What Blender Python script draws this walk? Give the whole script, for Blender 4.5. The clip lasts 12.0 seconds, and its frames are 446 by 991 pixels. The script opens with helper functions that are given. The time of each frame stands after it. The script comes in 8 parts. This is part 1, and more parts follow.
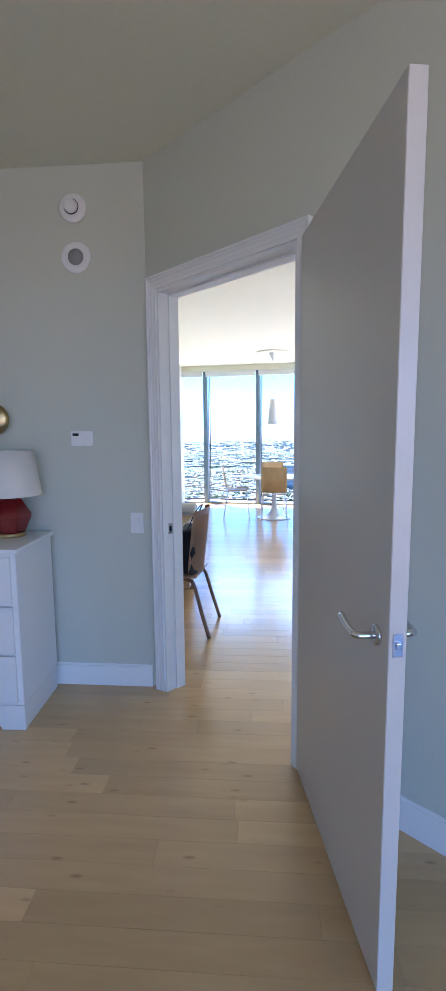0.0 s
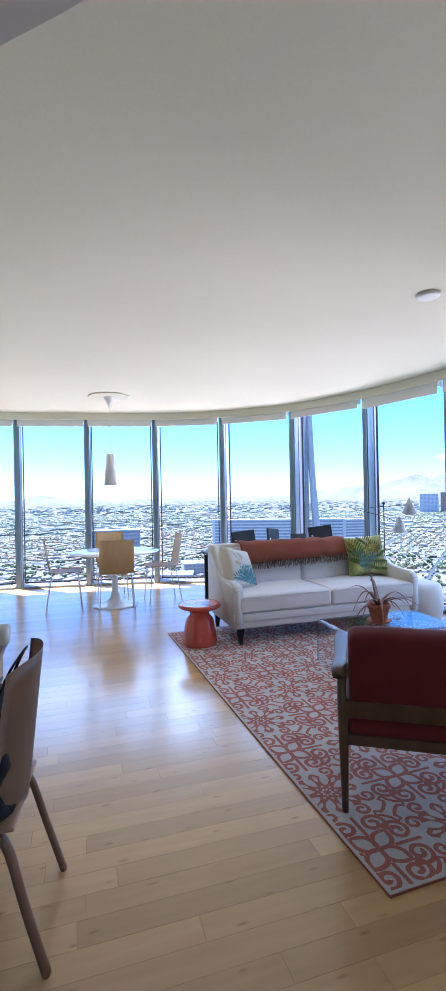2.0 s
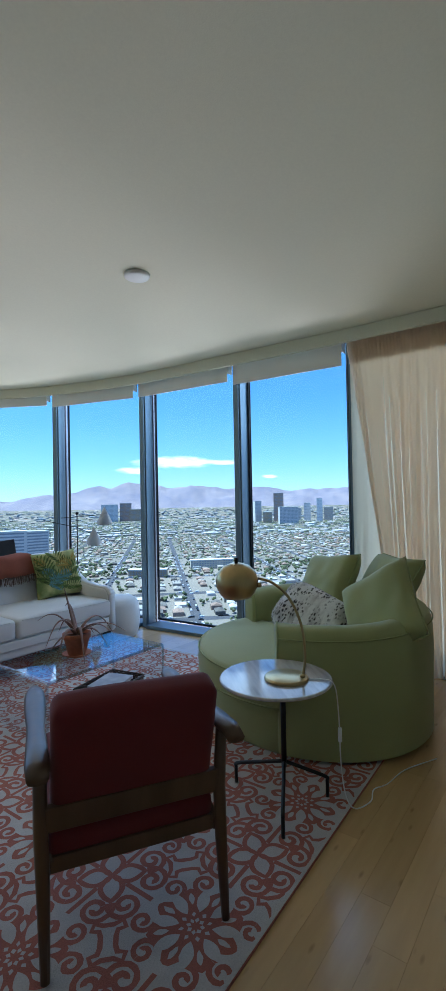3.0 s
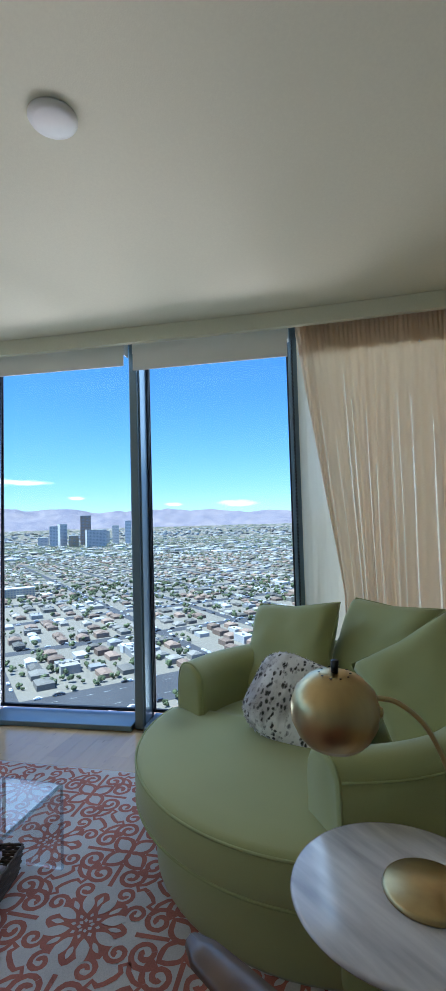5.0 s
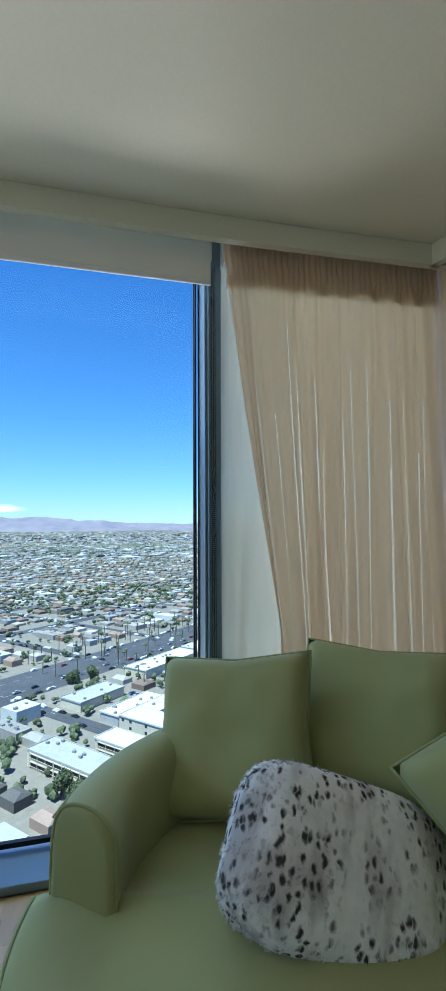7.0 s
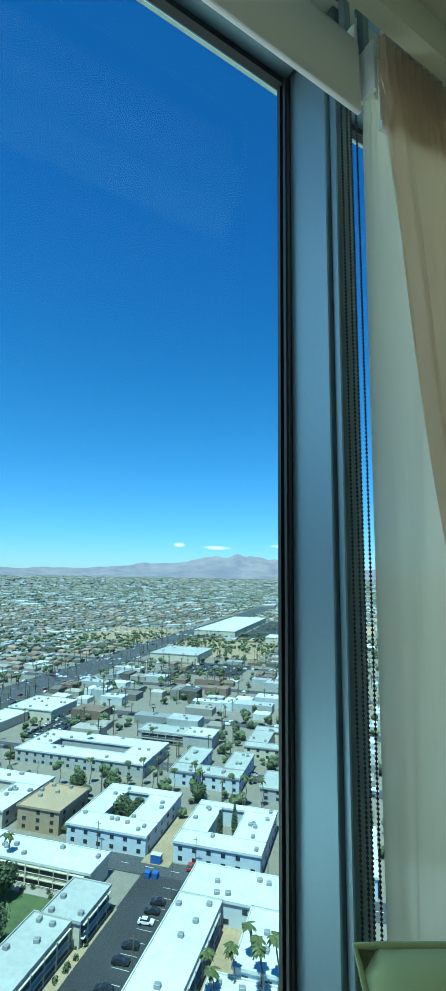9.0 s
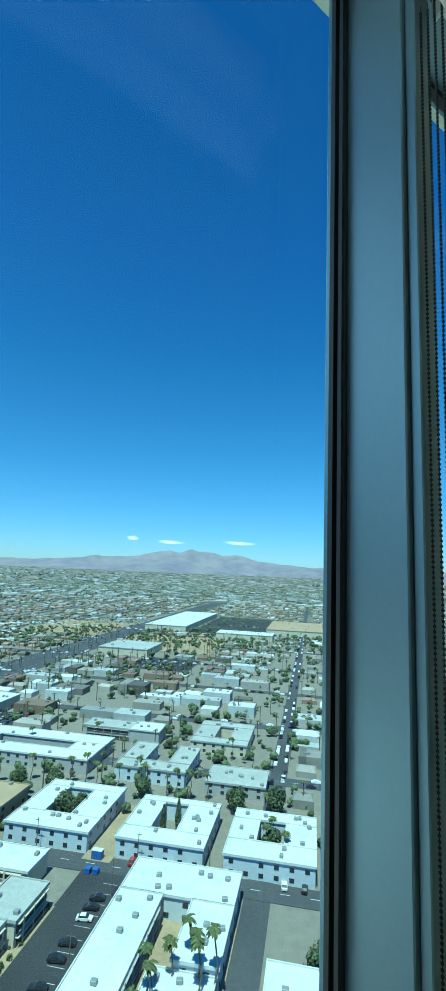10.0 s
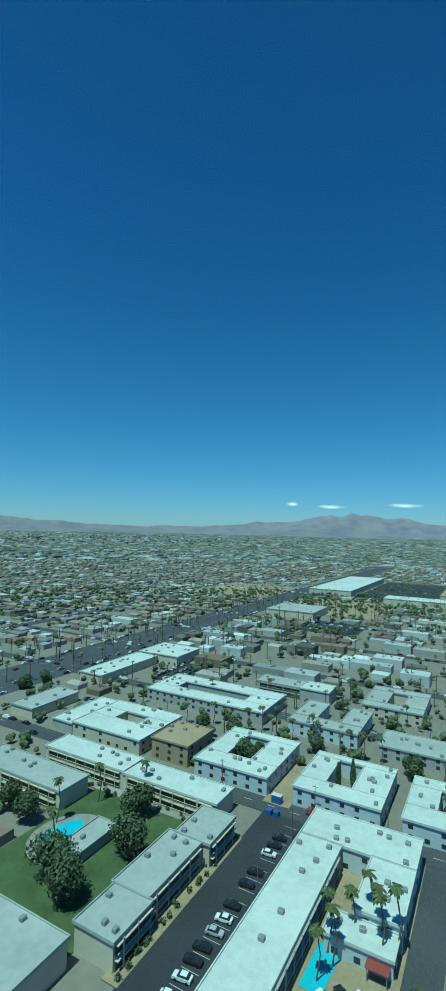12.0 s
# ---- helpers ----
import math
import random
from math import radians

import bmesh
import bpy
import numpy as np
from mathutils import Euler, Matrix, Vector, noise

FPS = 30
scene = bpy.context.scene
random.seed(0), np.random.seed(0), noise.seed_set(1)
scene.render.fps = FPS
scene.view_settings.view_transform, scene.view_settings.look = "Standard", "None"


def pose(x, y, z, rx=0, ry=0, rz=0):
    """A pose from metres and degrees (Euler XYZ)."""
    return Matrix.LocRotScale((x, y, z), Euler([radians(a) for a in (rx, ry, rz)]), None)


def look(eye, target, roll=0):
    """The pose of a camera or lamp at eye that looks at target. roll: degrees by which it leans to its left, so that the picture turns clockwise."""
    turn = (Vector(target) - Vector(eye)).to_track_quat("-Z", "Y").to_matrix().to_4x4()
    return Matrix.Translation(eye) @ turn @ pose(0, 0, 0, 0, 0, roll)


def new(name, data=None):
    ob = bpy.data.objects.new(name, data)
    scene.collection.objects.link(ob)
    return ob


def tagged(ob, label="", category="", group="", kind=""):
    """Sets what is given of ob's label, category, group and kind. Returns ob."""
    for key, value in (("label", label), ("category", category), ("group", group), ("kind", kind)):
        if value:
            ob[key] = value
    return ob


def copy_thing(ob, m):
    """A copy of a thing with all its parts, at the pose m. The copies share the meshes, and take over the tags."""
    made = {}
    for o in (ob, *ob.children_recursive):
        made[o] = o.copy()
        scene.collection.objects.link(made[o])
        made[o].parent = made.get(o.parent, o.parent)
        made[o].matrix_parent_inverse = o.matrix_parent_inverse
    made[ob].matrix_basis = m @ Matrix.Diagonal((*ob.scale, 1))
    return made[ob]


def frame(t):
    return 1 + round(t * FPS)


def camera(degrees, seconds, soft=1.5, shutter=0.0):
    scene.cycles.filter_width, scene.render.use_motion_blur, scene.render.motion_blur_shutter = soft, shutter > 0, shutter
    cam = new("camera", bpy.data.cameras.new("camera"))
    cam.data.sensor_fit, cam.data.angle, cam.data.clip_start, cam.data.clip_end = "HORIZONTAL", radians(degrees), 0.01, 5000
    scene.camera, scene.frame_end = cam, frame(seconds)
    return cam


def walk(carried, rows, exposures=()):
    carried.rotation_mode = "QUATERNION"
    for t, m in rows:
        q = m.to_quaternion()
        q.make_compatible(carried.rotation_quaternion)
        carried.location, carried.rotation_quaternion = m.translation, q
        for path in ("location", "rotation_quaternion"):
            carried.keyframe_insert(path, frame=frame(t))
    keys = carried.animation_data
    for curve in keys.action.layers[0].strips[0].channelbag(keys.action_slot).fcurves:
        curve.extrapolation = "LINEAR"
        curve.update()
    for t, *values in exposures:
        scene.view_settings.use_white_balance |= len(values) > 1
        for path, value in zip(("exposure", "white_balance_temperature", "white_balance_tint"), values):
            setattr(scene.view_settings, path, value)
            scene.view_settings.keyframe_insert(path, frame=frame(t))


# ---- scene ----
cam = camera(49.2, 12.0)
PATH = [
    (0, (-1.249, -0.076, 1.453), (-0.6, 1.8, 1.206), -0.5),
    (0.5, (-1.212, 0.316, 1.425), (-0.302, 2.096, 1.407), -1.5),
    (1, (-1.11, 0.802, 1.439), (-0.157, 2.561, 1.422), -1.2),
    (1.5, (-1.049, 1.258, 1.448), (0.103, 2.893, 1.442), -1.2),
    (2, (-0.788, 1.637, 1.438), (0.509, 3.16, 1.444), -1.1),
    (2.5, (-0.579, 1.944, 1.462), (1.1, 3.03, 1.479), -0.2),
    (2.8, (-0.389, 2.066, 1.439), (1.5, 2.722, 1.466), -0.1),
    (3, (-0.244, 2.097, 1.416), (1.701, 2.565, 1.442), -1.1),
    (3.2, (-0.111, 2.136, 1.414), (1.871, 2.407, 1.447), -1.1),
    (4.8, (0.804, 2.901, 1.472), (2.783, 2.63, 1.566), -1.6),
    (5, (0.95, 3.015, 1.481), (2.924, 2.71, 1.581), -1.6),
    (5.5, (1.22, 3.29, 1.478), (3.112, 2.651, 1.591), -1.5),
    (6, (1.511, 3.395, 1.418), (3.283, 2.477, 1.543), -0.8),
    (6.5, (1.873, 3.352, 1.436), (3.6, 2.35, 1.559), -0.1),
    (7, (2.268, 3.28, 1.467), (3.901, 2.132, 1.589), -0.3),
    (7.2, (2.42, 3.234, 1.461), (4.009, 2.028, 1.6), -0.2),
    (8, (3.080, 3.300, 1.470), (4.530, 1.930, 1.665), -0.4),
    (8.8, (3.672, 3.050, 1.481), (4.954, 1.548, 1.802), -0.6),
    (9, (3.724, 3.072, 1.466), (4.922, 1.501, 1.780), 0.9),
    (9.5, (3.882, 2.978, 1.477), (4.944, 1.310, 1.783), 2.5),
    (10, (4.015, 2.973, 1.463), (5.066, 1.298, 1.763), 2.4),
    (10.5, (4.106, 2.988, 1.464), (5.178, 1.316, 1.705), 2.4),
    (11, (4.162, 3.006, 1.468), (5.338, 1.398, 1.653), 1.5),
    (11.5, (4.252, 3.037, 1.421), (5.606, 1.572, 1.567), 1.3),
    (12, (4.369, 3.054, 1.383), (5.908, 1.785, 1.523), 1.3),
]
EXPOSURES = [(0.0, 3.3, 6050, 34), (0.6, 3.1, 6050, 35), (1.5, 3.0, 6050, 37), (2.0, 2.72, 6050, 39), (2.6, 1.95, 6000, 28), (3.2, 1.88, 6100, 25), (5.0, 1.93, 6300, 27),
             (7.2, 1.72, 6300, 22), (8.8, 1.45, 6050, -3), (10.0, 1.28, 6150, -7), (12.0, 0.65, 6350, -10)]
walk(cam, [(t, look(eye, target, roll)) for t, eye, target, roll in PATH], EXPOSURES)

# ---- light ----
SUN_AZ, SUN_EL = radians(106.0), radians(68.0)
world = bpy.data.worlds.new("sky_world")
scene.world = world
world.use_nodes = True
wn = world.node_tree.nodes
sky = wn.new("ShaderNodeTexSky")
sky.sky_type = "NISHITA"
sky.sun_disc = False
sky.sun_elevation = SUN_EL
sky.sun_rotation = radians(90) - SUN_AZ
sky.altitude = 600
sky.air_density = 1.0
sky.dust_density = 0.2
sky.ozone_density = 2.0
wn["Background"].inputs["Strength"].default_value = 0.085
tone = wn.new("ShaderNodeMix")
tone.data_type, tone.blend_type = "RGBA", "MULTIPLY"
tone.inputs[0].default_value = 1.0
place = wn.new("ShaderNodeTexCoord")
height = wn.new("ShaderNodeSeparateXYZ")
fade = wn.new("ShaderNodeValToRGB")
for p, c in ((0.0, (0.58, 0.69, 1.20)), (0.07, (0.48, 0.71, 1.24)), (0.20, (0.38, 0.75, 1.22)), (0.42, (0.24, 0.70, 1.14)), (0.75, (0.155, 0.51, 0.86))):
    stop = fade.color_ramp.elements[0] if p == 0.0 else fade.color_ramp.elements.new(p)
    stop.color = (*c, 1)
fade.color_ramp.elements.remove(fade.color_ramp.elements[-1])
fade.color_ramp.interpolation = "B_SPLINE"
world.node_tree.links.new(place.outputs["Generated"], height.inputs[0])
world.node_tree.links.new(height.outputs["Z"], fade.inputs["Fac"])
world.node_tree.links.new(fade.outputs["Color"], tone.inputs[7])
world.node_tree.links.new(sky.outputs["Color"], tone.inputs[6])
world.node_tree.links.new(tone.outputs[2], wn["Background"].inputs["Color"])
sun_data = bpy.data.lights.new("sun", "SUN")
sun_data.energy, sun_data.angle, sun_data.color = 4.0, radians(0.5), (1.0, 0.95, 0.87)
sun = new("sun", sun_data)
sun.matrix_world = look((0, 0, 60), (-math.cos(SUN_AZ) * math.cos(SUN_EL), -math.sin(SUN_AZ) * math.cos(SUN_EL), 60 - math.sin(SUN_EL)))

# fill lamps added out of sight for sunlit-ground, sky and bedroom-window daylight
for (ax, ay), (bx, by), watts in (((1.75, 9.76), (3.614, 8.574), 32), ((3.614, 8.574), (4.93, 6.765), 32), ((4.93, 6.765), (4.851, 4.337), 44), ((4.851, 4.337), (4.041, 2.043), 17), ((4.041, 2.043), (3.62, 0.90), 20)):
    lx, ly = by - ay, -(bx - ax)
    ln = math.hypot(lx, ly)
    lx, ly = -lx / ln, -ly / ln
    day = bpy.data.lights.new("window_daylight", "AREA")
    day.shape, day.size, day.size_y = "RECTANGLE", ln * 2.0, 2.2
    day.energy, day.color = watts * 2.5, (0.93, 0.95, 0.93)
    lamp = new("window_daylight", day)
    mx, my = (ax + bx) / 2 + lx * 9.0, (ay + by) / 2 + ly * 9.0
    lamp.matrix_world = look((mx, my, -3.4), (mx - lx * 11.0, my - ly * 11.0, 1.9))
    # second unseen fill lamp per stretch, above the glass, adding sky light
    high = bpy.data.lights.new("window_skylight", "AREA")
    high.shape, high.size, high.size_y = "RECTANGLE", ln * 1.7, 2.4
    high.energy, high.color = 11 + watts * 0.25, (0.84, 0.92, 1.0)
    lamp = new("window_skylight", high)
    mx, my = (ax + bx) / 2 + lx * 2.6, (ay + by) / 2 + ly * 2.6
    lamp.matrix_world = look((mx, my, 3.5), (mx - lx * 5.5, my - ly * 5.5, 0.6))
day = bpy.data.lights.new("bedroom_daylight", "AREA")
day.shape, day.size, day.size_y, day.energy, day.color = "RECTANGLE", 5.0, 2.4, 0.36, (0.90, 0.95, 1.0)
lamp = new("bedroom_daylight", day)
lamp.matrix_world = look((-1.5, -3.38, 1.4), (-1.5, -2.0, 1.4))

# ---- materials ----
def surface(name, color, rough=0.6, metal=0.0, vary=0.12, grain=40.0, large=2.0, bump=0.0, bump_scale=None,
            island=0.0, piece=0.0, gloss_vary=0.07, coat=0.0, sheen=0.0, stretch=(1, 1, 1), second=None, contrast=(0.35, 0.65)):
    """Paint, cloth, wood or stone: two scales of noise over a base colour, with roughness variation and fine relief."""
    m = bpy.data.materials.new(name)
    m.use_nodes = True
    nt, b = m.node_tree, m.node_tree.nodes["Principled BSDF"]
    N, L = nt.nodes.new, nt.links.new
    co = N("ShaderNodeTexCoord")
    mp = N("ShaderNodeMapping")
    mp.inputs["Scale"].default_value = stretch
    L(co.outputs["Object"], mp.inputs["Vector"])
    fine, wide = N("ShaderNodeTexNoise"), N("ShaderNodeTexNoise")
    fine.inputs["Scale"].default_value, wide.inputs["Scale"].default_value = grain, large
    fine.inputs["Detail"].default_value = 5
    L(mp.outputs[0], fine.inputs["Vector"])
    L(mp.outputs[0], wide.inputs["Vector"])
    mix = N("ShaderNodeMix")
    mix.data_type = "RGBA"
    lo = second or tuple(c * (1 - 2 * vary) for c in color)
    mix.inputs[6].default_value, mix.inputs[7].default_value = (*lo, 1), (*color, 1)
    add = N("ShaderNodeMath")
    add.operation = "ADD"
    half = N("ShaderNodeMath")
    half.operation = "MULTIPLY"
    half.inputs[1].default_value = 0.5
    L(fine.outputs["Fac"], add.inputs[0])
    L(wide.outputs["Fac"], add.inputs[1])
    L(add.outputs[0], half.inputs[0])
    ramp = N("ShaderNodeMapRange")
    ramp.inputs["From Min"].default_value, ramp.inputs["From Max"].default_value = contrast
    L(half.outputs[0], ramp.inputs["Value"])
    L(ramp.outputs[0], mix.inputs[0])
    out = mix.outputs[2]
    if island or piece:
        hsv = N("ShaderNodeHueSaturation")
        rnd = N("ShaderNodeMapRange")
        amount = island or piece
        rnd.inputs["To Min"].default_value, rnd.inputs["To Max"].default_value = 1 - amount, 1 + amount
        src = N("ShaderNodeNewGeometry").outputs["Random Per Island"] if island else N("ShaderNodeObjectInfo").outputs["Random"]
        L(src, rnd.inputs["Value"])
        L(rnd.outputs[0], hsv.inputs["Value"])
        L(out, hsv.inputs["Color"])
        out = hsv.outputs["Color"]
    L(out, b.inputs["Base Color"])
    rr = N("ShaderNodeMapRange")
    rr.inputs["To Min"].default_value, rr.inputs["To Max"].default_value = max(rough - gloss_vary, 0.02), min(rough + gloss_vary, 1)
    L(fine.outputs["Fac"], rr.inputs["Value"])
    L(rr.outputs[0], b.inputs["Roughness"])
    b.inputs["Metallic"].default_value = metal
    b.inputs["Coat Weight"].default_value = coat
    b.inputs["Coat Roughness"].default_value = 0.12
    if sheen:
        b.inputs["Sheen Weight"].default_value = sheen
        b.inputs["Sheen Roughness"].default_value = 0.5
    if bump:
        bp = N("ShaderNodeBump")
        bp.inputs["Strength"].default_value = min(1.0, bump)
        bp.inputs["Distance"].default_value = 0.004
        src = fine
        if bump_scale:
            src = N("ShaderNodeTexNoise")
            src.inputs["Scale"].default_value = bump_scale
            src.inputs["Detail"].default_value = 3
            L(mp.outputs[0], src.inputs["Vector"])
        L(src.outputs["Fac"], bp.inputs["Height"])
        L(bp.outputs[0], b.inputs["Normal"])
    return m


def clear_pane(name, color, gloss=1.0, rough=0.0):
    """A thin sheet of glass or acrylic: it lets light straight through and mirrors by Fresnel."""
    m = bpy.data.materials.new(name)
    m.use_nodes = True
    nt = m.node_tree
    nt.nodes.remove(nt.nodes["Principled BSDF"])
    N, L = nt.nodes.new, nt.links.new
    tr, gl, mx, fr = N("ShaderNodeBsdfTransparent"), N("ShaderNodeBsdfGlossy"), N("ShaderNodeMixShader"), N("ShaderNodeLayerWeight")
    tr.inputs["Color"].default_value = (*color, 1)
    gl.inputs["Roughness"].default_value = rough
    fr.inputs["Blend"].default_value = 0.5
    p5 = N("ShaderNodeMath")
    p5.operation = "POWER"
    p5.inputs[1].default_value = 5.0
    L(fr.outputs["Facing"], p5.inputs[0])
    k = N("ShaderNodeMapRange")
    k.inputs["To Min"].default_value, k.inputs["To Max"].default_value = 0.04 * gloss, min(1.0, 0.9 * gloss)
    L(p5.outputs[0], k.inputs["Value"])
    L(k.outputs[0], mx.inputs[0])
    L(tr.outputs[0], mx.inputs[1])
    L(gl.outputs[0], mx.inputs[2])
    L(mx.outputs[0], nt.nodes["Material Output"].inputs["Surface"])
    return m


def sheer_cloth(name, color, open_share):
    m = bpy.data.materials.new(name)
    m.use_nodes = True
    nt = m.node_tree
    nt.nodes.remove(nt.nodes["Principled BSDF"])
    N, L = nt.nodes.new, nt.links.new
    co, mp, nz = N("ShaderNodeTexCoord"), N("ShaderNodeMapping"), N("ShaderNodeTexNoise")
    mp.inputs["Scale"].default_value = (1, 1, 0.15)
    nz.inputs["Scale"].default_value = 60
    L(co.outputs["Object"], mp.inputs[0])
    L(mp.outputs[0], nz.inputs["Vector"])
    cm = N("ShaderNodeMix")
    cm.data_type = "RGBA"
    cm.inputs[6].default_value, cm.inputs[7].default_value = (*[c * 0.97 for c in color], 1), (*color, 1)
    L(nz.outputs["Fac"], cm.inputs[0])
    df, tl, tr, a, b = N("ShaderNodeBsdfDiffuse"), N("ShaderNodeBsdfTranslucent"), N("ShaderNodeBsdfTransparent"), N("ShaderNodeMixShader"), N("ShaderNodeMixShader")
    L(cm.outputs[2], df.inputs["Color"])
    L(cm.outputs[2], tl.inputs["Color"])
    a.inputs[0].default_value, b.inputs[0].default_value = 0.55, open_share
    L(df.outputs[0], a.inputs[1])
    L(tl.outputs[0], a.inputs[2])
    L(a.outputs[0], b.inputs[1])
    L(tr.outputs[0], b.inputs[2])
    L(b.outputs[0], nt.nodes["Material Output"].inputs["Surface"])
    return m


WALL = surface("wall_paint", (0.56, 0.58, 0.49), 0.75, vary=0.03, grain=120, large=0.8, bump=0.12, bump_scale=260)
CEIL = surface("ceiling_paint", (0.75, 0.745, 0.59), 0.8, vary=0.03, grain=90, large=0.6, bump=0.15, bump_scale=200)
TRIM = surface("white_trim_paint", (0.80, 0.80, 0.78), 0.35, vary=0.01, grain=60, gloss_vary=0.02)
DOOR = surface("door_paint", (0.66, 0.62, 0.565), 0.30, vary=0.012, grain=30, large=1.2, gloss_vary=0.0)


def strip_wood(name, **shade):
    """Honey-coloured strip flooring: long grain, and the small dark nodes of the cane it is made of."""
    m = surface(name, (0.70, 0.455, 0.215), 0.24, vary=0.1, grain=30, large=3.0, gloss_vary=0.0, stretch=(0.12, 1, 1), second=(0.50, 0.31, 0.135), contrast=(0.1, 0.9), coat=0.5, **shade)
    nt = m.node_tree
    N, L = nt.nodes.new, nt.links.new
    b = nt.nodes["Principled BSDF"]
    base = b.inputs["Base Color"].links[0].from_socket
    shift = N("ShaderNodeVectorMath")
    shift.operation = "SCALE"
    rnd3 = N("ShaderNodeCombineXYZ")
    info = N("ShaderNodeObjectInfo")
    for k in range(3):
        L(info.outputs["Random"], rnd3.inputs[k])
    L(rnd3.outputs[0], shift.inputs[0])
    shift.inputs["Scale"].default_value = 37.0
    L(shift.outputs[0], nt.nodes["Mapping"].inputs["Location"])
    co, mp, vor, rp_, mx = N("ShaderNodeTexCoord"), N("ShaderNodeMapping"), N("ShaderNodeTexVoronoi"), N("ShaderNodeMapRange"), N("ShaderNodeMix")
    mp.inputs["Scale"].default_value = (5.5, 17, 1)
    L(co.outputs["Object"], mp.inputs[0])
    L(shift.outputs[0], mp.inputs["Location"])
    vor.inputs["Scale"].default_value = 1.0
    L(mp.outputs[0], vor.inputs["Vector"])
    rp_.inputs["From Min"].default_value, rp_.inputs["From Max"].default_value = 0.16, 0.05
    rp_.inputs["To Max"].default_value = 0.55
    L(vor.outputs["Distance"], rp_.inputs["Value"])
    mx.data_type = "RGBA"
    mx.inputs[7].default_value = (0.27, 0.145, 0.06, 1)
    L(rp_.outputs[0], mx.inputs[0])
    L(base, mx.inputs[6])
    L(mx.outputs[2], b.inputs["Base Color"])
    b.inputs["Coat Roughness"].default_value = 0.16
    return m


PLANK = strip_wood("strip_plank", piece=0.13)
GAP = surface("dark_joint", (0.42, 0.27, 0.14), 0.8, vary=0.1)
ALU = surface("grey_aluminium", (0.18, 0.255, 0.30), 0.42, 0.55, vary=0.05, grain=80, large=1.5)
GASKET = surface("black_gasket", (0.012, 0.012, 0.014), 0.55, vary=0.1)
GLASS = clear_pane("tinted_window_glass", (0.69, 0.835, 0.865), 0.35)
ACRYLIC = clear_pane("acrylic_sheet", (0.95, 0.975, 0.985), 1.9)
ACRYLIC_EDGE = clear_pane("acrylic_edge", (0.80, 0.87, 0.93), 3.0)
BLIND = surface("blind_fabric", (0.86, 0.85, 0.80), 0.8, vary=0.04, grain=300, bump=0.1)
CHROME = surface("chrome", (0.72, 0.73, 0.75), 0.12, 1.0, vary=0.03, grain=20)
BRASS = surface("brushed_brass", (0.56, 0.41, 0.20), 0.33, 1.0, vary=0.08, grain=40, stretch=(1, 1, 0.2), bump=0.04)
BLACK = surface("black_metal", (0.016, 0.016, 0.018), 0.45, 0.3, vary=0.15)
GREEN = surface("green_twill", (0.36, 0.385, 0.155), 0.85, vary=0.05, grain=420, large=3, bump=0.16, sheen=0.25)
GREEN_PIPE = surface("green_piping", (0.33, 0.365, 0.15), 0.8, vary=0.08, grain=300)
WHITE_CLOTH = surface("white_upholstery", (0.70, 0.69, 0.66), 0.85, vary=0.04, grain=350, large=4, bump=0.15, sheen=0.2)
RED_CLOTH = surface("red_velvet", (0.17, 0.010, 0.014), 0.8, vary=0.14, grain=250, large=5, bump=0.15, sheen=0.12)
WALNUT = surface("walnut", (0.15, 0.078, 0.042), 0.38, vary=0.2, grain=14, large=3, bump=0.1, stretch=(1, 1, 0.12), second=(0.07, 0.035, 0.019))
PLY = surface("pale_plywood", (0.62, 0.42, 0.22), 0.4, vary=0.1, grain=16, large=2, bump=0.05, stretch=(1, 1, 0.14))
BENTWOOD = surface("bent_walnut", (0.50, 0.29, 0.17), 0.4, vary=0.14, grain=16, large=3, bump=0.06, stretch=(1, 1, 0.14))
LEGWOOD = surface("laminated_leg_walnut", (0.27, 0.135, 0.07), 0.4, vary=0.2, grain=18, large=4, bump=0.06, stretch=(1, 1, 0.14), second=(0.17, 0.08, 0.04))
DESKWOOD = surface("desk_oak", (0.34, 0.20, 0.10), 0.4, vary=0.15, grain=15, large=3, bump=0.06, stretch=(0.14, 1, 1))
GLOSS_WHITE = surface("white_lacquer", (0.82, 0.82, 0.82), 0.22, vary=0.02, coat=0.3)
CORAL = surface("coral_glaze", (0.60, 0.085, 0.055), 0.25, vary=0.06, grain=12, large=3, coat=0.6)
RUG_CORAL = surface("coral_wool", (0.52, 0.17, 0.12), 0.95, vary=0.16, grain=170, large=7, bump=0.8, bump_scale=330)
RUG_PALE = surface("pale_grey_wool", (0.64, 0.60, 0.57), 0.95, vary=0.10, grain=170, large=7, bump=0.8, bump_scale=330)
THROW = surface("rust_woven_throw", (0.50, 0.15, 0.085), 0.9, vary=0.12, grain=260, large=5, bump=0.3)
FRINGE = surface("brown_fringe", (0.13, 0.075, 0.055), 0.95, vary=0.25, grain=160, island=0.35)
MARBLE = surface("grey_marble", (0.66, 0.635, 0.61), 0.16, vary=0.13, grain=26, large=7, stretch=(0.16, 1, 1), second=(0.36, 0.34, 0.34), coat=0.3, contrast=(0.36, 0.60))
TERRA = surface("terracotta", (0.46, 0.16, 0.085), 0.85, vary=0.16, grain=40, large=9, bump=0.2)
ALOE = surface("dry_aloe", (0.34, 0.17, 0.13), 0.6, vary=0.25, grain=25, large=6, second=(0.24, 0.15, 0.11), island=0.15)
SOIL = surface("soil", (0.05, 0.035, 0.025), 1.0, vary=0.3, grain=120, bump=0.8)
WICKER = surface("dark_wicker", (0.10, 0.055, 0.03), 0.65, vary=0.3, grain=60, island=0.3, bump=0.3)
PAPER = surface("printed_paper", (0.62, 0.58, 0.56), 0.5, vary=0.25, grain=14, large=5, second=(0.36, 0.34, 0.38))
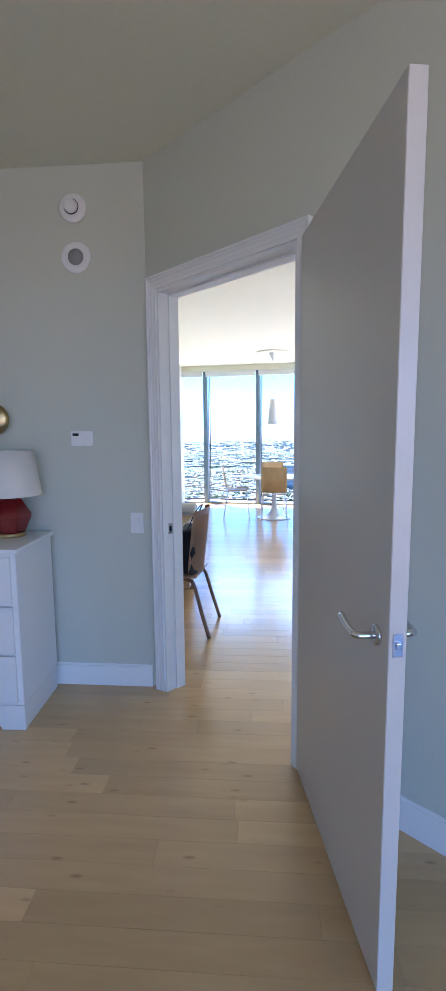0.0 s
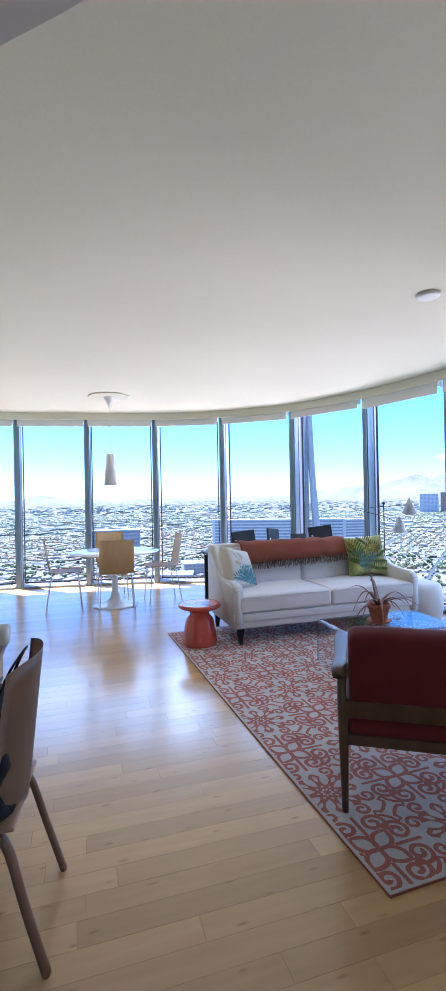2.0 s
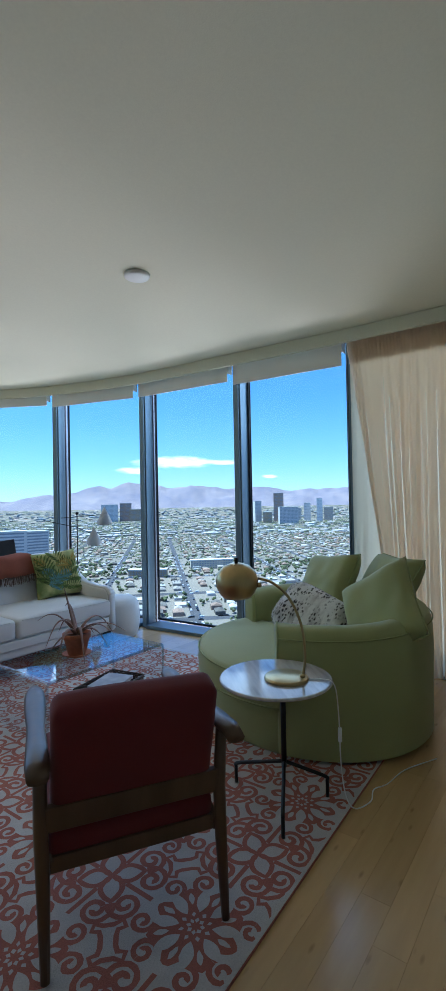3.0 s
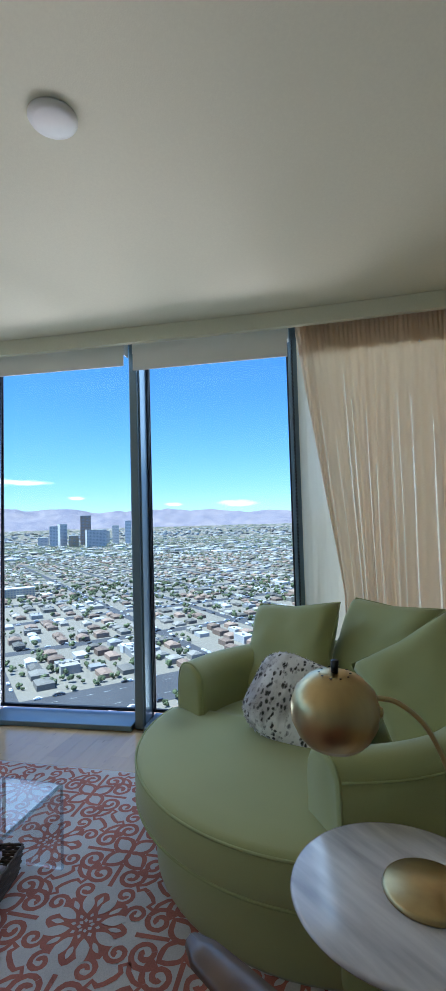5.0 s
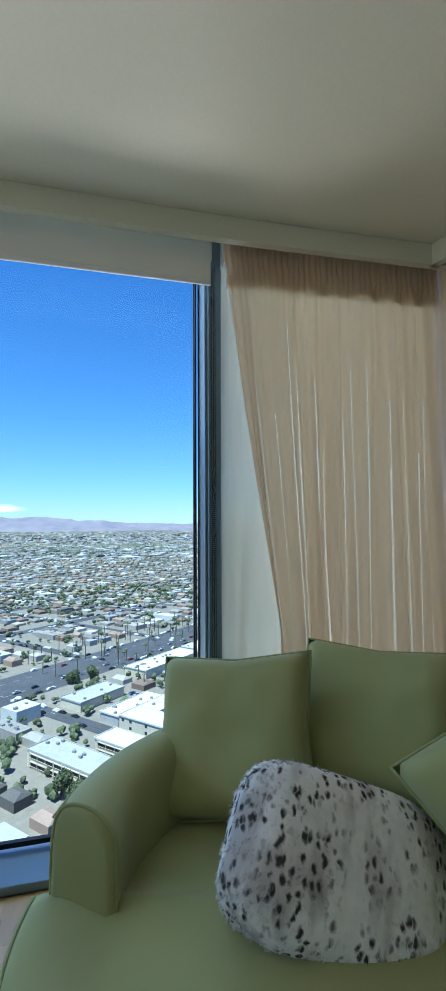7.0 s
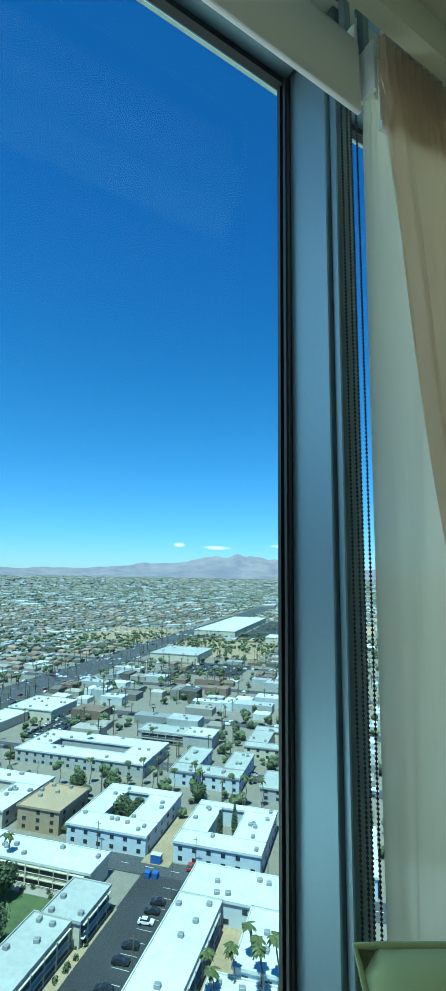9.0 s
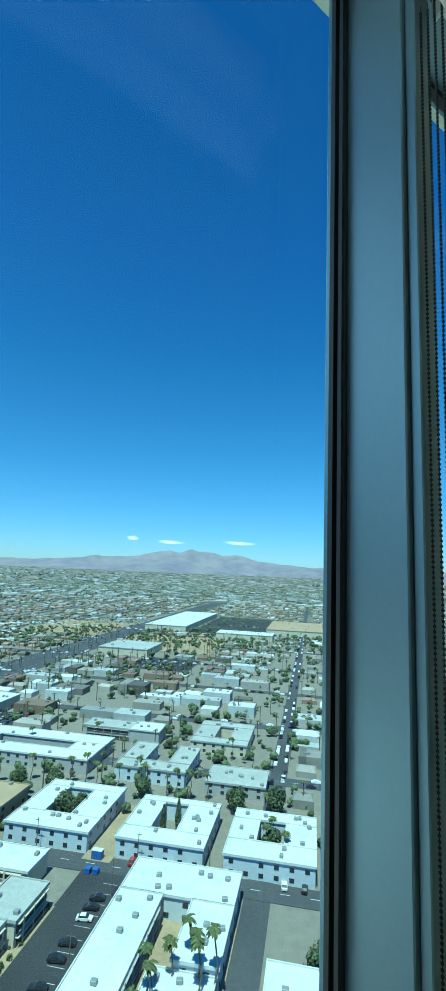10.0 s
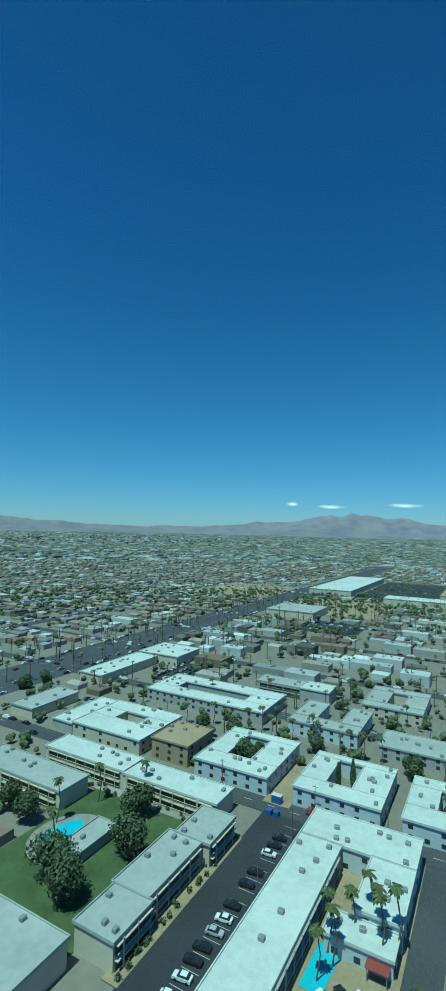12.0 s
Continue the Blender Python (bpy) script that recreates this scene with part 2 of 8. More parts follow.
SHADE_LINEN = surface("linen_lampshade", (0.74, 0.71, 0.64), 0.85, vary=0.04, grain=280, bump=0.15)
RED_GLAZE = surface("oxblood_glaze", (0.20, 0.010, 0.012), 0.15, vary=0.1, grain=14, coat=0.7)
PLASTIC = surface("white_plastic", (0.78, 0.78, 0.76), 0.4, vary=0.02)
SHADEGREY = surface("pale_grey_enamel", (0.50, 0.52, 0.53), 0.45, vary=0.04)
GREY_PLASTIC = surface("grey_plastic", (0.26, 0.27, 0.27), 0.5, vary=0.06, grain=200, bump=0.1)
SCREEN_BLACK = surface("matte_black_plastic", (0.014, 0.014, 0.016), 0.5, vary=0.15)
BAG = surface("black_nylon", (0.010, 0.010, 0.013), 0.75, vary=0.3, grain=60, large=12, bump=0.7, bump_scale=30)
CURTAIN = sheer_cloth("sheer_linen", (0.88, 0.69, 0.52), 0.05)
LINER = sheer_cloth("white_sheer", (0.78, 0.68, 0.49), 0.05)
TEALS = surface("teal_print", (0.12, 0.33, 0.38), 0.9, vary=0.25, grain=60, island=0.3)
LEAFGREEN = surface("leaf_print", (0.12, 0.19, 0.04), 0.9, vary=0.25, grain=60, island=0.45)
YELLOWP = surface("ochre_print", (0.55, 0.36, 0.08), 0.9, vary=0.2, grain=60, island=0.2)
PALMCLOTH = surface("yellow_green_print_cloth", (0.56, 0.52, 0.22), 0.9, vary=0.2, grain=12, large=7, bump=0.1, second=(0.20, 0.27, 0.08), contrast=(0.4, 0.6))
CREAM = surface("cream_print_cloth", (0.72, 0.68, 0.58), 0.9, vary=0.06, grain=300, bump=0.15)


def fur_cloth():
    """Long-pile faux fur: white with soft grey bands and small black spots gathered along them."""
    m = surface("spotted_faux_fur", (0.93, 0.92, 0.90), 0.95, vary=0.1, grain=34, large=9, second=(0.80, 0.79, 0.77), bump=0.6, bump_scale=140)
    nt = m.node_tree
    N, L = nt.nodes.new, nt.links.new
    b = nt.nodes["Principled BSDF"]
    base = b.inputs["Base Color"].links[0].from_socket
    co = N("ShaderNodeTexCoord")

    def noise_mask(scale, stretch, lo, hi):
        mp, nz, rp_ = N("ShaderNodeMapping"), N("ShaderNodeTexNoise"), N("ShaderNodeMapRange")
        mp.inputs["Scale"].default_value = stretch
        nz.inputs["Scale"].default_value = scale
        nz.inputs["Detail"].default_value = 3
        L(co.outputs["Object"], mp.inputs[0])
        L(mp.outputs[0], nz.inputs["Vector"])
        rp_.inputs["From Min"].default_value, rp_.inputs["From Max"].default_value = lo, hi
        L(nz.outputs["Fac"], rp_.inputs["Value"])
        return rp_.outputs[0], nz

    band, _ = noise_mask(9, (1.1, 0.42, 1), 0.47, 0.62)
    grey = N("ShaderNodeMix")
    grey.data_type = "RGBA"
    grey.inputs[7].default_value = (0.40, 0.37, 0.35, 1)
    half = N("ShaderNodeMath")
    half.operation = "MULTIPLY"
    half.inputs[1].default_value = 0.8
    L(band, half.inputs[0])
    L(half.outputs[0], grey.inputs[0])
    L(base, grey.inputs[6])
    _, warp = noise_mask(40, (1, 1, 1), 0, 1)
    ad = N("ShaderNodeMix")
    ad.data_type = "VECTOR"
    ad.inputs[0].default_value = 0.022
    L(co.outputs["Object"], ad.inputs[4])
    L(warp.outputs["Color"], ad.inputs[5])
    mp, vor, rp_ = N("ShaderNodeMapping"), N("ShaderNodeTexVoronoi"), N("ShaderNodeMapRange")
    mp.inputs["Scale"].default_value = (58, 34, 40)
    L(ad.outputs[1], mp.inputs[0])
    vor.inputs["Scale"].default_value = 1.0
    L(mp.outputs[0], vor.inputs["Vector"])
    rp_.inputs["From Min"].default_value, rp_.inputs["From Max"].default_value = 0.50, 0.24
    L(vor.outputs["Distance"], rp_.inputs["Value"])
    gather, _ = noise_mask(11, (1.2, 0.6, 1), 0.38, 0.50)
    mul = N("ShaderNodeMath")
    mul.operation = "MULTIPLY"
    L(rp_.outputs[0], mul.inputs[0])
    L(gather, mul.inputs[1])
    mx = N("ShaderNodeMix")
    mx.data_type = "RGBA"
    mx.inputs[7].default_value = (0.05, 0.046, 0.045, 1)
    L(mul.outputs[0], mx.inputs[0])
    L(grey.outputs[2], mx.inputs[6])
    L(mx.outputs[2], b.inputs["Base Color"])
    return m


FUR = fur_cloth()


# ---- mesh helpers ----
def mesh_of(name, bm, material, smooth=False):
    me = bpy.data.meshes.new(name)
    bm.to_mesh(me)
    bm.free()
    me.materials.append(material)
    if smooth:
        for p in me.polygons:
            p.use_smooth = True
    return me


def part(name, bm, material, parent=None, label="", smooth=False):
    ob = new(name, mesh_of(name, bm, material, smooth))
    if parent is not None:
        ob.parent = parent
    return tagged(ob, label)


def thing(name, m, label, category, group="", kind=""):
    ob = new(name)
    ob.empty_display_size = 0.1
    ob.matrix_basis = m
    return tagged(ob, label, category, group, kind)


def solid(name, bm, material, label="", category="", kind="structure", smooth=False, group=""):
    ob = new(name, mesh_of(name, bm, material, smooth))
    return tagged(ob, label, category, group, kind)


def box(bm, sx, sy, sz, m=None, bevel=0.0, seg=2):
    """A box on its own base: x and y centred, z from 0 up."""
    r = bmesh.ops.create_cube(bm, size=1, matrix=Matrix.Translation((0, 0, sz / 2)) @ Matrix.Diagonal((sx, sy, sz, 1)))
    vs = r["verts"]
    if bevel:
        es = list({e for v in vs for e in v.link_edges})
        got = bmesh.ops.bevel(bm, geom=es, offset=bevel, segments=seg, affect="EDGES", profile=0.6)
        vs = list({v for f in got["faces"] for v in f.verts} | {v for v in vs if v.is_valid})
    if m is not None:
        bmesh.ops.transform(bm, matrix=m, verts=vs)
    return vs


def boxed(sx, sy, sz, m=None, bevel=0.0, seg=2):
    bm = bmesh.new()
    box(bm, sx, sy, sz, m, bevel, seg)
    return bm


def lathe(profile, n=32, m=None, bm=None):
    """A turned body from (radius, height) pairs."""
    bm = bm or bmesh.new()
    rings = []
    for r, z in profile:
        if r < 1e-5:
            rings.append([bm.verts.new((0, 0, z))])
        else:
            rings.append([bm.verts.new((r * math.cos(2 * math.pi * k / n), r * math.sin(2 * math.pi * k / n), z)) for k in range(n)])
    for a, b in zip(rings, rings[1:]):
        for k in range(n):
            q = [a[k % len(a)], a[(k + 1) % len(a)], b[(k + 1) % len(b)], b[k % len(b)]]
            q = [v for i, v in enumerate(q) if v not in q[:i]]
            if len(q) > 2:
                bm.faces.new(q)
    if m is not None:
        bmesh.ops.transform(bm, matrix=m, verts=[v for ring in rings for v in ring])
    bmesh.ops.recalc_face_normals(bm, faces=bm.faces)
    return bm


def tube(points, radius, n=10, bm=None, flat=1.0):
    """A rod of round section along points; radius may be a list; flat squeezes it along the local up."""
    bm = bm or bmesh.new()
    pts = [Vector(p) for p in points]
    rad = radius if isinstance(radius, (list, tuple)) else [radius] * len(pts)
    rings, side = [], None
    for i, p in enumerate(pts):
        d = (pts[min(i + 1, len(pts) - 1)] - pts[max(i - 1, 0)]).normalized()
        if side is None:
            side = d.cross(Vector((0, 0, 1)))
            if side.length < 0.05:
                side = d.cross(Vector((1, 0, 0)))
        side = (side - d * side.dot(d)).normalized()
        up = side.cross(d)
        rings.append([bm.verts.new(p + rad[i] * (math.cos(2 * math.pi * k / n) * side + flat * math.sin(2 * math.pi * k / n) * up)) for k in range(n)])
    for a, b in zip(rings, rings[1:]):
        for k in range(n):
            bm.faces.new((a[k], a[(k + 1) % n], b[(k + 1) % n], b[k]))
    bm.faces.new(rings[0][::-1])
    bm.faces.new(rings[-1])
    return bm


def prism(outline, z0, z1, bm=None, m=None):
    """A plate with the given outline (counter-clockwise) from z0 to z1."""
    bm = bm or bmesh.new()
    lo = [bm.verts.new((x, y, z0)) for x, y in outline]
    hi = [bm.verts.new((x, y, z1)) for x, y in outline]
    n = len(lo)
    bm.faces.new(lo[::-1])
    bm.faces.new(hi)
    for k in range(n):
        bm.faces.new((lo[k], lo[(k + 1) % n], hi[(k + 1) % n], hi[k]))
    if m is not None:
        bmesh.ops.transform(bm, matrix=m, verts=lo + hi)
    return bm


def spline(points, steps=8):
    """Catmull-Rom through points."""
    P = [Vector(p) for p in points]
    P = [2 * P[0] - P[1]] + P + [2 * P[-1] - P[-2]]
    out = []
    for i in range(1, len(P) - 2):
        for s in range(steps):
            t = s / steps
            a, b, c, d = P[i - 1], P[i], P[i + 1], P[i + 2]
            out.append(0.5 * (2 * b + (c - a) * t + (2 * a - 5 * b + 4 * c - d) * t * t + (3 * b - a - 3 * c + d) * t ** 3))
    return out + [P[-2]]


def cushion(sx, sy, sz, puff=0.35, square=0.72, n=18, crown=0.0, wrinkle=0.004, seed=1):
    """A stuffed pad centred on the origin, thin at its edges and full in the middle, with pointed corners."""
    bm = bmesh.new()
    bmesh.ops.create_grid(bm, x_segments=n, y_segments=n, size=0.5)
    top = list(bm.verts)
    back = bmesh.ops.duplicate(bm, geom=bm.verts[:] + bm.edges[:] + bm.faces[:])
    low = [v for v in back["geom"] if isinstance(v, bmesh.types.BMVert)]
    bmesh.ops.reverse_faces(bm, faces=[f for f in back["geom"] if isinstance(f, bmesh.types.BMFace)])
    for sign, vs in ((1, top), (-1, low)):
        for v in vs:
            u, w = 2 * v.co.x, 2 * v.co.y
            h = (max(0.0, (1 - u ** 4) * (1 - w ** 4))) ** puff
            pinch = 1 - 0.09 * (1 - abs(u)) * abs(w) ** 3 - 0.0
            pinch2 = 1 - 0.09 * (1 - abs(w)) * abs(u) ** 3
            wob = wrinkle * noise.noise(Vector((u * 2.5 + seed, w * 2.5, sign * 1.7)))
            v.co = Vector((u * sx / 2 * pinch2, w * sy / 2 * pinch, sign * (sz / 2 * h + wob * h)))
    bmesh.ops.remove_doubles(bm, verts=bm.verts[:], dist=0.0005)
    return bm


def pad(sx, sy, sz, r=0.05, n=5, crown=0.03, seed=3):
    """A boxed cushion on its base, with a domed top and round edges."""
    bm = boxed(sx, sy, sz, bevel=r, seg=4)
    bmesh.ops.subdivide_edges(bm, edges=[e for e in bm.edges if e.calc_length() > 0.2], cuts=n, use_grid_fill=True)
    for v in bm.verts:
        u, w = 2 * v.co.x / sx, 2 * v.co.y / sy
        if v.co.z > sz * 0.5:
            v.co.z += crown * max(0, (1 - u * u)) ** 0.5 * max(0, (1 - w * w)) ** 0.5
        v.co += Vector((1, 1, 0.6)) * 0.004 * noise.noise(v.co * 6 + Vector((seed, 0, 0)))
    return bm


def rz(deg):
    return Matrix.Rotation(radians(deg), 4, "Z")


def rx(deg):
    return Matrix.Rotation(radians(deg), 4, "X")


def ry(deg):
    return Matrix.Rotation(radians(deg), 4, "Y")


def tr(x, y, z=0.0):
    return Matrix.Translation((x, y, z))


def heading(dx, dy):
    """The turn that lays local +y along (dx, dy)."""
    return math.degrees(math.atan2(-dx, dy))


# ---- the apartment's plan ----
CEILING = 2.85
# inner corners of the window bays, from the far end of the living room round to the curtain corner
BAYS = [Vector(p) for p in ((0.65, 10.28), (1.75, 9.76), (2.693, 9.187), (3.614, 8.574), (4.40, 7.80), (4.93, 6.765),
                            (5.033, 5.549), (4.851, 4.337), (4.447, 3.151), (4.041, 2.043), (3.585, 0.94))]


def bay_frame(i):
    a, b = BAYS[i], BAYS[i + 1]
    along = (b - a).normalized()
    return a, b, along, Vector((-along.y, along.x)) * 1.0


def outward(i):
    """Unit normal out of the building at bay corner i."""
    normals = []
    for k in (i - 1, i):
        if 0 <= k < len(BAYS) - 1:
            along = (BAYS[k + 1] - BAYS[k]).normalized()
            normals.append(Vector((-along.y, along.x)))
    n = sum(normals, Vector((0, 0))).normalized()
    return n
C = Vector((-0.745, 2.60))
DW = Vector((0.4365, -0.9)).normalized()       # along the bedroom's door wall
DN = Vector((-DW.y, DW.x))                     # through it, into the living room
LW = Vector((-0.916, 0.401))                   # along the bedroom's thermostat wall
WALL_T = 0.13
OPEN_A, OPEN_B, OPEN_TOP = 0.082, 1.0, 2.210


def on(origin, along, s, side, off):
    return origin + along * s + side * off


def wall_block(name, origin, along, side, s0, s1, z0, z1, t, material, label):
    """A stretch of wall: its face lies on the line, its thickness goes to the given side."""
    q = [on(origin, along, s0, side, 0), on(origin, along, s1, side, 0), on(origin, along, s1, side, t), on(origin, along, s0, side, t)]
    if (q[1] - q[0]).cross(q[2] - q[1]) < 0:
        q.reverse()
    return solid(name, prism([tuple(p) for p in q], z0, z1), material, label, "wall")


# floor base, ceilings
FLOOR_POLY = [(-4.6, -3.4), (1.6, -3.4), (1.6, 0.4), (3.5, 0.42)] + [tuple(p) for p in reversed(BAYS[:])] + [(-0.6, 10.5), (-4.6, 6.5)]
outer = [tuple(p + outward(i) * 0.42) for i, p in enumerate(BAYS)]
SLAB = [(-4.7, -3.5), (1.7, -3.5), (1.7, 0.3), (3.75, 0.3)] + outer[::-1] + [(-0.7, 10.8), (-4.7, 6.6)]
floor = solid("floor", prism(SLAB, -0.30, -0.008), GAP, "maple strip floor with a satin finish", "floor")
EDGE = [Vector((p.x, p.y)) for p in spline([(p.x, p.y, 0) for p in BAYS], 6)]


def edge_offset(k, d):
    a, b = EDGE[max(k - 1, 0)], EDGE[min(k + 1, len(EDGE) - 1)]
    t = (b - a).normalized()
    return EDGE[k] + Vector((-t.y, t.x)) * d


FASCIA_IN = [edge_offset(k, -0.07) for k in range(len(EDGE))]
FASCIA_OUT = [edge_offset(k, -0.03) for k in range(len(EDGE))]
cp = [(-4.6, -3.4), (1.6, -3.4), (1.6, 0.35), (3.3, 0.35)] + [tuple(p) for p in FASCIA_OUT[::-1]] + [(-0.6, 10.6), (-4.6, 6.5)]
solid("ceiling", prism(cp, CEILING, CEILING + 0.16), CEIL, "smooth off-white painted ceiling", "ceiling")
solid("ceiling_slab", prism(SLAB, 3.012, 3.25), CEIL, "concrete slab above the window pocket", "ceiling")


def strip(lo, hi, z0, z1):
    """A curved board between two lines of plan points."""
    bm = bmesh.new()
    rows = [[bm.verts.new((p.x, p.y, z)) for p in line] for line, z in ((lo, z0), (hi, z0), (hi, z1), (lo, z1))]
    for r in range(4):
        a, b = rows[r], rows[(r + 1) % 4]
        for k in range(len(a) - 1):
            bm.faces.new((a[k], a[k + 1], b[k + 1], b[k]))
    for k in (0, -1):
        bm.faces.new([rows[r][k] for r in range(4)])
    bmesh.ops.recalc_face_normals(bm, faces=bm.faces)
    return bm


solid("valance", strip(FASCIA_IN, FASCIA_OUT, 2.742, CEILING - 0.002), CEIL, "curved painted valance board hiding the roller blinds", "valance")

# bedroom door wall with its opening
wall_block("wall_door_left", C, DW, DN, 0.0, OPEN_A, 0, CEILING, WALL_T, WALL, "off-white painted wall beside the bedroom door")
wall_block("wall_door_right", C, DW, DN, OPEN_B, 4.6, 0, CEILING, WALL_T, WALL, "off-white painted wall behind the open door")
wall_block("wall_over_door", C, DW, DN, OPEN_A, OPEN_B, OPEN_TOP, CEILING, WALL_T, WALL, "off-white painted wall over the doorway")
LN = Vector((-LW.y, LW.x)) * -1
if LN.y < 0:
    LN = -LN
wall_block("wall_thermostat", C, LW, LN, 0.0, 3.2, 0, CEILING, 0.12, WALL, "off-white painted bedroom wall with a thermostat")
wall_block("wall_bedroom_west", Vector((-4.6, -3.4)), Vector((0, 1)), Vector((-1, 0)), 0.0, 9.9, 0, CEILING, 0.12, WALL, "off-white painted bedroom wall")
wall_block("wall_bedroom_south_low", Vector((-4.6, -3.4)), Vector((1, 0)), Vector((0, -1)), 0.0, 0.5, 0, CEILING, 0.12, WALL, "off-white painted wall beside the bedroom window")
wall_block("wall_bedroom_south_end", Vector((-4.6, -3.4)), Vector((1, 0)), Vector((0, -1)), 5.7, 6.3, 0, CEILING, 0.12, WALL, "off-white painted wall beside the bedroom window")
wall_block("wall_bedroom_south_head", Vector((-4.6, -3.4)), Vector((1, 0)), Vector((0, -1)), 0.5, 5.7, 2.6, CEILING, 0.12, WALL, "off-white painted wall over the bedroom window")
wall_block("wall_bedroom_east", Vector((1.6, -3.4)), Vector((0, 1)), Vector((1, 0)), 0.0, 3.2, 0, CEILING, 0.12, WALL, "off-white painted bedroom wall")

# living room: long wall by the desk, short wall behind the side curtain
WA, WB = Vector((-1.19, 3.02)), Vector((1.33, 9.93))
wd = (WB - WA).normalized()
wall_block("wall_living_west", WA, wd, Vector((-wd.y, wd.x)), 0.0, (WB - WA).length + 0.25, 0, CEILING, 0.12, WALL, "off-white painted living-room wall by the desk")
SA, SB = Vector((3.62, 0.88)), Vector((0.02, 1.36))
sd = (SB - SA).normalized()
sn = Vector((sd.y, -sd.x))
if sn.y > 0:
    sn = -sn
wall_block("wall_living_south", SA, sd, sn, -0.05, (SB - SA).length, 0, CEILING, 0.12, WALL, "off-white painted wall behind the side curtain")


def skirting(name, origin, along, side, s0, s1):
    q = [on(origin, along, s0, side, 0), on(origin, along, s1, side, 0), on(origin, along, s1, side, 0.014), on(origin, along, s0, side, 0.014)]
    if (q[1] - q[0]).cross(q[2] - q[1]) < 0:
        q.reverse()
    bm = prism([tuple(p) for p in q], 0.0, 0.118)
    q2 = [on(origin, along, s0, side, 0), on(origin, along, s1, side, 0), on(origin, along, s1, side, 0.007), on(origin, along, s0, side, 0.007)]
    if (q2[1] - q2[0]).cross(q2[2] - q2[1]) < 0:
        q2.reverse()
    prism([tuple(p) for p in q2], 0.118, 0.130, bm)
    solid(name, bm, TRIM, "white painted skirting board", "skirting")


skirting("baseboard", C, LW, -LN, 0.02, 3.2)
skirting("baseboard", C, DW, -DN, OPEN_B + 0.09, 4.6)
skirting("baseboard", C + DN * WALL_T, DW, DN, OPEN_B + 0.09, 1.3)
skirting("baseboard", WA, wd, Vector((wd.y, -wd.x)), 0.0, (WB - WA).length)
skirting("baseboard", SA, sd, -sn, 0.0, (SB - SA).length)

# door lining, stops and moulded casings
frame_m = Matrix(((DW.x, DN.x, 0, C.x), (DW.y, DN.y, 0, C.y), (0, 0, 1, 0), (0, 0, 0, 1)))
door_frame = thing("door_frame", frame_m, "white painted door frame with a moulded casing", "door frame", kind="structure")
bm = bmesh.new()
box(bm, 0.022, WALL_T + 0.004, OPEN_TOP, tr(OPEN_A + 0.011, WALL_T / 2))
box(bm, 0.022, WALL_T + 0.004, OPEN_TOP, tr(OPEN_B - 0.011, WALL_T / 2))
box(bm, OPEN_B - OPEN_A, WALL_T + 0.004, 0.022, tr((OPEN_A + OPEN_B) / 2, WALL_T / 2, OPEN_TOP - 0.022))
part("lining", bm, TRIM, door_frame)
bm = bmesh.new()
for s in (OPEN_A + 0.0275, OPEN_B - 0.0275):
    box(bm, 0.011, 0.062, OPEN_TOP - 0.022, tr(s, 0.092))
box(bm, OPEN_B - OPEN_A - 0.044, 0.062, 0.011, tr((OPEN_A + OPEN_B) / 2, 0.092, OPEN_TOP - 0.033))
part("door_stop", bm, TRIM, door_frame)
CASING = tuple((-0.004 + (w + 0.004) * 0.72, d) for w, d in ((-0.004, 0.0), (-0.004, 0.009), (0.0, 0.011), (0.020, 0.012), (0.026, 0.015), (0.046, 0.016), (0.052, 0.020), (0.064, 0.021), (0.069, 0.026), (0.080, 0.027), (0.084, 0.024), (0.084, 0.0)))
for face, y in ((-1, 0.0), (1, WALL_T)):
    bm = bmesh.new()
    rings = [[bm.verts.new((OPEN_A + 0.004 - w, y + face * d, 0.0)) for w, d in CASING], [bm.verts.new((OPEN_A + 0.004 - w, y + face * d, OPEN_TOP - 0.004 + w)) for w, d in CASING],
             [bm.verts.new((OPEN_B - 0.004 + w, y + face * d, OPEN_TOP - 0.004 + w)) for w, d in CASING], [bm.verts.new((OPEN_B - 0.004 + w, y + face * d, 0.0)) for w, d in CASING]]
    for a, b in zip(rings, rings[1:]):
        for k in range(len(a) - 1):
            bm.faces.new((a[k], a[k + 1], b[k + 1], b[k]))
    bm.faces.new(rings[0])
    bm.faces.new(rings[-1][::-1])
    bmesh.ops.recalc_face_normals(bm, faces=bm.faces)
    part("casing", bm, TRIM, door_frame, "moulded white casing")
bm = boxed(0.003, 0.032, 0.058, tr(OPEN_A + 0.0235, 0.045, 0.913), 0.001, 1)
strike = part("strike_plate", bm, CHROME, door_frame, "chrome strike plate")
part("strike_hole", boxed(0.002, 0.014, 0.026, tr(OPEN_A + 0.0258, 0.045, 0.929)), GASKET, strike)

# door leaf, standing open into the bedroom
HINGE = Vector((-0.288, 1.694))
leaf_dir = Vector((-0.214, -0.865)).normalized()
leaf_m = tr(HINGE.x, HINGE.y) @ rz(math.degrees(math.atan2(leaf_dir.y, leaf_dir.x)))
door = thing("door_1", leaf_m, "flush off-white painted bedroom door, standing open", "door", kind="structure")
part("leaf", boxed(0.888, 0.044, 2.197, tr(0.447, 0.0, 0.008), 0.002, 1), DOOR, door)


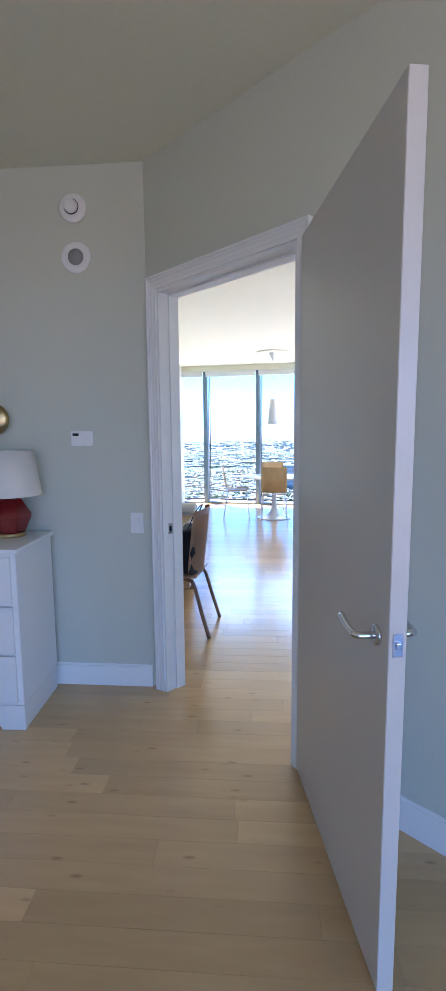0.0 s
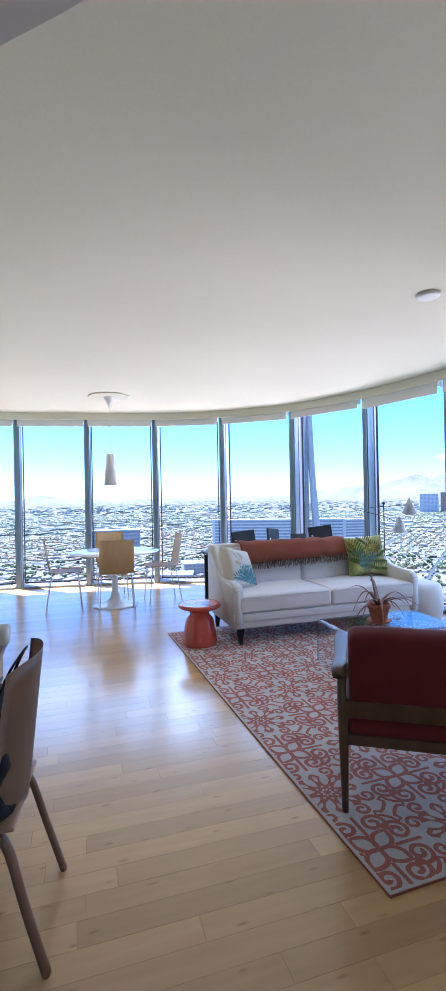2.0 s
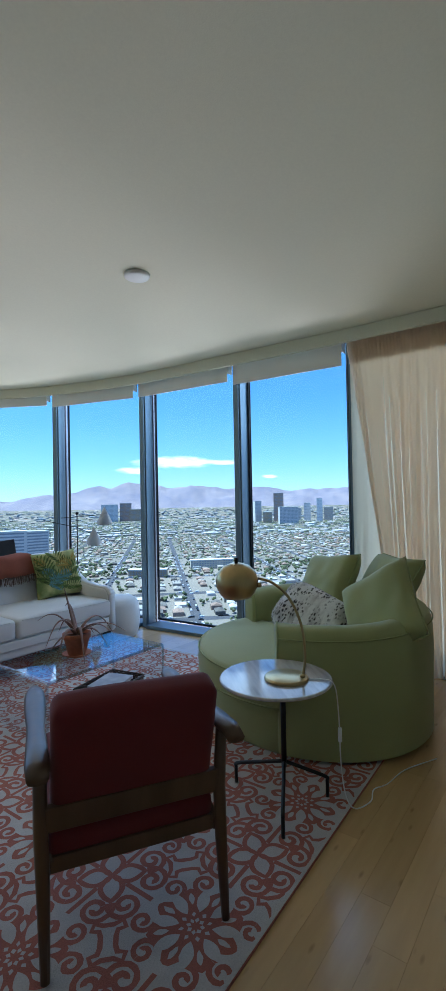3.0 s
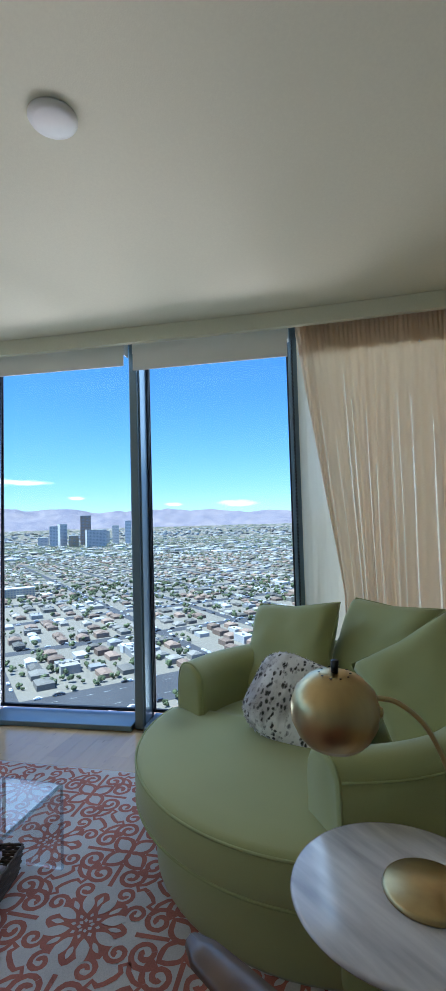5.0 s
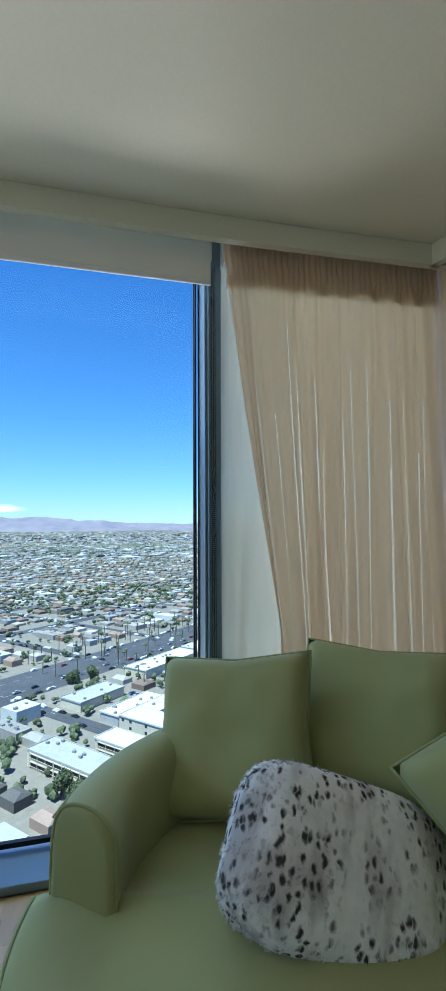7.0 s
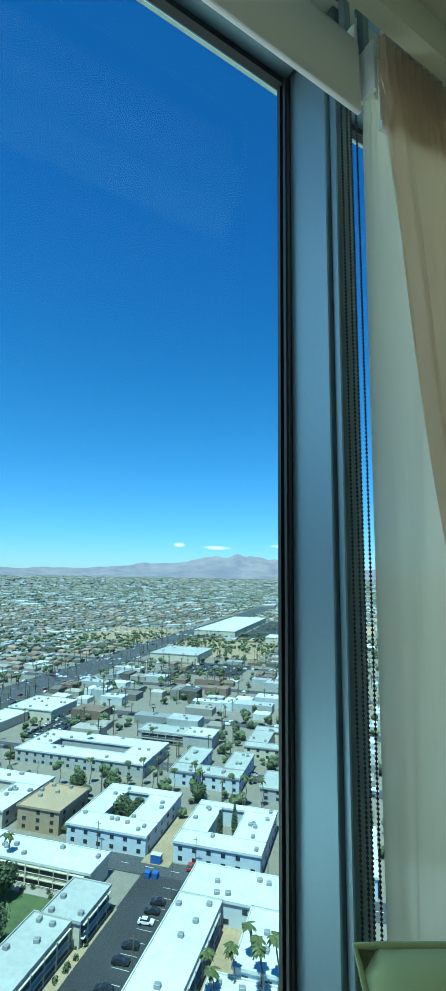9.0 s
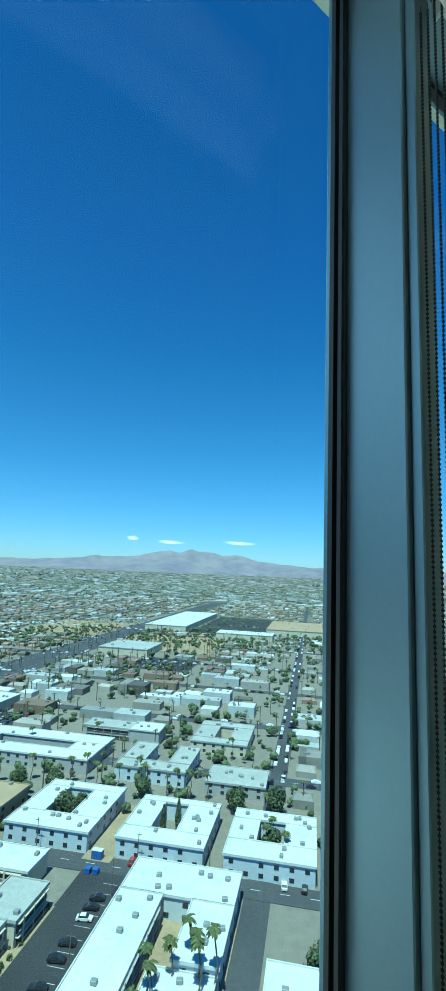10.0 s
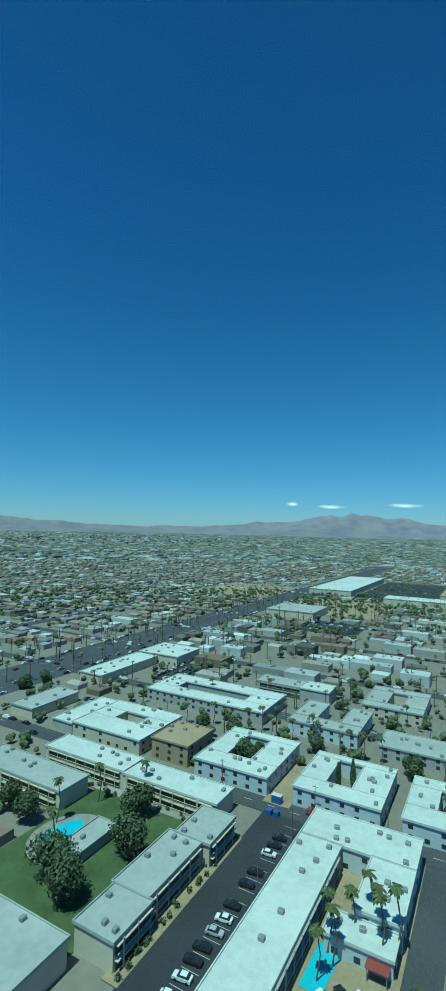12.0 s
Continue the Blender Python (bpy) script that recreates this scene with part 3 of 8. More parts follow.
def lever(side):
    bm = lathe([(0, 0), (0.026, 0), (0.027, 0.005), (0.024, 0.009), (0.012, 0.010), (0, 0.010)], 28)
    bmesh.ops.transform(bm, matrix=rx(-90 * side) if side > 0 else rx(90), verts=bm.verts)
    rose = part("handle_rose", bm, CHROME, door, "chrome door handle", True)
    rose.matrix_basis = tr(0.826, side * 0.022, 0.955)
    pts = spline([(0, side * 0.005, 0), (0, side * 0.038, 0), (-0.006, side * 0.052, 0), (-0.025, side * 0.056, 0), (-0.07, side * 0.056, 0.004), (-0.118, side * 0.052, 0.010)], 5)
    part("lever", tube(pts, 0.0095, 12), CHROME, rose, "", True)


lever(-1)
lever(1)
latch = part("latch_plate", boxed(0.003, 0.026, 0.058, tr(0.8922, 0, 0.926), 0.0008, 1), CHROME, door, "chrome latch plate")
part("latch_bolt", boxed(0.010, 0.012, 0.018, tr(0.896, 0, 0.946), 0.003, 2), CHROME, latch)
for z in (0.2, 1.1, 1.98):
    part("hinge", lathe([(0, 0), (0.007, 0), (0.007, 0.09), (0, 0.09)], 12, tr(0.0, 0.026, z)), CHROME, door)

# thermostat, switch, smoke detector and speaker on the bedroom wall
wall_m = Matrix(((LW.x, 0, -LN.x, C.x), (LW.y, 0, -LN.y, C.y), (0, 1, 0, 0), (0, 0, 0, 1)))   # local x along the wall, y up, z off the wall


def on_wall(s, z):
    return wall_m @ tr(s, z, 0.0)


th = thing("thermostat", on_wall(0.375, 1.395), "white plastic thermostat with a small dark display", "thermostat")
part("housing", boxed(0.125, 0.082, 0.022, tr(0, 0.045, 0.001), 0.004, 2), PLASTIC, th)
part("display", boxed(0.034, 0.015, 0.003, tr(0.034, 0.066, 0.0225)), SCREEN_BLACK, th)
sw = thing("light_switch", on_wall(0.085, 0.918), "white rocker light switch on the bedroom wall", "light switch")
part("plate", boxed(0.072, 0.116, 0.006, tr(0, 0.048, 0.001), 0.002, 2), PLASTIC, sw)
part("rocker", boxed(0.033, 0.066, 0.006, tr(0, 0.048, 0.0065) @ rx(3), 0.002, 2), PLASTIC, sw)
sm = thing("smoke_detector", on_wall(0.375, 2.637), "round white smoke detector with a raised centre", "smoke detector")
part("base", lathe([(0, 0.001), (0.072, 0.001), (0.074, 0.012), (0.066, 0.020), (0, 0.020)], 36), PLASTIC, sm, "", True)
part("sensor", lathe([(0.036, 0.020), (0.034, 0.038), (0.026, 0.044), (0, 0.045)], 28, tr(0.006, 0.004, 0)), PLASTIC, sm, "", True)
part("slot", lathe([(0.0395, 0.0205), (0.0395, 0.024), (0.036, 0.024)], 28, tr(0.004, 0.003, 0)), GASKET, sm)
sp = thing("wall_speaker", on_wall(0.37, 2.394), "round white wall speaker with a grey grille", "speaker")
part("rim", lathe([(0, 0.001), (0.080, 0.001), (0.081, 0.006), (0.072, 0.014), (0.042, 0.010), (0, 0.010)], 36), PLASTIC, sp, "", True)
part("grille", lathe([(0.042, 0.0105), (0.041, 0.015), (0, 0.017)], 32), GREY_PLASTIC, sp, "grey perforated grille", True)
orn = thing("wall_ornament", on_wall(0.86, 1.55), "round brushed brass ornament on the bedroom wall", "ornament")
part("disc", lathe([(0, 0.0), (0.03, 0.0), (0.075, 0.02), (0.085, 0.04), (0.07, 0.058), (0, 0.064)], 32), BRASS, orn, "", True)

# dresser and its lamp
dr_side_far, dr_side_near = Vector((-1.287, 2.80)), Vector((-1.445, 2.395))
dv = (dr_side_near - dr_side_far).normalized()
du = Vector((dv.y, -dv.x))
if du.x > 0:
    du = -du
dm = Matrix(((-du.x, -dv.x, 0, dr_side_far.x), (-du.y, -dv.y, 0, dr_side_far.y), (0, 0, 1, 0), (0, 0, 0, 1)))
dresser = thing("dresser", dm, "white painted dresser with three drawers and bracket feet", "dresser")
W_, D_ = 0.95, 0.435
part("carcass", boxed(W_, D_, 0.77, tr(-W_ / 2, -D_ / 2 - 0.002, 0.13), 0.003, 1), TRIM, dresser)
part("top", boxed(W_ + 0.03, D_ + 0.02, 0.024, tr(-W_ / 2 + 0.004, -D_ / 2 - 0.012, 0.90), 0.006, 3), TRIM, dresser)
for k, (z, h) in enumerate(((0.15, 0.24), (0.40, 0.24), (0.65, 0.235))):
    dw = part("drawer", boxed(W_ - 0.05, 0.018, h, tr(-W_ / 2, -D_ - 0.010, z), 0.004, 2), TRIM, dresser)
    for sx in (-0.25, 0.25):
        part("knob", lathe([(0, 0), (0.006, 0), (0.006, 0.014), (0.015, 0.02), (0.013, 0.028), (0, 0.03)], 16, tr(-W_ / 2 + sx, -D_ - 0.019, z + h / 2) @ rx(90)), CHROME, dw, "", True)
for sx in (-0.06, -W_ + 0.06):
    sgn = 1 if sx > -0.5 else -1
    part("foot", prism([(-0.06, 0.0), (0.06, 0.0), (0.06, 0.128), (-0.06 - 0.05, 0.128), (-0.09, 0.06)], -0.02, 0.0, None, tr(sx, -D_ - 0.001) @ Matrix.Diagonal((sgn, 1, 1, 1)) @ rx(90)), TRIM, dresser)
    part("back_foot", boxed(0.10, 0.05, 0.128, tr(sx, -0.05)), TRIM, dresser)
part("side_foot", boxed(0.02, D_ - 0.02, 0.128, tr(-0.012, -D_ / 2)), TRIM, dresser)
lamp_l = thing("table_lamp", dm @ tr(-0.165, -0.13, 0.924) @ Matrix.Scale(1.1, 4), "table lamp with a faceted oxblood ceramic base and linen shade", "lamp")
bm = lathe([(0, 0.0), (0.07, 0.0), (0.072, 0.012), (0.068, 0.018)], 24)
part("foot", bm, BRASS, lamp_l, "", True)
bm = lathe([(0.066, 0.018), (0.078, 0.03), (0.112, 0.105), (0.060, 0.185), (0.030, 0.20), (0, 0.20)], 8)
bmesh.ops.bevel(bm, geom=bm.edges[:], offset=0.004, segments=2, affect="EDGES")
part("body", bm, RED_GLAZE, lamp_l, "faceted oxblood ceramic body")
part("shade", lathe([(0.155, 0.20), (0.128, 0.415), (0.126, 0.415), (0.153, 0.20), (0.155, 0.20)], 44), SHADE_LINEN, lamp_l, "off-white linen drum shade", True)
part("stem", tube([(0, 0, 0.195), (0, 0, 0.41)], 0.006), BRASS, lamp_l)

# ---- the window wall ----
for i in range(len(BAYS) - 1):
    a, b, along, nrm = bay_frame(i)
    L_ = (b - a).length
    m = Matrix(((along.x, nrm.x, 0, a.x), (along.y, nrm.y, 0, a.y), (0, 0, 1, 0), (0, 0, 0, 1)))   # x along the bay, y out, z up
    win = thing("window_%d" % (i + 1), m, "floor-to-ceiling window bay in a grey aluminium frame", "window", kind="structure")
    half = 0.045
    part("pane", boxed(L_ - 0.06, 0.010, 2.90, tr(L_ / 2, 0.335, 0.06)), GLASS, win).visible_shadow = False
    bm = bmesh.new()
    box(bm, L_ - 2 * half, 0.26, 0.036, tr(L_ / 2, 0.22), 0.003, 1)
    part("window_sill", bm, ALU, win)
    bm = bmesh.new()
    box(bm, L_ - 2 * half, 0.16, 0.085, tr(L_ / 2, 0.27, 2.925), 0.003, 1)
    part("head", bm, ALU, win)
    bm = bmesh.new()
    for z in (0.055, 2.905):
        box(bm, L_ - 2 * half + 0.02, 0.024, 0.022, tr(L_ / 2, 0.318, z))
    for x in (half + 0.008, L_ - half - 0.008):
        box(bm, 0.016, 0.012, 2.86, tr(x, 0.323, 0.06))
        box(bm, 0.008, 0.010, 2.86, tr(x, 0.303, 0.06))
    part("gasket", bm, GASKET, win, "black rubber gasket")
for i, p in enumerate(BAYS):
    n = outward(i)
    m = tr(p.x, p.y) @ rz(heading(n.x, n.y))
    mul = thing("mullion", m, "grey aluminium window mullion with a black thermal joint", "mullion", "mullions of the window wall", "structure")
    part("post", boxed(0.084, 0.15, 3.01, tr(0, 0.23), 0.003, 1), ALU, mul)
    part("nose", boxed(0.058, 0.024, 3.01, tr(0, 0.142), 0.003, 1), ALU, mul)
    part("thermal_joint", boxed(0.092, 0.018, 3.01, tr(0, 0.306)), GASKET, mul)
    part("outer_cap", boxed(0.056, 0.06, 3.01, tr(0, 0.345), 0.003, 1), ALU, mul)
for i in range(len(BAYS) - 1):
    a, b, along, nrm = bay_frame(i)
    L_ = (b - a).length
    m = Matrix(((along.x, nrm.x, 0, a.x), (along.y, nrm.y, 0, a.y), (0, 0, 1, 0), (0, 0, 0, 1)))
    bl = thing("roller_blind", m, "white roller blind rolled up above the window", "blind", "roller blinds of the window wall")
    bm = lathe([(0, 0), (0.045, 0), (0.045, L_ - 0.09), (0, L_ - 0.09)], 20, tr(0.045, 0.085, 2.775) @ ry(90))
    part("roll", bm, BLIND, bl, "", True)
    drop = 2.578 if i >= 8 else (2.618 if i >= 6 else 2.645)
    bm = boxed(L_ - 0.07, 0.004, 2.775 - drop, tr(L_ / 2, 0.042, drop))
    part("fabric", bm, BLIND, bl)
    part("hem_bar", boxed(L_ - 0.07, 0.014, 0.024, tr(L_ / 2, 0.042, drop - 0.002), 0.004, 2), TRIM, bl)
    for x in (0.033, L_ - 0.033):
        part("bracket", boxed(0.012, 0.075, 0.15, tr(x, 0.085, 2.70), 0.002, 1), PLASTIC, bl)
    part("pocket_rail", boxed(L_ - 0.06, 0.05, 0.02, tr(L_ / 2, 0.085, 2.99)), ALU, bl)
    part("hanger", boxed(0.02, 0.02, 0.15, tr(0.033, 0.085, 2.845)), ALU, bl)
    part("hanger", boxed(0.02, 0.02, 0.15, tr(L_ - 0.033, 0.085, 2.845)), ALU, bl)
# bead chains of the last blind
a, b, along, nrm = bay_frame(len(BAYS) - 3)
for k, off in enumerate((0.022, 0.012, -0.002, -0.012)):
    p = b + along * (0.006 * (k % 2) - 0.012) + nrm * (off * 1.3 + 0.095)
    bm = bmesh.new()
    z = 2.68
    while z > 0.32:
        bmesh.ops.create_icosphere(bm, subdivisions=1, radius=0.0036, matrix=tr(p.x, p.y, z))
        z -= 0.0095
    tube([(p.x, p.y, 2.70), (p.x, p.y, 0.32)], 0.0012, 5, bm)
    tagged(part("blind_chain", bm, BLACK), "dark bead chain of a roller blind", "blind chain", "blind chains", "stuff")

# ---- curtains in the corner ----
def drape(name, path, z0, z1, material, label, waves, depth, slant=None, seed=0, slits=0, header=0.18):
    """Cloth hung in soft folds from a gathered heading tape; slant pulls its lower leading edge along the line, slits are narrow gaps between the folds."""
    pts = [Vector(p) for p in path]
    total = sum((q - p).length for p, q in zip(pts, pts[1:]))

    def at(s):
        s = max(0.0, min(total, s))
        for p, q in zip(pts, pts[1:]):
            d = (q - p).length
            if s <= d + 1e-9:
                t = (q - p) / d
                return p + t * s, Vector((-t.y, t.x))
            s -= d
        return pts[-1], Vector((0, 1))

    r = random.Random(seed)
    nu, nv = int(total * 230), 30
    height = z1 - z0
    levels = [0.0, 0.35 * header, 0.7 * header, 0.9 * header, header, 1.12 * header, 1.4 * header] + [1.4 * header + (height - 1.4 * header) * (k / nv) for k in range(1, nv + 1)]
    cut = {}
    for q in range(slits):
        c, w, v0 = int(nu * (0.06 + 0.86 * (q + r.uniform(0.1, 0.9)) / slits)), r.choice((1, 1, 2, 2)), r.uniform(1.1 * header, 5 * header)
        for k in range(w):
            cut[c + k] = v0 + 0.35 * abs(k - w / 2)
    bm = bmesh.new()
    grid = []
    for drop in levels:
        v = drop / height
        row = []
        for i in range(nu + 1):
            u = i / nu
            start = slant(v) if slant else 0.0
            s = start * (1 - u) ** 4 + total * u + 0.012 * noise.noise(Vector((u * 9 + seed, v * 2.0, 3)))
            p, n = at(s)
            ph = 2 * math.pi * (waves * u + 1.1 * noise.noise(Vector((u * 4, v * 0.7, seed))))
            amp = depth * (0.6 + 0.6 * noise.noise(Vector((u * 11 + seed, v * 1.3, 7.7)))) * (0.5 + 0.6 * v)
            full = min(1.0, max(0.0, (drop - 0.9 * header) / (0.6 * header)))
            pleat = 0.0055 * math.sin(2 * math.pi * total * 34 * u + 2.2 * noise.noise(Vector((u * 30, 0, seed)))) * (1 - 0.96 * full)
            pinch = -0.006 * math.exp(-((drop - header) / (0.12 * header)) ** 2)
            d = full * (amp * math.sin(ph) + 0.3 * amp * math.sin(2.7 * ph + 1.3)) + pleat + pinch
            row.append(bm.verts.new((p.x + n.x * d, p.y + n.y * d, z1 - drop)))
        grid.append(row)
    for j in range(len(levels) - 1):
        for i in range(nu):
            if i in cut and levels[j] > cut[i]:
                continue
            bm.faces.new((grid[j][i], grid[j][i + 1], grid[j + 1][i + 1], grid[j + 1][i]))
    ob = part(name, bm, material, None, "", True)
    return tagged(ob, label, "curtain")


ca, cb_, calong, cnrm = bay_frame(9)


def curtain_line(s, off):
    return tuple(ca + calong * s + cnrm * off)


clen = (cb_ - ca).length
drape("sheer_curtain", [curtain_line(0.02, 0.085), curtain_line(clen - 0.01, 0.085)], 0.03, 2.835, LINER, "white sheer curtain hanging in soft folds", 8, 0.018, None, 4)
drape("curtain", [curtain_line(0.0, 0.022), curtain_line(clen + 0.02, 0.022)], 0.03, 2.835, CURTAIN, "peach-beige sheer curtain gathered on a ceiling track", 8, 0.036,
      lambda v: 0.02 + 0.42 * min(0.62, max(0.0, v - 0.04)), 3, 13)
drape("curtain", [(3.58, 0.978), (2.55, 1.12)], 0.03, 2.835, CURTAIN, "peach-beige sheer curtain along the short wall", 6, 0.026, None, 9, 10)
bm = boxed(0.03, clen - 0.06, 0.02, tr(*curtain_line(clen / 2, 0.022), 2.828) @ rz(heading(calong.x, calong.y)))
solid("curtain_track", bm, TRIM, "white ceiling track of the curtain", "curtain track")
# second leg of the valance, in front of the side curtain
v2a, v2b = Vector((3.585, 1.052)), Vector((1.2, 1.40))
vd = (v2b - v2a).normalized()
vn = Vector((-vd.y, vd.x))
if vn.y < 0:
    vn = -vn
wall_block("valance_side", v2a, vd, vn, 0.0, (v2b - v2a).length, 2.742, CEILING - 0.002, 0.04, CEIL, "painted valance board over the side curtain")
bm = boxed(0.24, 0.10, 0.012, tr(3.50, 1.17, 0.0), 0.003, 1)
for k in range(7):
    box(bm, 0.20, 0.006, 0.004, tr(3.50, 1.135 + 0.0115 * k, 0.012))
solid("floor_vent", bm, BLACK, "dark metal floor vent by the curtain", "floor vent")
# alarm on the living-room ceiling
al = thing("ceiling_detector", tr(2.585, 3.305, CEILING - 0.001) @ rx(180), "round white detector on the ceiling", "smoke detector")
part("base", lathe([(0, 0.0), (0.080, 0.0), (0.082, 0.008), (0.076, 0.018), (0.060, 0.022), (0, 0.023)], 40), PLASTIC, al, "", True)

# ---- living room: rug ----
RUG_N = Vector((0.771, 2.592))
RU, RV = Vector((0.3658, 0.9306)), Vector((0.9306, -0.3658))   # along and across the rug
RUG_L, RUG_W = 3.62, 2.76
rug_m = Matrix(((RV.x, RU.x, 0, RUG_N.x), (RV.y, RU.y, 0, RUG_N.y), (0, 0, 1, 0), (0, 0, 0, 1)))  # x across, y along
rug = thing("rug", rug_m, "pale grey wool rug with a coral scroll and flower pattern", "rug")
bm = boxed(RUG_W, RUG_L, 0.010, tr(RUG_W / 2, RUG_L / 2, 0.001), 0.003, 2)
part("field", bm, RUG_PALE, rug)


def wobble(pts, amount, seed):
    return [(x + amount * noise.noise(Vector((x * 60, y * 60, seed))), y + amount * noise.noise(Vector((x * 60, y * 60, seed + 9)))) for x, y in pts]


def almond(length, width, n=7):
    """A pointed petal from the origin along +y."""
    up = [(width * math.sin(math.pi * k / n) ** 0.8, length * k / n) for k in range(n + 1)]
    return up + [(-x, y) for x, y in up[-2:0:-1]]


def scroll(r, turn, width, flip=1, n=13):
    """A curl of tapering width, as a closed outline."""
    outer_, inner_ = [], []
    for k in range(n + 1):
        t = k / n
        a = turn * t
        rad = r * (1 - 0.66 * t)
        w = width * (0.35 + 0.9 * math.sin(math.pi * min(1, 0.12 + 0.88 * t)) ** 0.7) * (1.0 if t < 0.9 else 1.25)
        outer_.append((flip * (rad + w / 2) * math.cos(a), (rad + w / 2) * math.sin(a)))
        inner_.append((flip * (rad - w / 2) * math.cos(a), (rad - w / 2) * math.sin(a)))
    return outer_ + inner_[::-1]


def moved(pts, x, y, deg, s=1.0):
    c, n = math.cos(radians(deg)) * s, math.sin(radians(deg)) * s
    return [(x + c * px - n * py, y + n * px + c * py) for px, py in pts]


def stroke(pts, width, closed=False):
    """A band of even width along a line, as a list of four-sided pieces."""
    P = [Vector(p) for p in pts]
    n = len(P)
    L_, R_ = [], []
    for k in range(n):
        a = P[(k - 1) % n] if closed or k else P[k]
        b = P[(k + 1) % n] if closed or k < n - 1 else P[k]
        d = (b - a)
        d = d.normalized() if d.length > 1e-9 else Vector((1, 0))
        q = Vector((-d.y, d.x)) * width / 2
        L_.append(P[k] + q)
        R_.append(P[k] - q)
    span = range(n if closed else n - 1)
    return [[tuple(L_[k]), tuple(L_[(k + 1) % n]), tuple(R_[(k + 1) % n]), tuple(R_[k])] for k in span]


def curl(cx, cy, start, flip, r0=0.064, r1=0.010, turns=1.55, n=22):
    """A line winding inwards round a point."""
    return [(cx + (r0 + (r1 - r0) * (k / n) ** 0.85) * math.cos(start + flip * 2 * math.pi * turns * k / n),
             cy + (r0 + (r1 - r0) * (k / n) ** 0.85) * math.sin(start + flip * 2 * math.pi * turns * k / n)) for k in range(n + 1)]


LINE = 0.0205
FLOWER_LINES, STAR_LINES, STAR_GROUND, STAR_PETALS, BOW_LINES = [], [], [], [], []
for q in range(4):
    c, n_ = math.cos(radians(90 * q)), math.sin(radians(90 * q))
    FLOWER_LINES += stroke(moved(almond(0.122, 0.040), 0, 0, 45 + 90 * q), LINE, True)
    FLOWER_LINES += stroke([(-0.075 * n_, 0.075 * c), (-0.205 * n_, 0.205 * c)], LINE * 0.9)
    for f in (1, -1):
        x, y = f * 0.068, 0.140
        FLOWER_LINES += stroke(curl(x * c - y * n_, x * n_ + y * c, radians(90 * q + (-60 if f > 0 else 240)), f), LINE)
STAR_GROUND.append([((0.142 + 0.020 * math.cos(8 * a)) * math.cos(a), (0.142 + 0.020 * math.cos(8 * a)) * math.sin(a)) for a in [2 * math.pi * k / 64 for k in range(64)]])
for q in range(8):
    STAR_PETALS.append(moved(almond(0.100, 0.0225), -0.056 * math.sin(radians(45 * q + 22.5)), 0.056 * math.cos(radians(45 * q + 22.5)), 45 * q + 22.5))
    STAR_PETALS.append(moved([(0.0, 0.038), (0.008, 0.047), (0, 0.058), (-0.008, 0.047)], 0, 0, 45 * q))
    STAR_PETALS.append(moved([(0.0, 0.014), (0.008, 0.023), (0, 0.033), (-0.008, 0.023)], 0, 0, 45 * q + 22))
    STAR_PETALS.append(moved(almond(0.052, 0.010), -0.088 * math.sin(radians(45 * q)), 0.088 * math.cos(radians(45 * q)), 45 * q))
for q in range(4):
    a = radians(90 * q + 45)
    for f in (1, -1):
        b_ = a + f * 0.32
        STAR_LINES += stroke(curl(0.182 * math.cos(b_), 0.182 * math.sin(b_), a + math.pi, f, 0.047, 0.009, 1.35, 18), LINE * 0.9)
bow = [(-0.046, -0.072), (-0.018, -0.060), (0.018, -0.060), (0.046, -0.072), (0.054, -0.045), (0.030, -0.040), (0.024, -0.018), (0.024, 0.018),
       (0.030, 0.040), (0.054, 0.045), (0.046, 0.072), (0.018, 0.060), (-0.018, 0.060), (-0.046, 0.072), (-0.054, 0.045), (-0.030, 0.040), (-0.024, 0.018),
       (-0.024, -0.018), (-0.030, -0.040), (-0.054, -0.045)]
bm = bmesh.new()
LAYER = [0]


def lay(outline, seed, base=0.0114):
    """One flat patch of pile; patches that cross lie at slightly different heights."""
    LAYER[0] = (LAYER[0] + 1) % 29
    pts = wobble(outline, 0.003, seed)
    if not all(0.012 < x < RUG_W - 0.012 and 0.012 < y < RUG_L - 0.012 for x, y in pts):
        pts = [(min(max(x, 0.012), RUG_W - 0.012), min(max(y, 0.012), RUG_L - 0.012)) for x, y in pts]
        if max(x for x, _ in pts) - min(x for x, _ in pts) < 0.012 or max(y for _, y in pts) - min(y for _, y in pts) < 0.012:
            return
    if sum(a[0] * b[1] - b[0] * a[1] for a, b in zip(pts, pts[1:] + pts[:1])) < 0:
        pts = pts[::-1]
    vs = [bm.verts.new((x, y, base + 0.00003 * LAYER[0])) for x, y in pts]
    try:
        bm.faces.new(vs)
    except ValueError:
        pass


CELLS = [(0.105 + 0.4 * j, 0.2 + 0.4 * i, (i + j) % 2 == 0) for i in range(-1, 10) for j in range(-1, 8)]
for x, y, flower in CELLS:
    for outline in (FLOWER_LINES if flower else STAR_GROUND + STAR_LINES):
        lay([(x + px, y + py) for px, py in outline], 3)
    for outline in stroke(moved(bow, 0, 0, -45 if flower else 45, 1.05), LINE * 0.9, True):
        lay([(x + 0.2 + px, y + 0.2 + py) for px, py in outline], 3)
bm.normal_update()
bmesh.ops.triangulate(bm, faces=bm.faces[:], ngon_method="EAR_CLIP")
tagged(part("pattern", bm, RUG_CORAL, rug, "coral wool scroll lines"), kind="stuff")
bm = bmesh.new()
for x, y, flower in CELLS:
    if not flower:
        for outline in STAR_PETALS:
            lay([(x + px, y + py) for px, py in outline], 3, 0.0128)
bm.normal_update()
bmesh.ops.triangulate(bm, faces=bm.faces[:], ngon_method="EAR_CLIP")
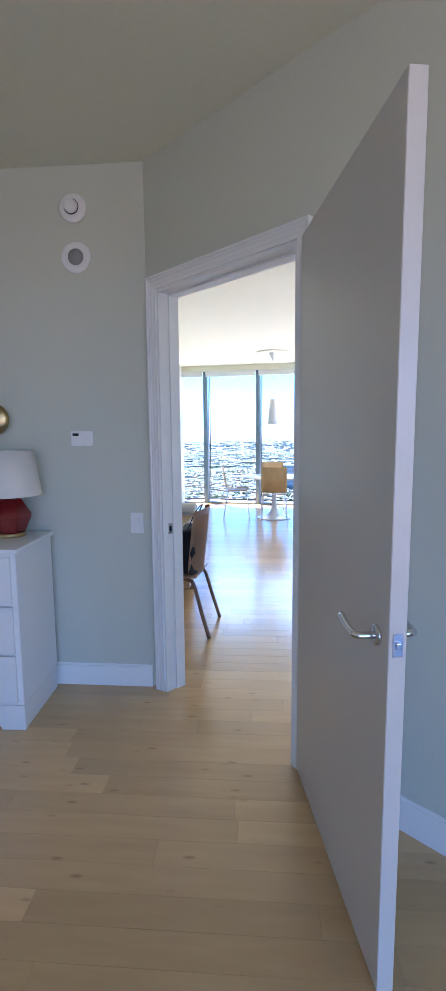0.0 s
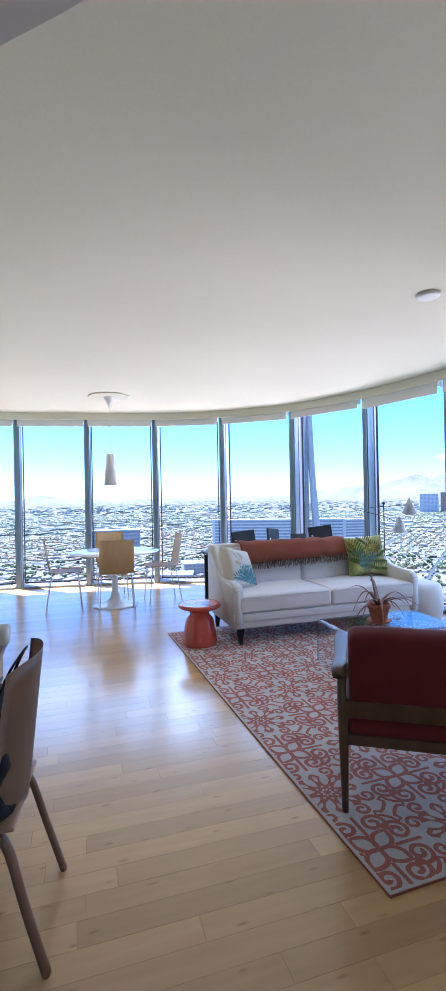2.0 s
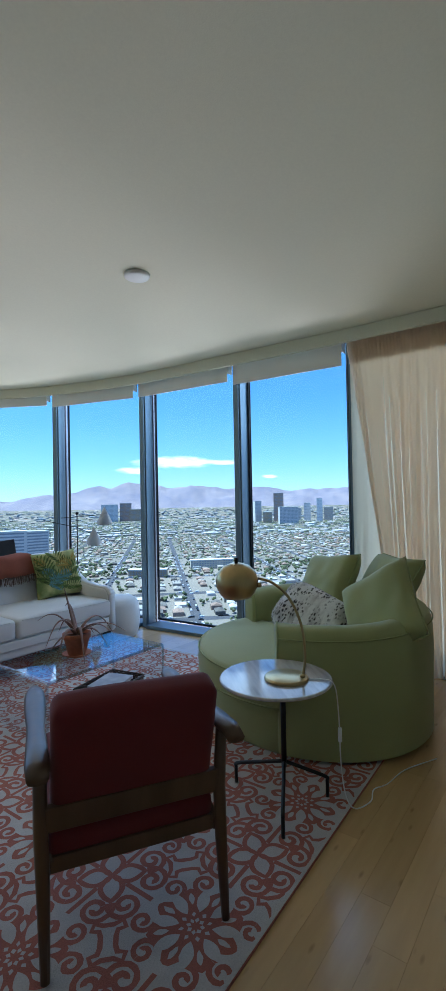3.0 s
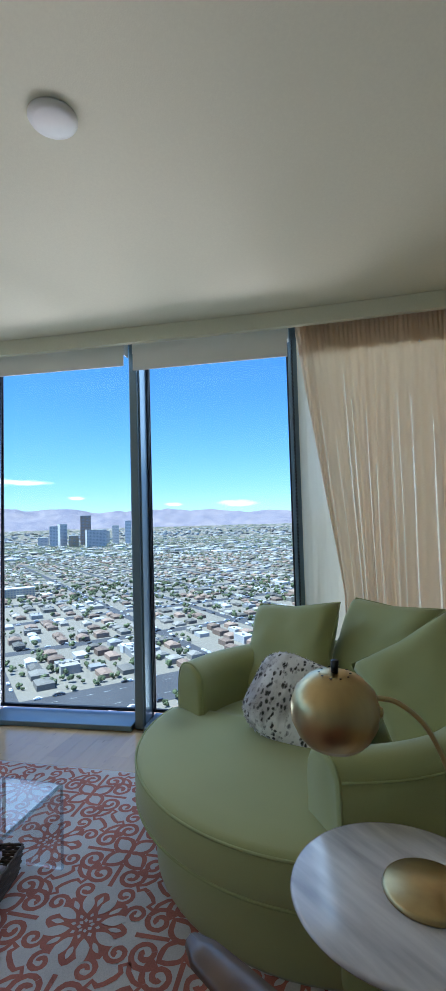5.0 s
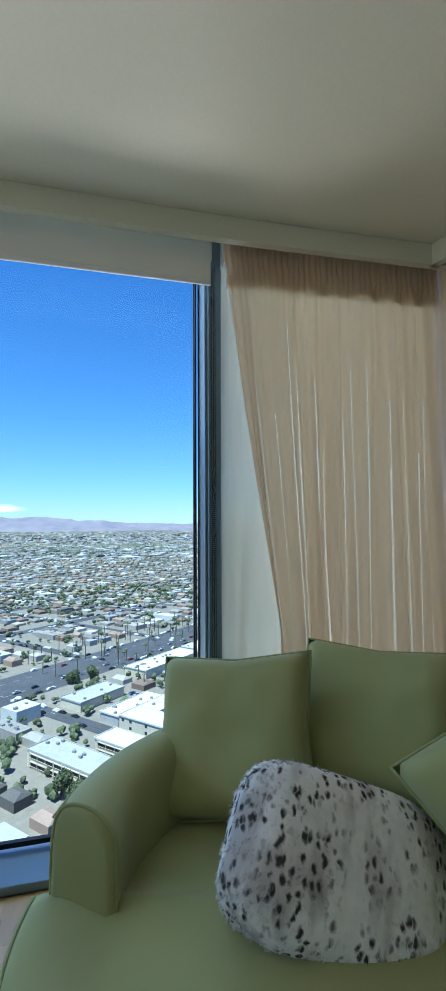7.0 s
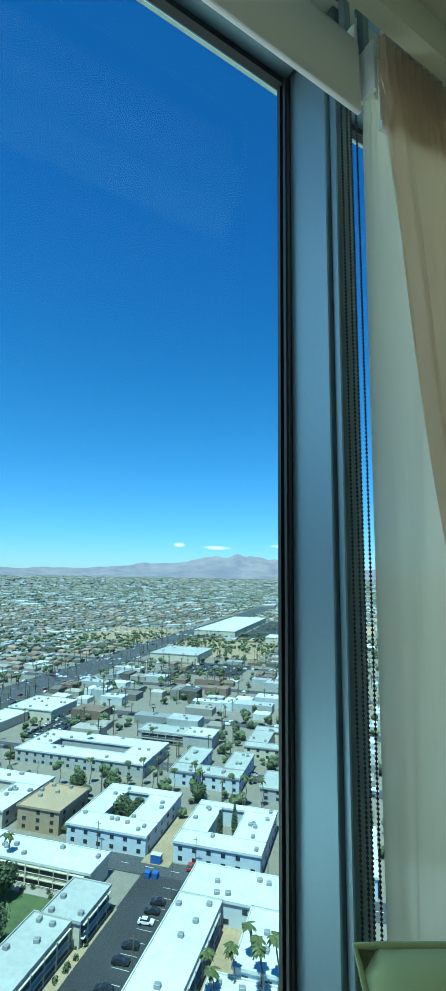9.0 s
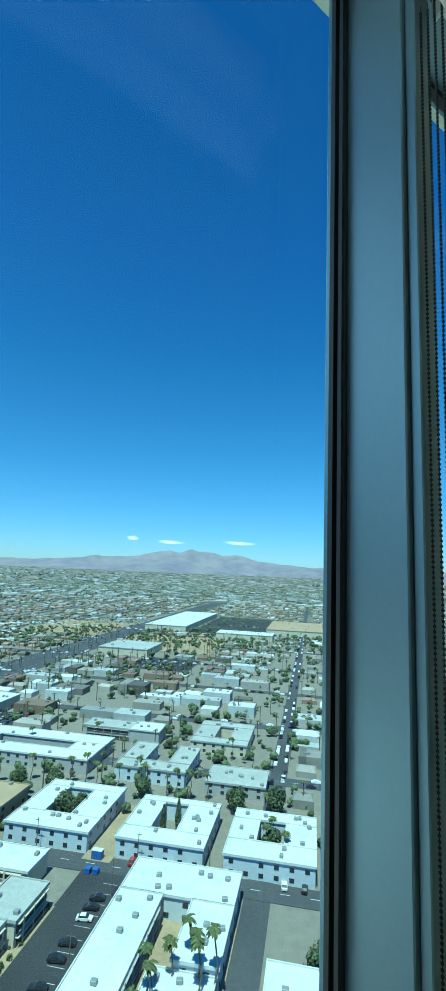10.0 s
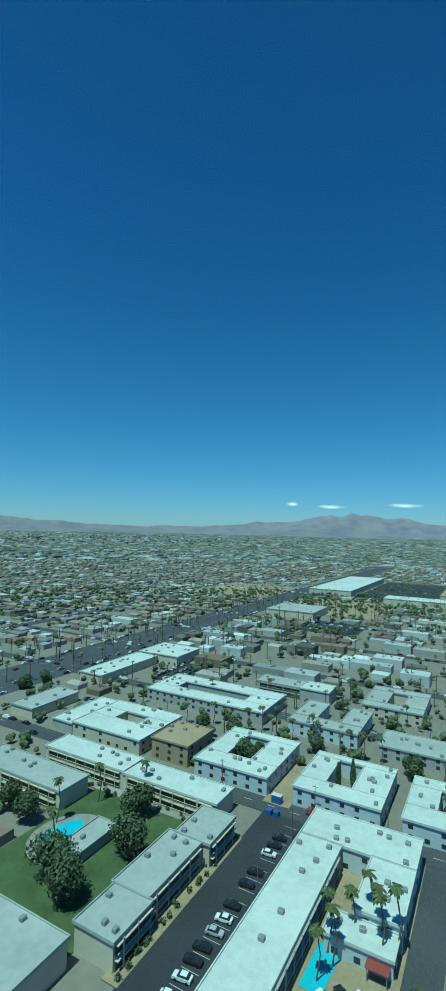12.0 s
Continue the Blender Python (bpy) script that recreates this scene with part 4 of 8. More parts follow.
tagged(part("petals", bm, RUG_PALE, rug, "pale grey wool petals"), kind="stuff")
part("binding", strip([Vector((0, 0)), Vector((RUG_W, 0)), Vector((RUG_W, RUG_L)), Vector((0, RUG_L)), Vector((0, 0.001))],
                      [Vector((-0.003, -0.003)), Vector((RUG_W + 0.003, -0.003)), Vector((RUG_W + 0.003, RUG_L + 0.003)), Vector((-0.003, RUG_L + 0.003)), Vector((-0.003, -0.002))], 0.0005, 0.009), RUG_CORAL, rug)

# ---- green round swivel chair ----
GF = Vector((-0.264, 0.965)).normalized()
gm = tr(3.19, 2.24, 0.0) @ rz(heading(GF.x, GF.y))          # local +y faces the room, x to its right
gc = thing("swivel_chair", gm, "wide round green upholstered chair with piped edges", "armchair")
RO = 0.79


def ring_profile(angle, inset, z):
    y = (RO - inset) * math.sin(angle)
    return ((RO - inset) * math.cos(angle), y * (0.86 if y < 0 else 1.0), z)


bm = lathe([(0, 0.012), (0.755, 0.012), (0.765, 0.03), (0.775, 0.20), (0.77, 0.30), (0, 0.30)], 72)
for v in bm.verts:
    if v.co.y < 0:
        v.co.y *= 0.86
part("base", bm, GREEN, gc, "", True)
# horseshoe shell of arms and back
A0, A1 = radians(36), radians(-210)
bm = bmesh.new()
NS = 56
TH = 0.185


def shell_section(k, grow=0.0, forward=0.0):
    """One cut through the padded rim, from its outer foot over the rounded top to the inside; grow shrinks it round its middle."""
    t = k / NS
    top = 0.722 + 0.028 * math.sin(math.pi * t) ** 2
    sec = [(0.0, 0.03), (-0.004, 0.30), (-0.010, 0.50), (-0.006, top - 0.105), (0.004, top - 0.058), (0.024, top - 0.024), (0.056, top - 0.005), (0.092, top), (0.128, top - 0.006), (0.160, top - 0.026),
           (TH - 0.002, top - 0.060), (TH + 0.006, top - 0.108), (TH + 0.006, 0.40), (TH, 0.25)]
    ang = A0 + (A1 - A0) * t
    lead = (max(0.0, 1 - k / 9) - max(0.0, 1 - (NS - k) / 9)) * 0.12          # the inner side of each arm reaches further forward
    s = 1 if k < NS / 2 else -1
    front = Vector((-math.sin(ang), math.cos(ang), 0)) * s * forward
    return [Vector(ring_profile(ang + lead * max(0.0, i_) / 0.19, TH / 2 + (i_ - TH / 2) * (1 - grow / (TH / 2)), 0.40 + (z_ - 0.40) * (1 - grow / 0.33))) + front for i_, z_ in sec]


def swell(k, j):
    a = math.pi / 2 * j / 5
    return shell_section(k, 0.024 * (1 - math.cos(a)), 0.022 * math.sin(a))


sect_rows = [swell(0, j) for j in range(5, 0, -1)] + [shell_section(k) for k in range(NS + 1)] + [swell(NS, j) for j in range(1, 6)]
sect_rows = [[bm.verts.new(p) for p in row] for row in sect_rows]
for a, b in zip(sect_rows, sect_rows[1:]):
    for k in range(len(a) - 1):
        bm.faces.new((a[k], a[k + 1], b[k + 1], b[k]))
bm.faces.new(sect_rows[0])
bm.faces.new(sect_rows[-1][::-1])
bmesh.ops.recalc_face_normals(bm, faces=bm.faces)
part("shell", bm, GREEN, gc, "", True)
for end in (0, NS):
    pts = spline([p + Vector((0, 0, 0.001)) for p in swell(end, 1)[1:-1]], 5)
    part("piping", tube(pts, 0.0055, 8), GREEN_PIPE, gc, "", True)
# seam on the outside of the shell below the arm line
pts = [ring_profile(A0 + (A1 - A0) * k / 60, -0.006, 0.662 + 0.028 * math.sin(math.pi * k / 60) ** 2) for k in range(61)]
part("piping", tube(pts, 0.0045, 7), GREEN_PIPE, gc, "", True)
# seat cushion: round in front past the arms, narrower between them
out = [(0.85 * math.cos(radians(36 + 115 * k / 40)), 0.85 * math.sin(radians(36 + 115 * k / 40))) for k in range(41)]
out += [(0.72 * math.cos(radians(151)), 0.72 * math.sin(radians(151)))]
out += [(0.616 * math.cos(radians(151 + 245 * k / 28)), 0.616 * math.sin(radians(151 + 245 * k / 28)) * (0.84 if 180 < 151 + 245 * k / 28 < 360 else 1.0)) for k in range(29)]
out += [(0.72 * math.cos(radians(36)), 0.72 * math.sin(radians(36)))]
bm = bmesh.new()
levels = [(0.965, 0.285), (0.992, 0.292), (1.0, 0.31), (1.006, 0.37), (1.0, 0.435), (0.990, 0.452), (0.96, 0.462), (0.85, 0.474), (0.6, 0.486), (0.3, 0.492)]
rings = [[bm.verts.new((x * s, 0.05 + (y - 0.05) * s, z)) for x, y in out] for s, z in levels]
for a, b in zip(rings, rings[1:]):
    for k in range(len(out)):
        bm.faces.new((a[k], a[(k + 1) % len(out)], b[(k + 1) % len(out)], b[k]))
bm.faces.new(rings[0][::-1])
mid = bm.verts.new((0, 0.05, 0.494))
for k in range(len(out)):
    bm.faces.new((rings[-1][k], rings[-1][(k + 1) % len(out)], mid))
bmesh.ops.recalc_face_normals(bm, faces=bm.faces)
seat = part("seat_cushion", bm, GREEN, gc, "", True)
for s, z in ((1.0, 0.446), (0.999, 0.300)):
    pts = [(x * s, 0.05 + (y - 0.05) * s, z) for x, y in out[:41]]
    part("piping", tube(pts, 0.0055, 7), GREEN_PIPE, gc, "", True)


def bolster(w, h, d, seed):
    """A plump pillow with rounded ends."""
    bm = bmesh.new()
    bmesh.ops.create_uvsphere(bm, u_segments=36, v_segments=22, radius=1.0)
    for v in bm.verts:
        x, y, z = v.co
        f = lambda q, e: math.copysign(abs(q) ** e, q)
        k = 1 + 0.05 * noise.noise(Vector((x * 1.8 + seed, y * 1.8, z * 1.8)))
        v.co = Vector((f(x, 0.44) * w / 2 * k, f(y, 0.5) * h / 2 * k, f(z, 0.85) * d / 2 * k))
    return bm


def throw_pillow(name, centre, across, upv, w, h, d, material, label, seed, piping=None, puff=0.35):
    """A pillow whose face is spanned by two directions in the room."""
    x = Vector(across).normalized()
    y = Vector(upv)
    y = (y - x * y.dot(x)).normalized()
    z = x.cross(y)
    m = Matrix(((x.x, y.x, z.x, centre[0]), (x.y, y.y, z.y, centre[1]), (x.z, y.z, z.z, centre[2]), (0, 0, 0, 1)))
    ob = thing(name, m, label, "pillow")
    part("cover", cushion(w, h, d, puff, seed=seed, wrinkle=0.014) if material is not FUR else bolster(w, h, d, seed), material, ob, "", True)
    if piping:
        pts = []
        n = 14
        for k in range(4):
            for j in range(n):
                u = -1 + 2 * j / n
                e = [(u, -1), (1, u), (-u, 1), (-1, -u)][k]
                p1 = 1 - 0.09 * (1 - abs(e[0])) * abs(e[1]) ** 3
                p2 = 1 - 0.09 * (1 - abs(e[1])) * abs(e[0]) ** 3
                pts.append((e[0] * w / 2 * p2, e[1] * h / 2 * p1, 0))
        pts.append(pts[0])
        part("piping", tube(pts, 0.0055, 7), piping, ob, "", True)
    return ob


throw_pillow("green_pillow", (3.715, 2.225, 0.722), (-0.60, -0.46, 0.085), (0.22, -0.19, 0.52), 0.585, 0.56, 0.20, GREEN, "square green pillow with piped edges", 2, GREEN_PIPE)
throw_pillow("green_pillow", (3.44, 1.80, 0.765), (-0.76, -0.30, 0.02), (0.13, -0.30, 0.52), 0.60, 0.54, 0.20, GREEN, "square green pillow leaning on the chair back", 5, GREEN_PIPE)
throw_pillow("green_pillow", (2.86, 1.87, 0.735), (-0.30, -0.62, 0.42), (0.10, -0.30, 0.50), 0.50, 0.54, 0.19, GREEN, "square green pillow tilted against the arm", 8, GREEN_PIPE)
fur = throw_pillow("fur_pillow", (3.182, 2.29, 0.592), (-0.29, -0.485, -0.20), (0.20, -0.13, 0.36), 0.58, 0.40, 0.25, FUR, "pale grey faux-fur lumbar pillow with black spots", 11, None, 0.42)
hair = bmesh.new()
rf = random.Random(3)
cover = fur.children[0].data
for pg in cover.polygons:
    for _ in range(11):
        w3 = [rf.random() for _ in pg.vertices]
        tot = sum(w3)
        base_ = sum((cover.vertices[i].co * (w / tot) for i, w in zip(pg.vertices, w3)), Vector((0, 0, 0)))
        grow = (pg.normal * 0.8 + Vector((rf.gauss(0, 0.45), -0.7 + rf.gauss(0, 0.35), rf.gauss(0, 0.3)))).normalized() * rf.uniform(0.006, 0.013)
        s_ = grow.cross(Vector((rf.gauss(0, 1), rf.gauss(0, 1), rf.gauss(0, 1)))).normalized() * 0.0014
        hair.faces.new([hair.verts.new(q) for q in (base_ - s_, base_ + s_, base_ + grow)])
tagged(part("fur", hair, FUR, fur), kind="stuff")

# ---- side table and brass lamp ----
TC = Vector((2.11, 2.42))
st = thing("side_table", tr(TC.x, TC.y, 0.012) @ rz(23), "small side table with a grey marble top on black legs", "side table")
bm = lathe([(0, 0), (0.255, 0), (0.268, 0.004), (0.272, 0.010), (0.268, 0.017), (0.262, 0.018), (0, 0.018)], 56, tr(0, 0, 0.537))
bmesh.ops.transform(bm, matrix=Matrix.Diagonal((1.0, 1.0, 1, 1)), verts=bm.verts)
part("tabletop", bm, MARBLE, st, "round grey marble tabletop", True)
part("collar", lathe([(0, 0.515), (0.06, 0.515), (0.06, 0.537), (0, 0.537)], 24), BLACK, st)
part("column", tube([(-0.05, -0.02, 0.15), (-0.05, -0.02, 0.52)], 0.013, 12), BLACK, st, "", True)
stm = st.matrix_basis.inverted()
for fx, fy in ((2.159, 2.634), (2.123, 2.186), (1.801, 2.359)):
    f = stm @ Vector((fx, fy, 0.012))
    d = (Vector((f.x, f.y, 0)) - Vector((-0.05, -0.02, 0)))
    e = Vector((-0.05, -0.02, 0)) + d * 0.97
    pts = spline([(-0.05, -0.02, 0.175), tuple(Vector((-0.05, -0.02, 0)) + d * 0.5 + Vector((0, 0, 0.135))), (e.x, e.y, 0.095), (f.x, f.y, 0.075), (f.x, f.y, 0.0)], 4)
    part("leg", tube(pts, 0.0085, 10), BLACK, st, "", True)
LB = Vector((2.09, 2.365))
LZ = 0.012 + 0.555
lm = thing("desk_lamp", tr(LB.x, LB.y, LZ), "brushed brass lamp with a curved arm and dome shade", "lamp")
part("base", lathe([(0, 0), (0.104, 0), (0.106, 0.005), (0.103, 0.013), (0.098, 0.016), (0, 0.017)], 48), BRASS, lm, "", True)
SC = Vector((2.065 - LB.x, 2.592 - LB.y, 1.035 - LZ))
foot = Vector((-0.005, -0.078, 0.016))
part("socket", lathe([(0.0, 0), (0.013, 0), (0.012, 0.012), (0, 0.016)], 18, tr(foot.x, foot.y, 0.016)), BRASS, lm, "", True)
arm = spline([tuple(foot), (0.0, -0.09, 0.12), (0.0, -0.075, 0.26), (0.0, -0.02, 0.385), (-0.005, 0.055, 0.455), (-0.012, 0.125, 0.478)], 7)
part("arm", tube(arm, 0.0065, 10), BRASS, lm, "", True)
bm = lathe([(0, 0.085), (0.03, 0.083), (0.065, 0.068), (0.092, 0.040), (0.103, 0.005), (0.100, -0.030), (0.086, -0.060), (0.070, -0.078), (0.066, -0.076), (0.084, -0.055), (0.097, -0.02), (0.09, 0.02), (0.05, 0.06), (0, 0.07)], 44)
tilt = Matrix.Translation(SC) @ rx(0) @ ry(-6)
bmesh.ops.transform(bm, matrix=tilt, verts=bm.verts)
shade = part("shade", bm, BRASS, lm, "brushed brass dome shade", True)
part("finial", tube([tuple(tilt @ Vector((0, 0, 0.082))), tuple(tilt @ Vector((0, 0, 0.112)))], [0.008, 0.0095], 12), BLACK, shade, "small black finial", True)
bm = bmesh.new()
for k in range(10):
    a = 2 * math.pi * k / 10
    q = tilt @ Vector((0.036 * math.cos(a), 0.036 * math.sin(a), 0.0825))
    lathe([(0, 0), (0.003, 0), (0.003, 0.001), (0, 0.001)], 8, Matrix.Translation(q), bm)
part("vent_holes", bm, GASKET, shade)
part("swivel", lathe([(0, -0.012), (0.011, -0.010), (0.013, 0), (0.011, 0.010), (0, 0.012)], 16, Matrix.Translation(SC + Vector((0.0, -0.108, -0.02)))), BRASS, lm, "", True)
cord = thing("lamp_cord", tr(0, 0, 0), "white lamp cord with an inline switch hanging off the table", "cord")
cpts = spline([(LB.x + 0.01, LB.y - 0.10, LZ + 0.004), (2.10, 2.20, LZ + 0.006), (2.075, 2.142, LZ - 0.01), (2.08, 2.125, 0.40), (2.075, 2.12, 0.20), (2.06, 2.10, 0.06), (2.05, 2.06, 0.017),
               (2.12, 1.99, 0.017), (2.22, 1.97, 0.016), (2.30, 1.90, 0.006), (2.45, 1.80, 0.005), (2.60, 1.62, 0.005)], 6)
part("wire", tube(cpts, 0.003, 7), PLASTIC, cord, "", True)
part("inline_switch", boxed(0.026, 0.018, 0.062, tr(2.078, 2.122, 0.30), 0.007, 3), PLASTIC, cord, "", True)

# ---- red armchair ----
AB = (Vector((1.036, 2.97)) + Vector((1.366, 2.503))) / 2
AF = Vector((0.816, 0.577)).normalized()
am = tr(AB.x, AB.y, 0.012) @ rz(heading(AF.x, AF.y))         # back legs on x, +y forward
ac = thing("lounge_armchair", am, "walnut-framed armchair with dark red velvet cushions", "armchair")


def taper_leg(p0, p1, r0, r1):
    return tube([p0, (Vector(p0) * 0.5 + Vector(p1) * 0.5), p1], [r0, (r0 + r1) / 2 * 1.08, r1], 10)


for s in (-1, 1):
    part("back_leg", tube([(s * 0.286, 0, 0), (s * 0.288, 0.035, 0.25), (s * 0.292, 0.055, 0.42), (s * 0.294, 0.03, 0.645)], [0.014, 0.021, 0.023, 0.019], 10), WALNUT, ac, "", True)
    part("front_leg", tube([(s * 0.275, 0.66, 0), (s * 0.285, 0.63, 0.3), (s * 0.292, 0.61, 0.582)], [0.013, 0.019, 0.018], 10), WALNUT, ac, "", True)
    part("side_rail", tube([(s * 0.27, 0.05, 0.30), (s * 0.27, 0.62, 0.36)], [0.020, 0.020], 8, None, 1.5), WALNUT, ac, "", True)
    bm = bmesh.new()
    prof = []
    path = [(-0.09, 0.640, 0.030), (-0.03, 0.650, 0.036), (0.10, 0.640, 0.034), (0.30, 0.614, 0.031), (0.52, 0.594, 0.040), (0.66, 0.588, 0.043), (0.74, 0.588, 0.038), (0.785, 0.590, 0.016)]
    for y, z, w in path:
        prof.append([bm.verts.new((s * 0.300 + dx * w, y, z + dz)) for dx, dz in ((-1, 0), (-0.8, 0.013), (0, 0.018), (0.8, 0.013), (1, 0), (0.8, -0.011), (0, -0.015), (-0.8, -0.011))])
    for a, b in zip(prof, prof[1:]):
        for k in range(8):
            bm.faces.new((a[k], a[(k + 1) % 8], b[(k + 1) % 8], b[k]))
    bm.faces.new(prof[0][::-1])
    bm.faces.new(prof[-1])
    bmesh.ops.recalc_face_normals(bm, faces=bm.faces)
    part("armrest", bm, WALNUT, ac, "", True)
part("front_rail", boxed(0.53, 0.022, 0.07, tr(0, 0.62, 0.30), 0.004, 2), WALNUT, ac)
part("back_rail", boxed(0.56, 0.024, 0.085, tr(0, 0.055, 0.405) @ rx(10), 0.004, 2), WALNUT, ac, "dark walnut back rail")
part("lower_rail", boxed(0.53, 0.022, 0.05, tr(0, 0.06, 0.275), 0.004, 2), WALNUT, ac)
bm = pad(0.545, 0.62, 0.135, 0.035, 5, 0.02, 4)
bmesh.ops.transform(bm, matrix=tr(0, 0.375, 0.285) @ rx(5), verts=bm.verts)
part("seat_cushion", bm, RED_CLOTH, ac, "", True)
bm = pad(0.525, 0.125, 0.395, 0.045, 5, 0.012, 6)
bmesh.ops.transform(bm, matrix=tr(0, 0.115, 0.435) @ rx(17), verts=bm.verts)
part("back_cushion", bm, RED_CLOTH, ac, "", True)

# ---- acrylic coffee table with its plant ----
CT_A, CT_B = Vector((3.20, 3.40)), Vector((2.29, 3.795))
cu = (CT_A - CT_B).normalized()
cv = Vector((-cu.y, cu.x))
ctm = Matrix(((cu.x, cv.x, 0, CT_B.x), (cu.y, cv.y, 0, CT_B.y), (0, 0, 1, 0.0125), (0, 0, 0, 1)))
ct = thing("coffee_table", ctm, "clear acrylic waterfall coffee table on the rug", "coffee table")
CL, CW, CH, CTH = 0.99, 0.565, 0.362, 0.019


def waterfall(y0, y1):
    r, n = 0.03, 7
    outer_, inner_ = [(0, 0)], [(CTH, 0)]
    for k in range(n + 1):
        a = math.pi - math.pi / 2 * k / n
        outer_.append((r + r * math.cos(a), CH - r + r * math.sin(a)))
        inner_.append((r + (r - CTH) * math.cos(a), CH - r + (r - CTH) * math.sin(a)))
    outer_ += [(CL - x, z) for x, z in outer_[::-1]]
    inner_ += [(CL - x, z) for x, z in inner_[::-1]]
    bm = bmesh.new()
    o = [[bm.verts.new((x, y, z)) for x, z in outer_] for y in (y0, y1)]
    i = [[bm.verts.new((x, y, z)) for x, z in inner_] for y in (y0, y1)]
    for k in range(len(outer_) - 1):
        bm.faces.new((o[0][k], o[0][k + 1], o[1][k + 1], o[1][k]))
        bm.faces.new((i[1][k], i[1][k + 1], i[0][k + 1], i[0][k]))
        bm.faces.new((o[0][k], i[0][k], i[0][k + 1], o[0][k + 1]))
        bm.faces.new((o[1][k + 1], i[1][k + 1], i[1][k], o[1][k]))
    for k in (0, -1):
        bm.faces.new((o[0][k], o[1][k], i[1][k], i[0][k]))
    bmesh.ops.recalc_face_normals(bm, faces=bm.faces)
    return bm


part("sheet", waterfall(0.004, CW - 0.004), ACRYLIC, ct, "", False)
part("polished_edge", waterfall(0.0, 0.0038), ACRYLIC_EDGE, ct)
part("polished_edge", waterfall(CW - 0.0038, CW), ACRYLIC_EDGE, ct)
pm = ctm @ tr(0.44, 0.30, CH + 0.001) @ Matrix.Scale(1.2, 4)
plant = thing("potted_aloe", pm, "dry reddish aloe in a terracotta pot", "plant")
part("saucer", lathe([(0, 0), (0.065, 0), (0.083, 0.014), (0.080, 0.016), (0.06, 0.006), (0, 0.006)], 32), TERRA, plant, "", True)
part("pot", lathe([(0.050, 0.006), (0.072, 0.10), (0.078, 0.10), (0.080, 0.128), (0.070, 0.128), (0.066, 0.105), (0, 0.105)], 32), TERRA, plant, "terracotta pot", True)
part("soil", lathe([(0.066, 0.107), (0.03, 0.113), (0, 0.112)], 24), SOIL, plant)
rnd = random.Random(5)
for k in range(13):
    a = 2 * math.pi * k / 13 + rnd.uniform(-0.25, 0.25)
    ln = rnd.uniform(0.19, 0.32)
    up = rnd.uniform(0.06, 0.20)
    droop = rnd.uniform(0.04, 0.24)
    pts = [(math.cos(a) * ln * t, math.sin(a) * ln * t, 0.112 + up * math.sin(min(1, t * 1.25) * math.pi / 2) - droop * t * t) for t in (0.03, 0.25, 0.5, 0.75, 1.0)]
    if k == 4:
        pts = [(math.cos(a) * 0.10 * t, math.sin(a) * 0.10 * t, 0.11 + 0.27 * t) for t in (0.03, 0.3, 0.6, 0.85, 1.0)]
    part("leaf", tube(spline(pts, 3), [0.0155 - 0.0138 * i / 12 for i in range(13)], 6, None, 0.45), ALOE, plant, "", True)
cup = thing("glass_coaster", ctm @ tr(0.62, 0.32, CH + 0.001), "clear glass dish on the coffee table", "dish")
part("dish", lathe([(0, 0), (0.035, 0), (0.047, 0.022), (0.044, 0.022), (0.033, 0.004), (0, 0.004)], 28), ACRYLIC_EDGE, cup, "", True)
# wicker basket of magazines on the rug
bk = thing("wicker_basket", tr(3.03, 3.76, 0.0125) @ rz(math.degrees(math.atan2(cu.y, cu.x)) + 12), "dark woven wicker tray basket filled with magazines", "basket")
bm = bmesh.new()
BW, BD, BH = 0.40, 0.27, 0.115
for row in range(9):
    z = 0.006 + row * 0.0125
    grow = 1 + 0.012 * row
    loop = []
    n = 56
    for k in range(n + 1):
        t = 4 * k / n
        e = int(t) % 4
        u = -1 + 2 * (t - int(t))
        x, y = [(u, -1), (1, u), (-u, 1), (-1, -u)][e]
        w = 1 + 0.012 * (1 if (k + row) % 2 else -1)
        loop.append((x * BW / 2 * grow * w, y * BD / 2 * grow * w, z))
    tube(loop, 0.0062, 6, bm)
part("weave", bm, WICKER, bk)
part("floor_panel", boxed(BW - 0.01, BD - 0.01, 0.008, tr(0, 0, 0.0)), WICKER, bk)
mag = thing("magazine_stack", bk.matrix_basis @ tr(0.0, 0, 0.009), "stack of magazines with printed covers", "magazines")
for k, (dx, dy, a) in enumerate(((0, 0, 0), (0.012, -0.006, 4), (-0.01, 0.004, -3), (0.02, 0.01, 6))):
    part("magazine", boxed(0.29, 0.21, 0.024, tr(dx, dy, 0.025 * k) @ rz(a), 0.002, 1), PAPER, mag)

# ---- white sofa ----
SO = Vector((2.27, 5.11))
su, sv = Vector((0.92, -0.39)).normalized(), Vector((0.39, 0.92)).normalized()
sm_ = Matrix(((su.x, sv.x, 0, SO.x), (su.y, sv.y, 0, SO.y), (0, 0, 1, 0), (0, 0, 0, 1)))     # x along the front, y to the back
sofa = thing("sofa", sm_, "white upholstered two-cushion sofa with sloping arms and dark legs", "sofa")
SL, SD = 2.12, 0.88
part("base", boxed(SL - 0.02, SD - 0.04, 0.155, tr(SL / 2, SD / 2, 0.165), 0.02, 3), WHITE_CLOTH, sofa, "", True)
part("front_band", boxed(SL - 0.01, 0.03, 0.075, tr(SL / 2, 0.017, 0.235), 0.012, 3), WHITE_CLOTH, sofa, "", True)
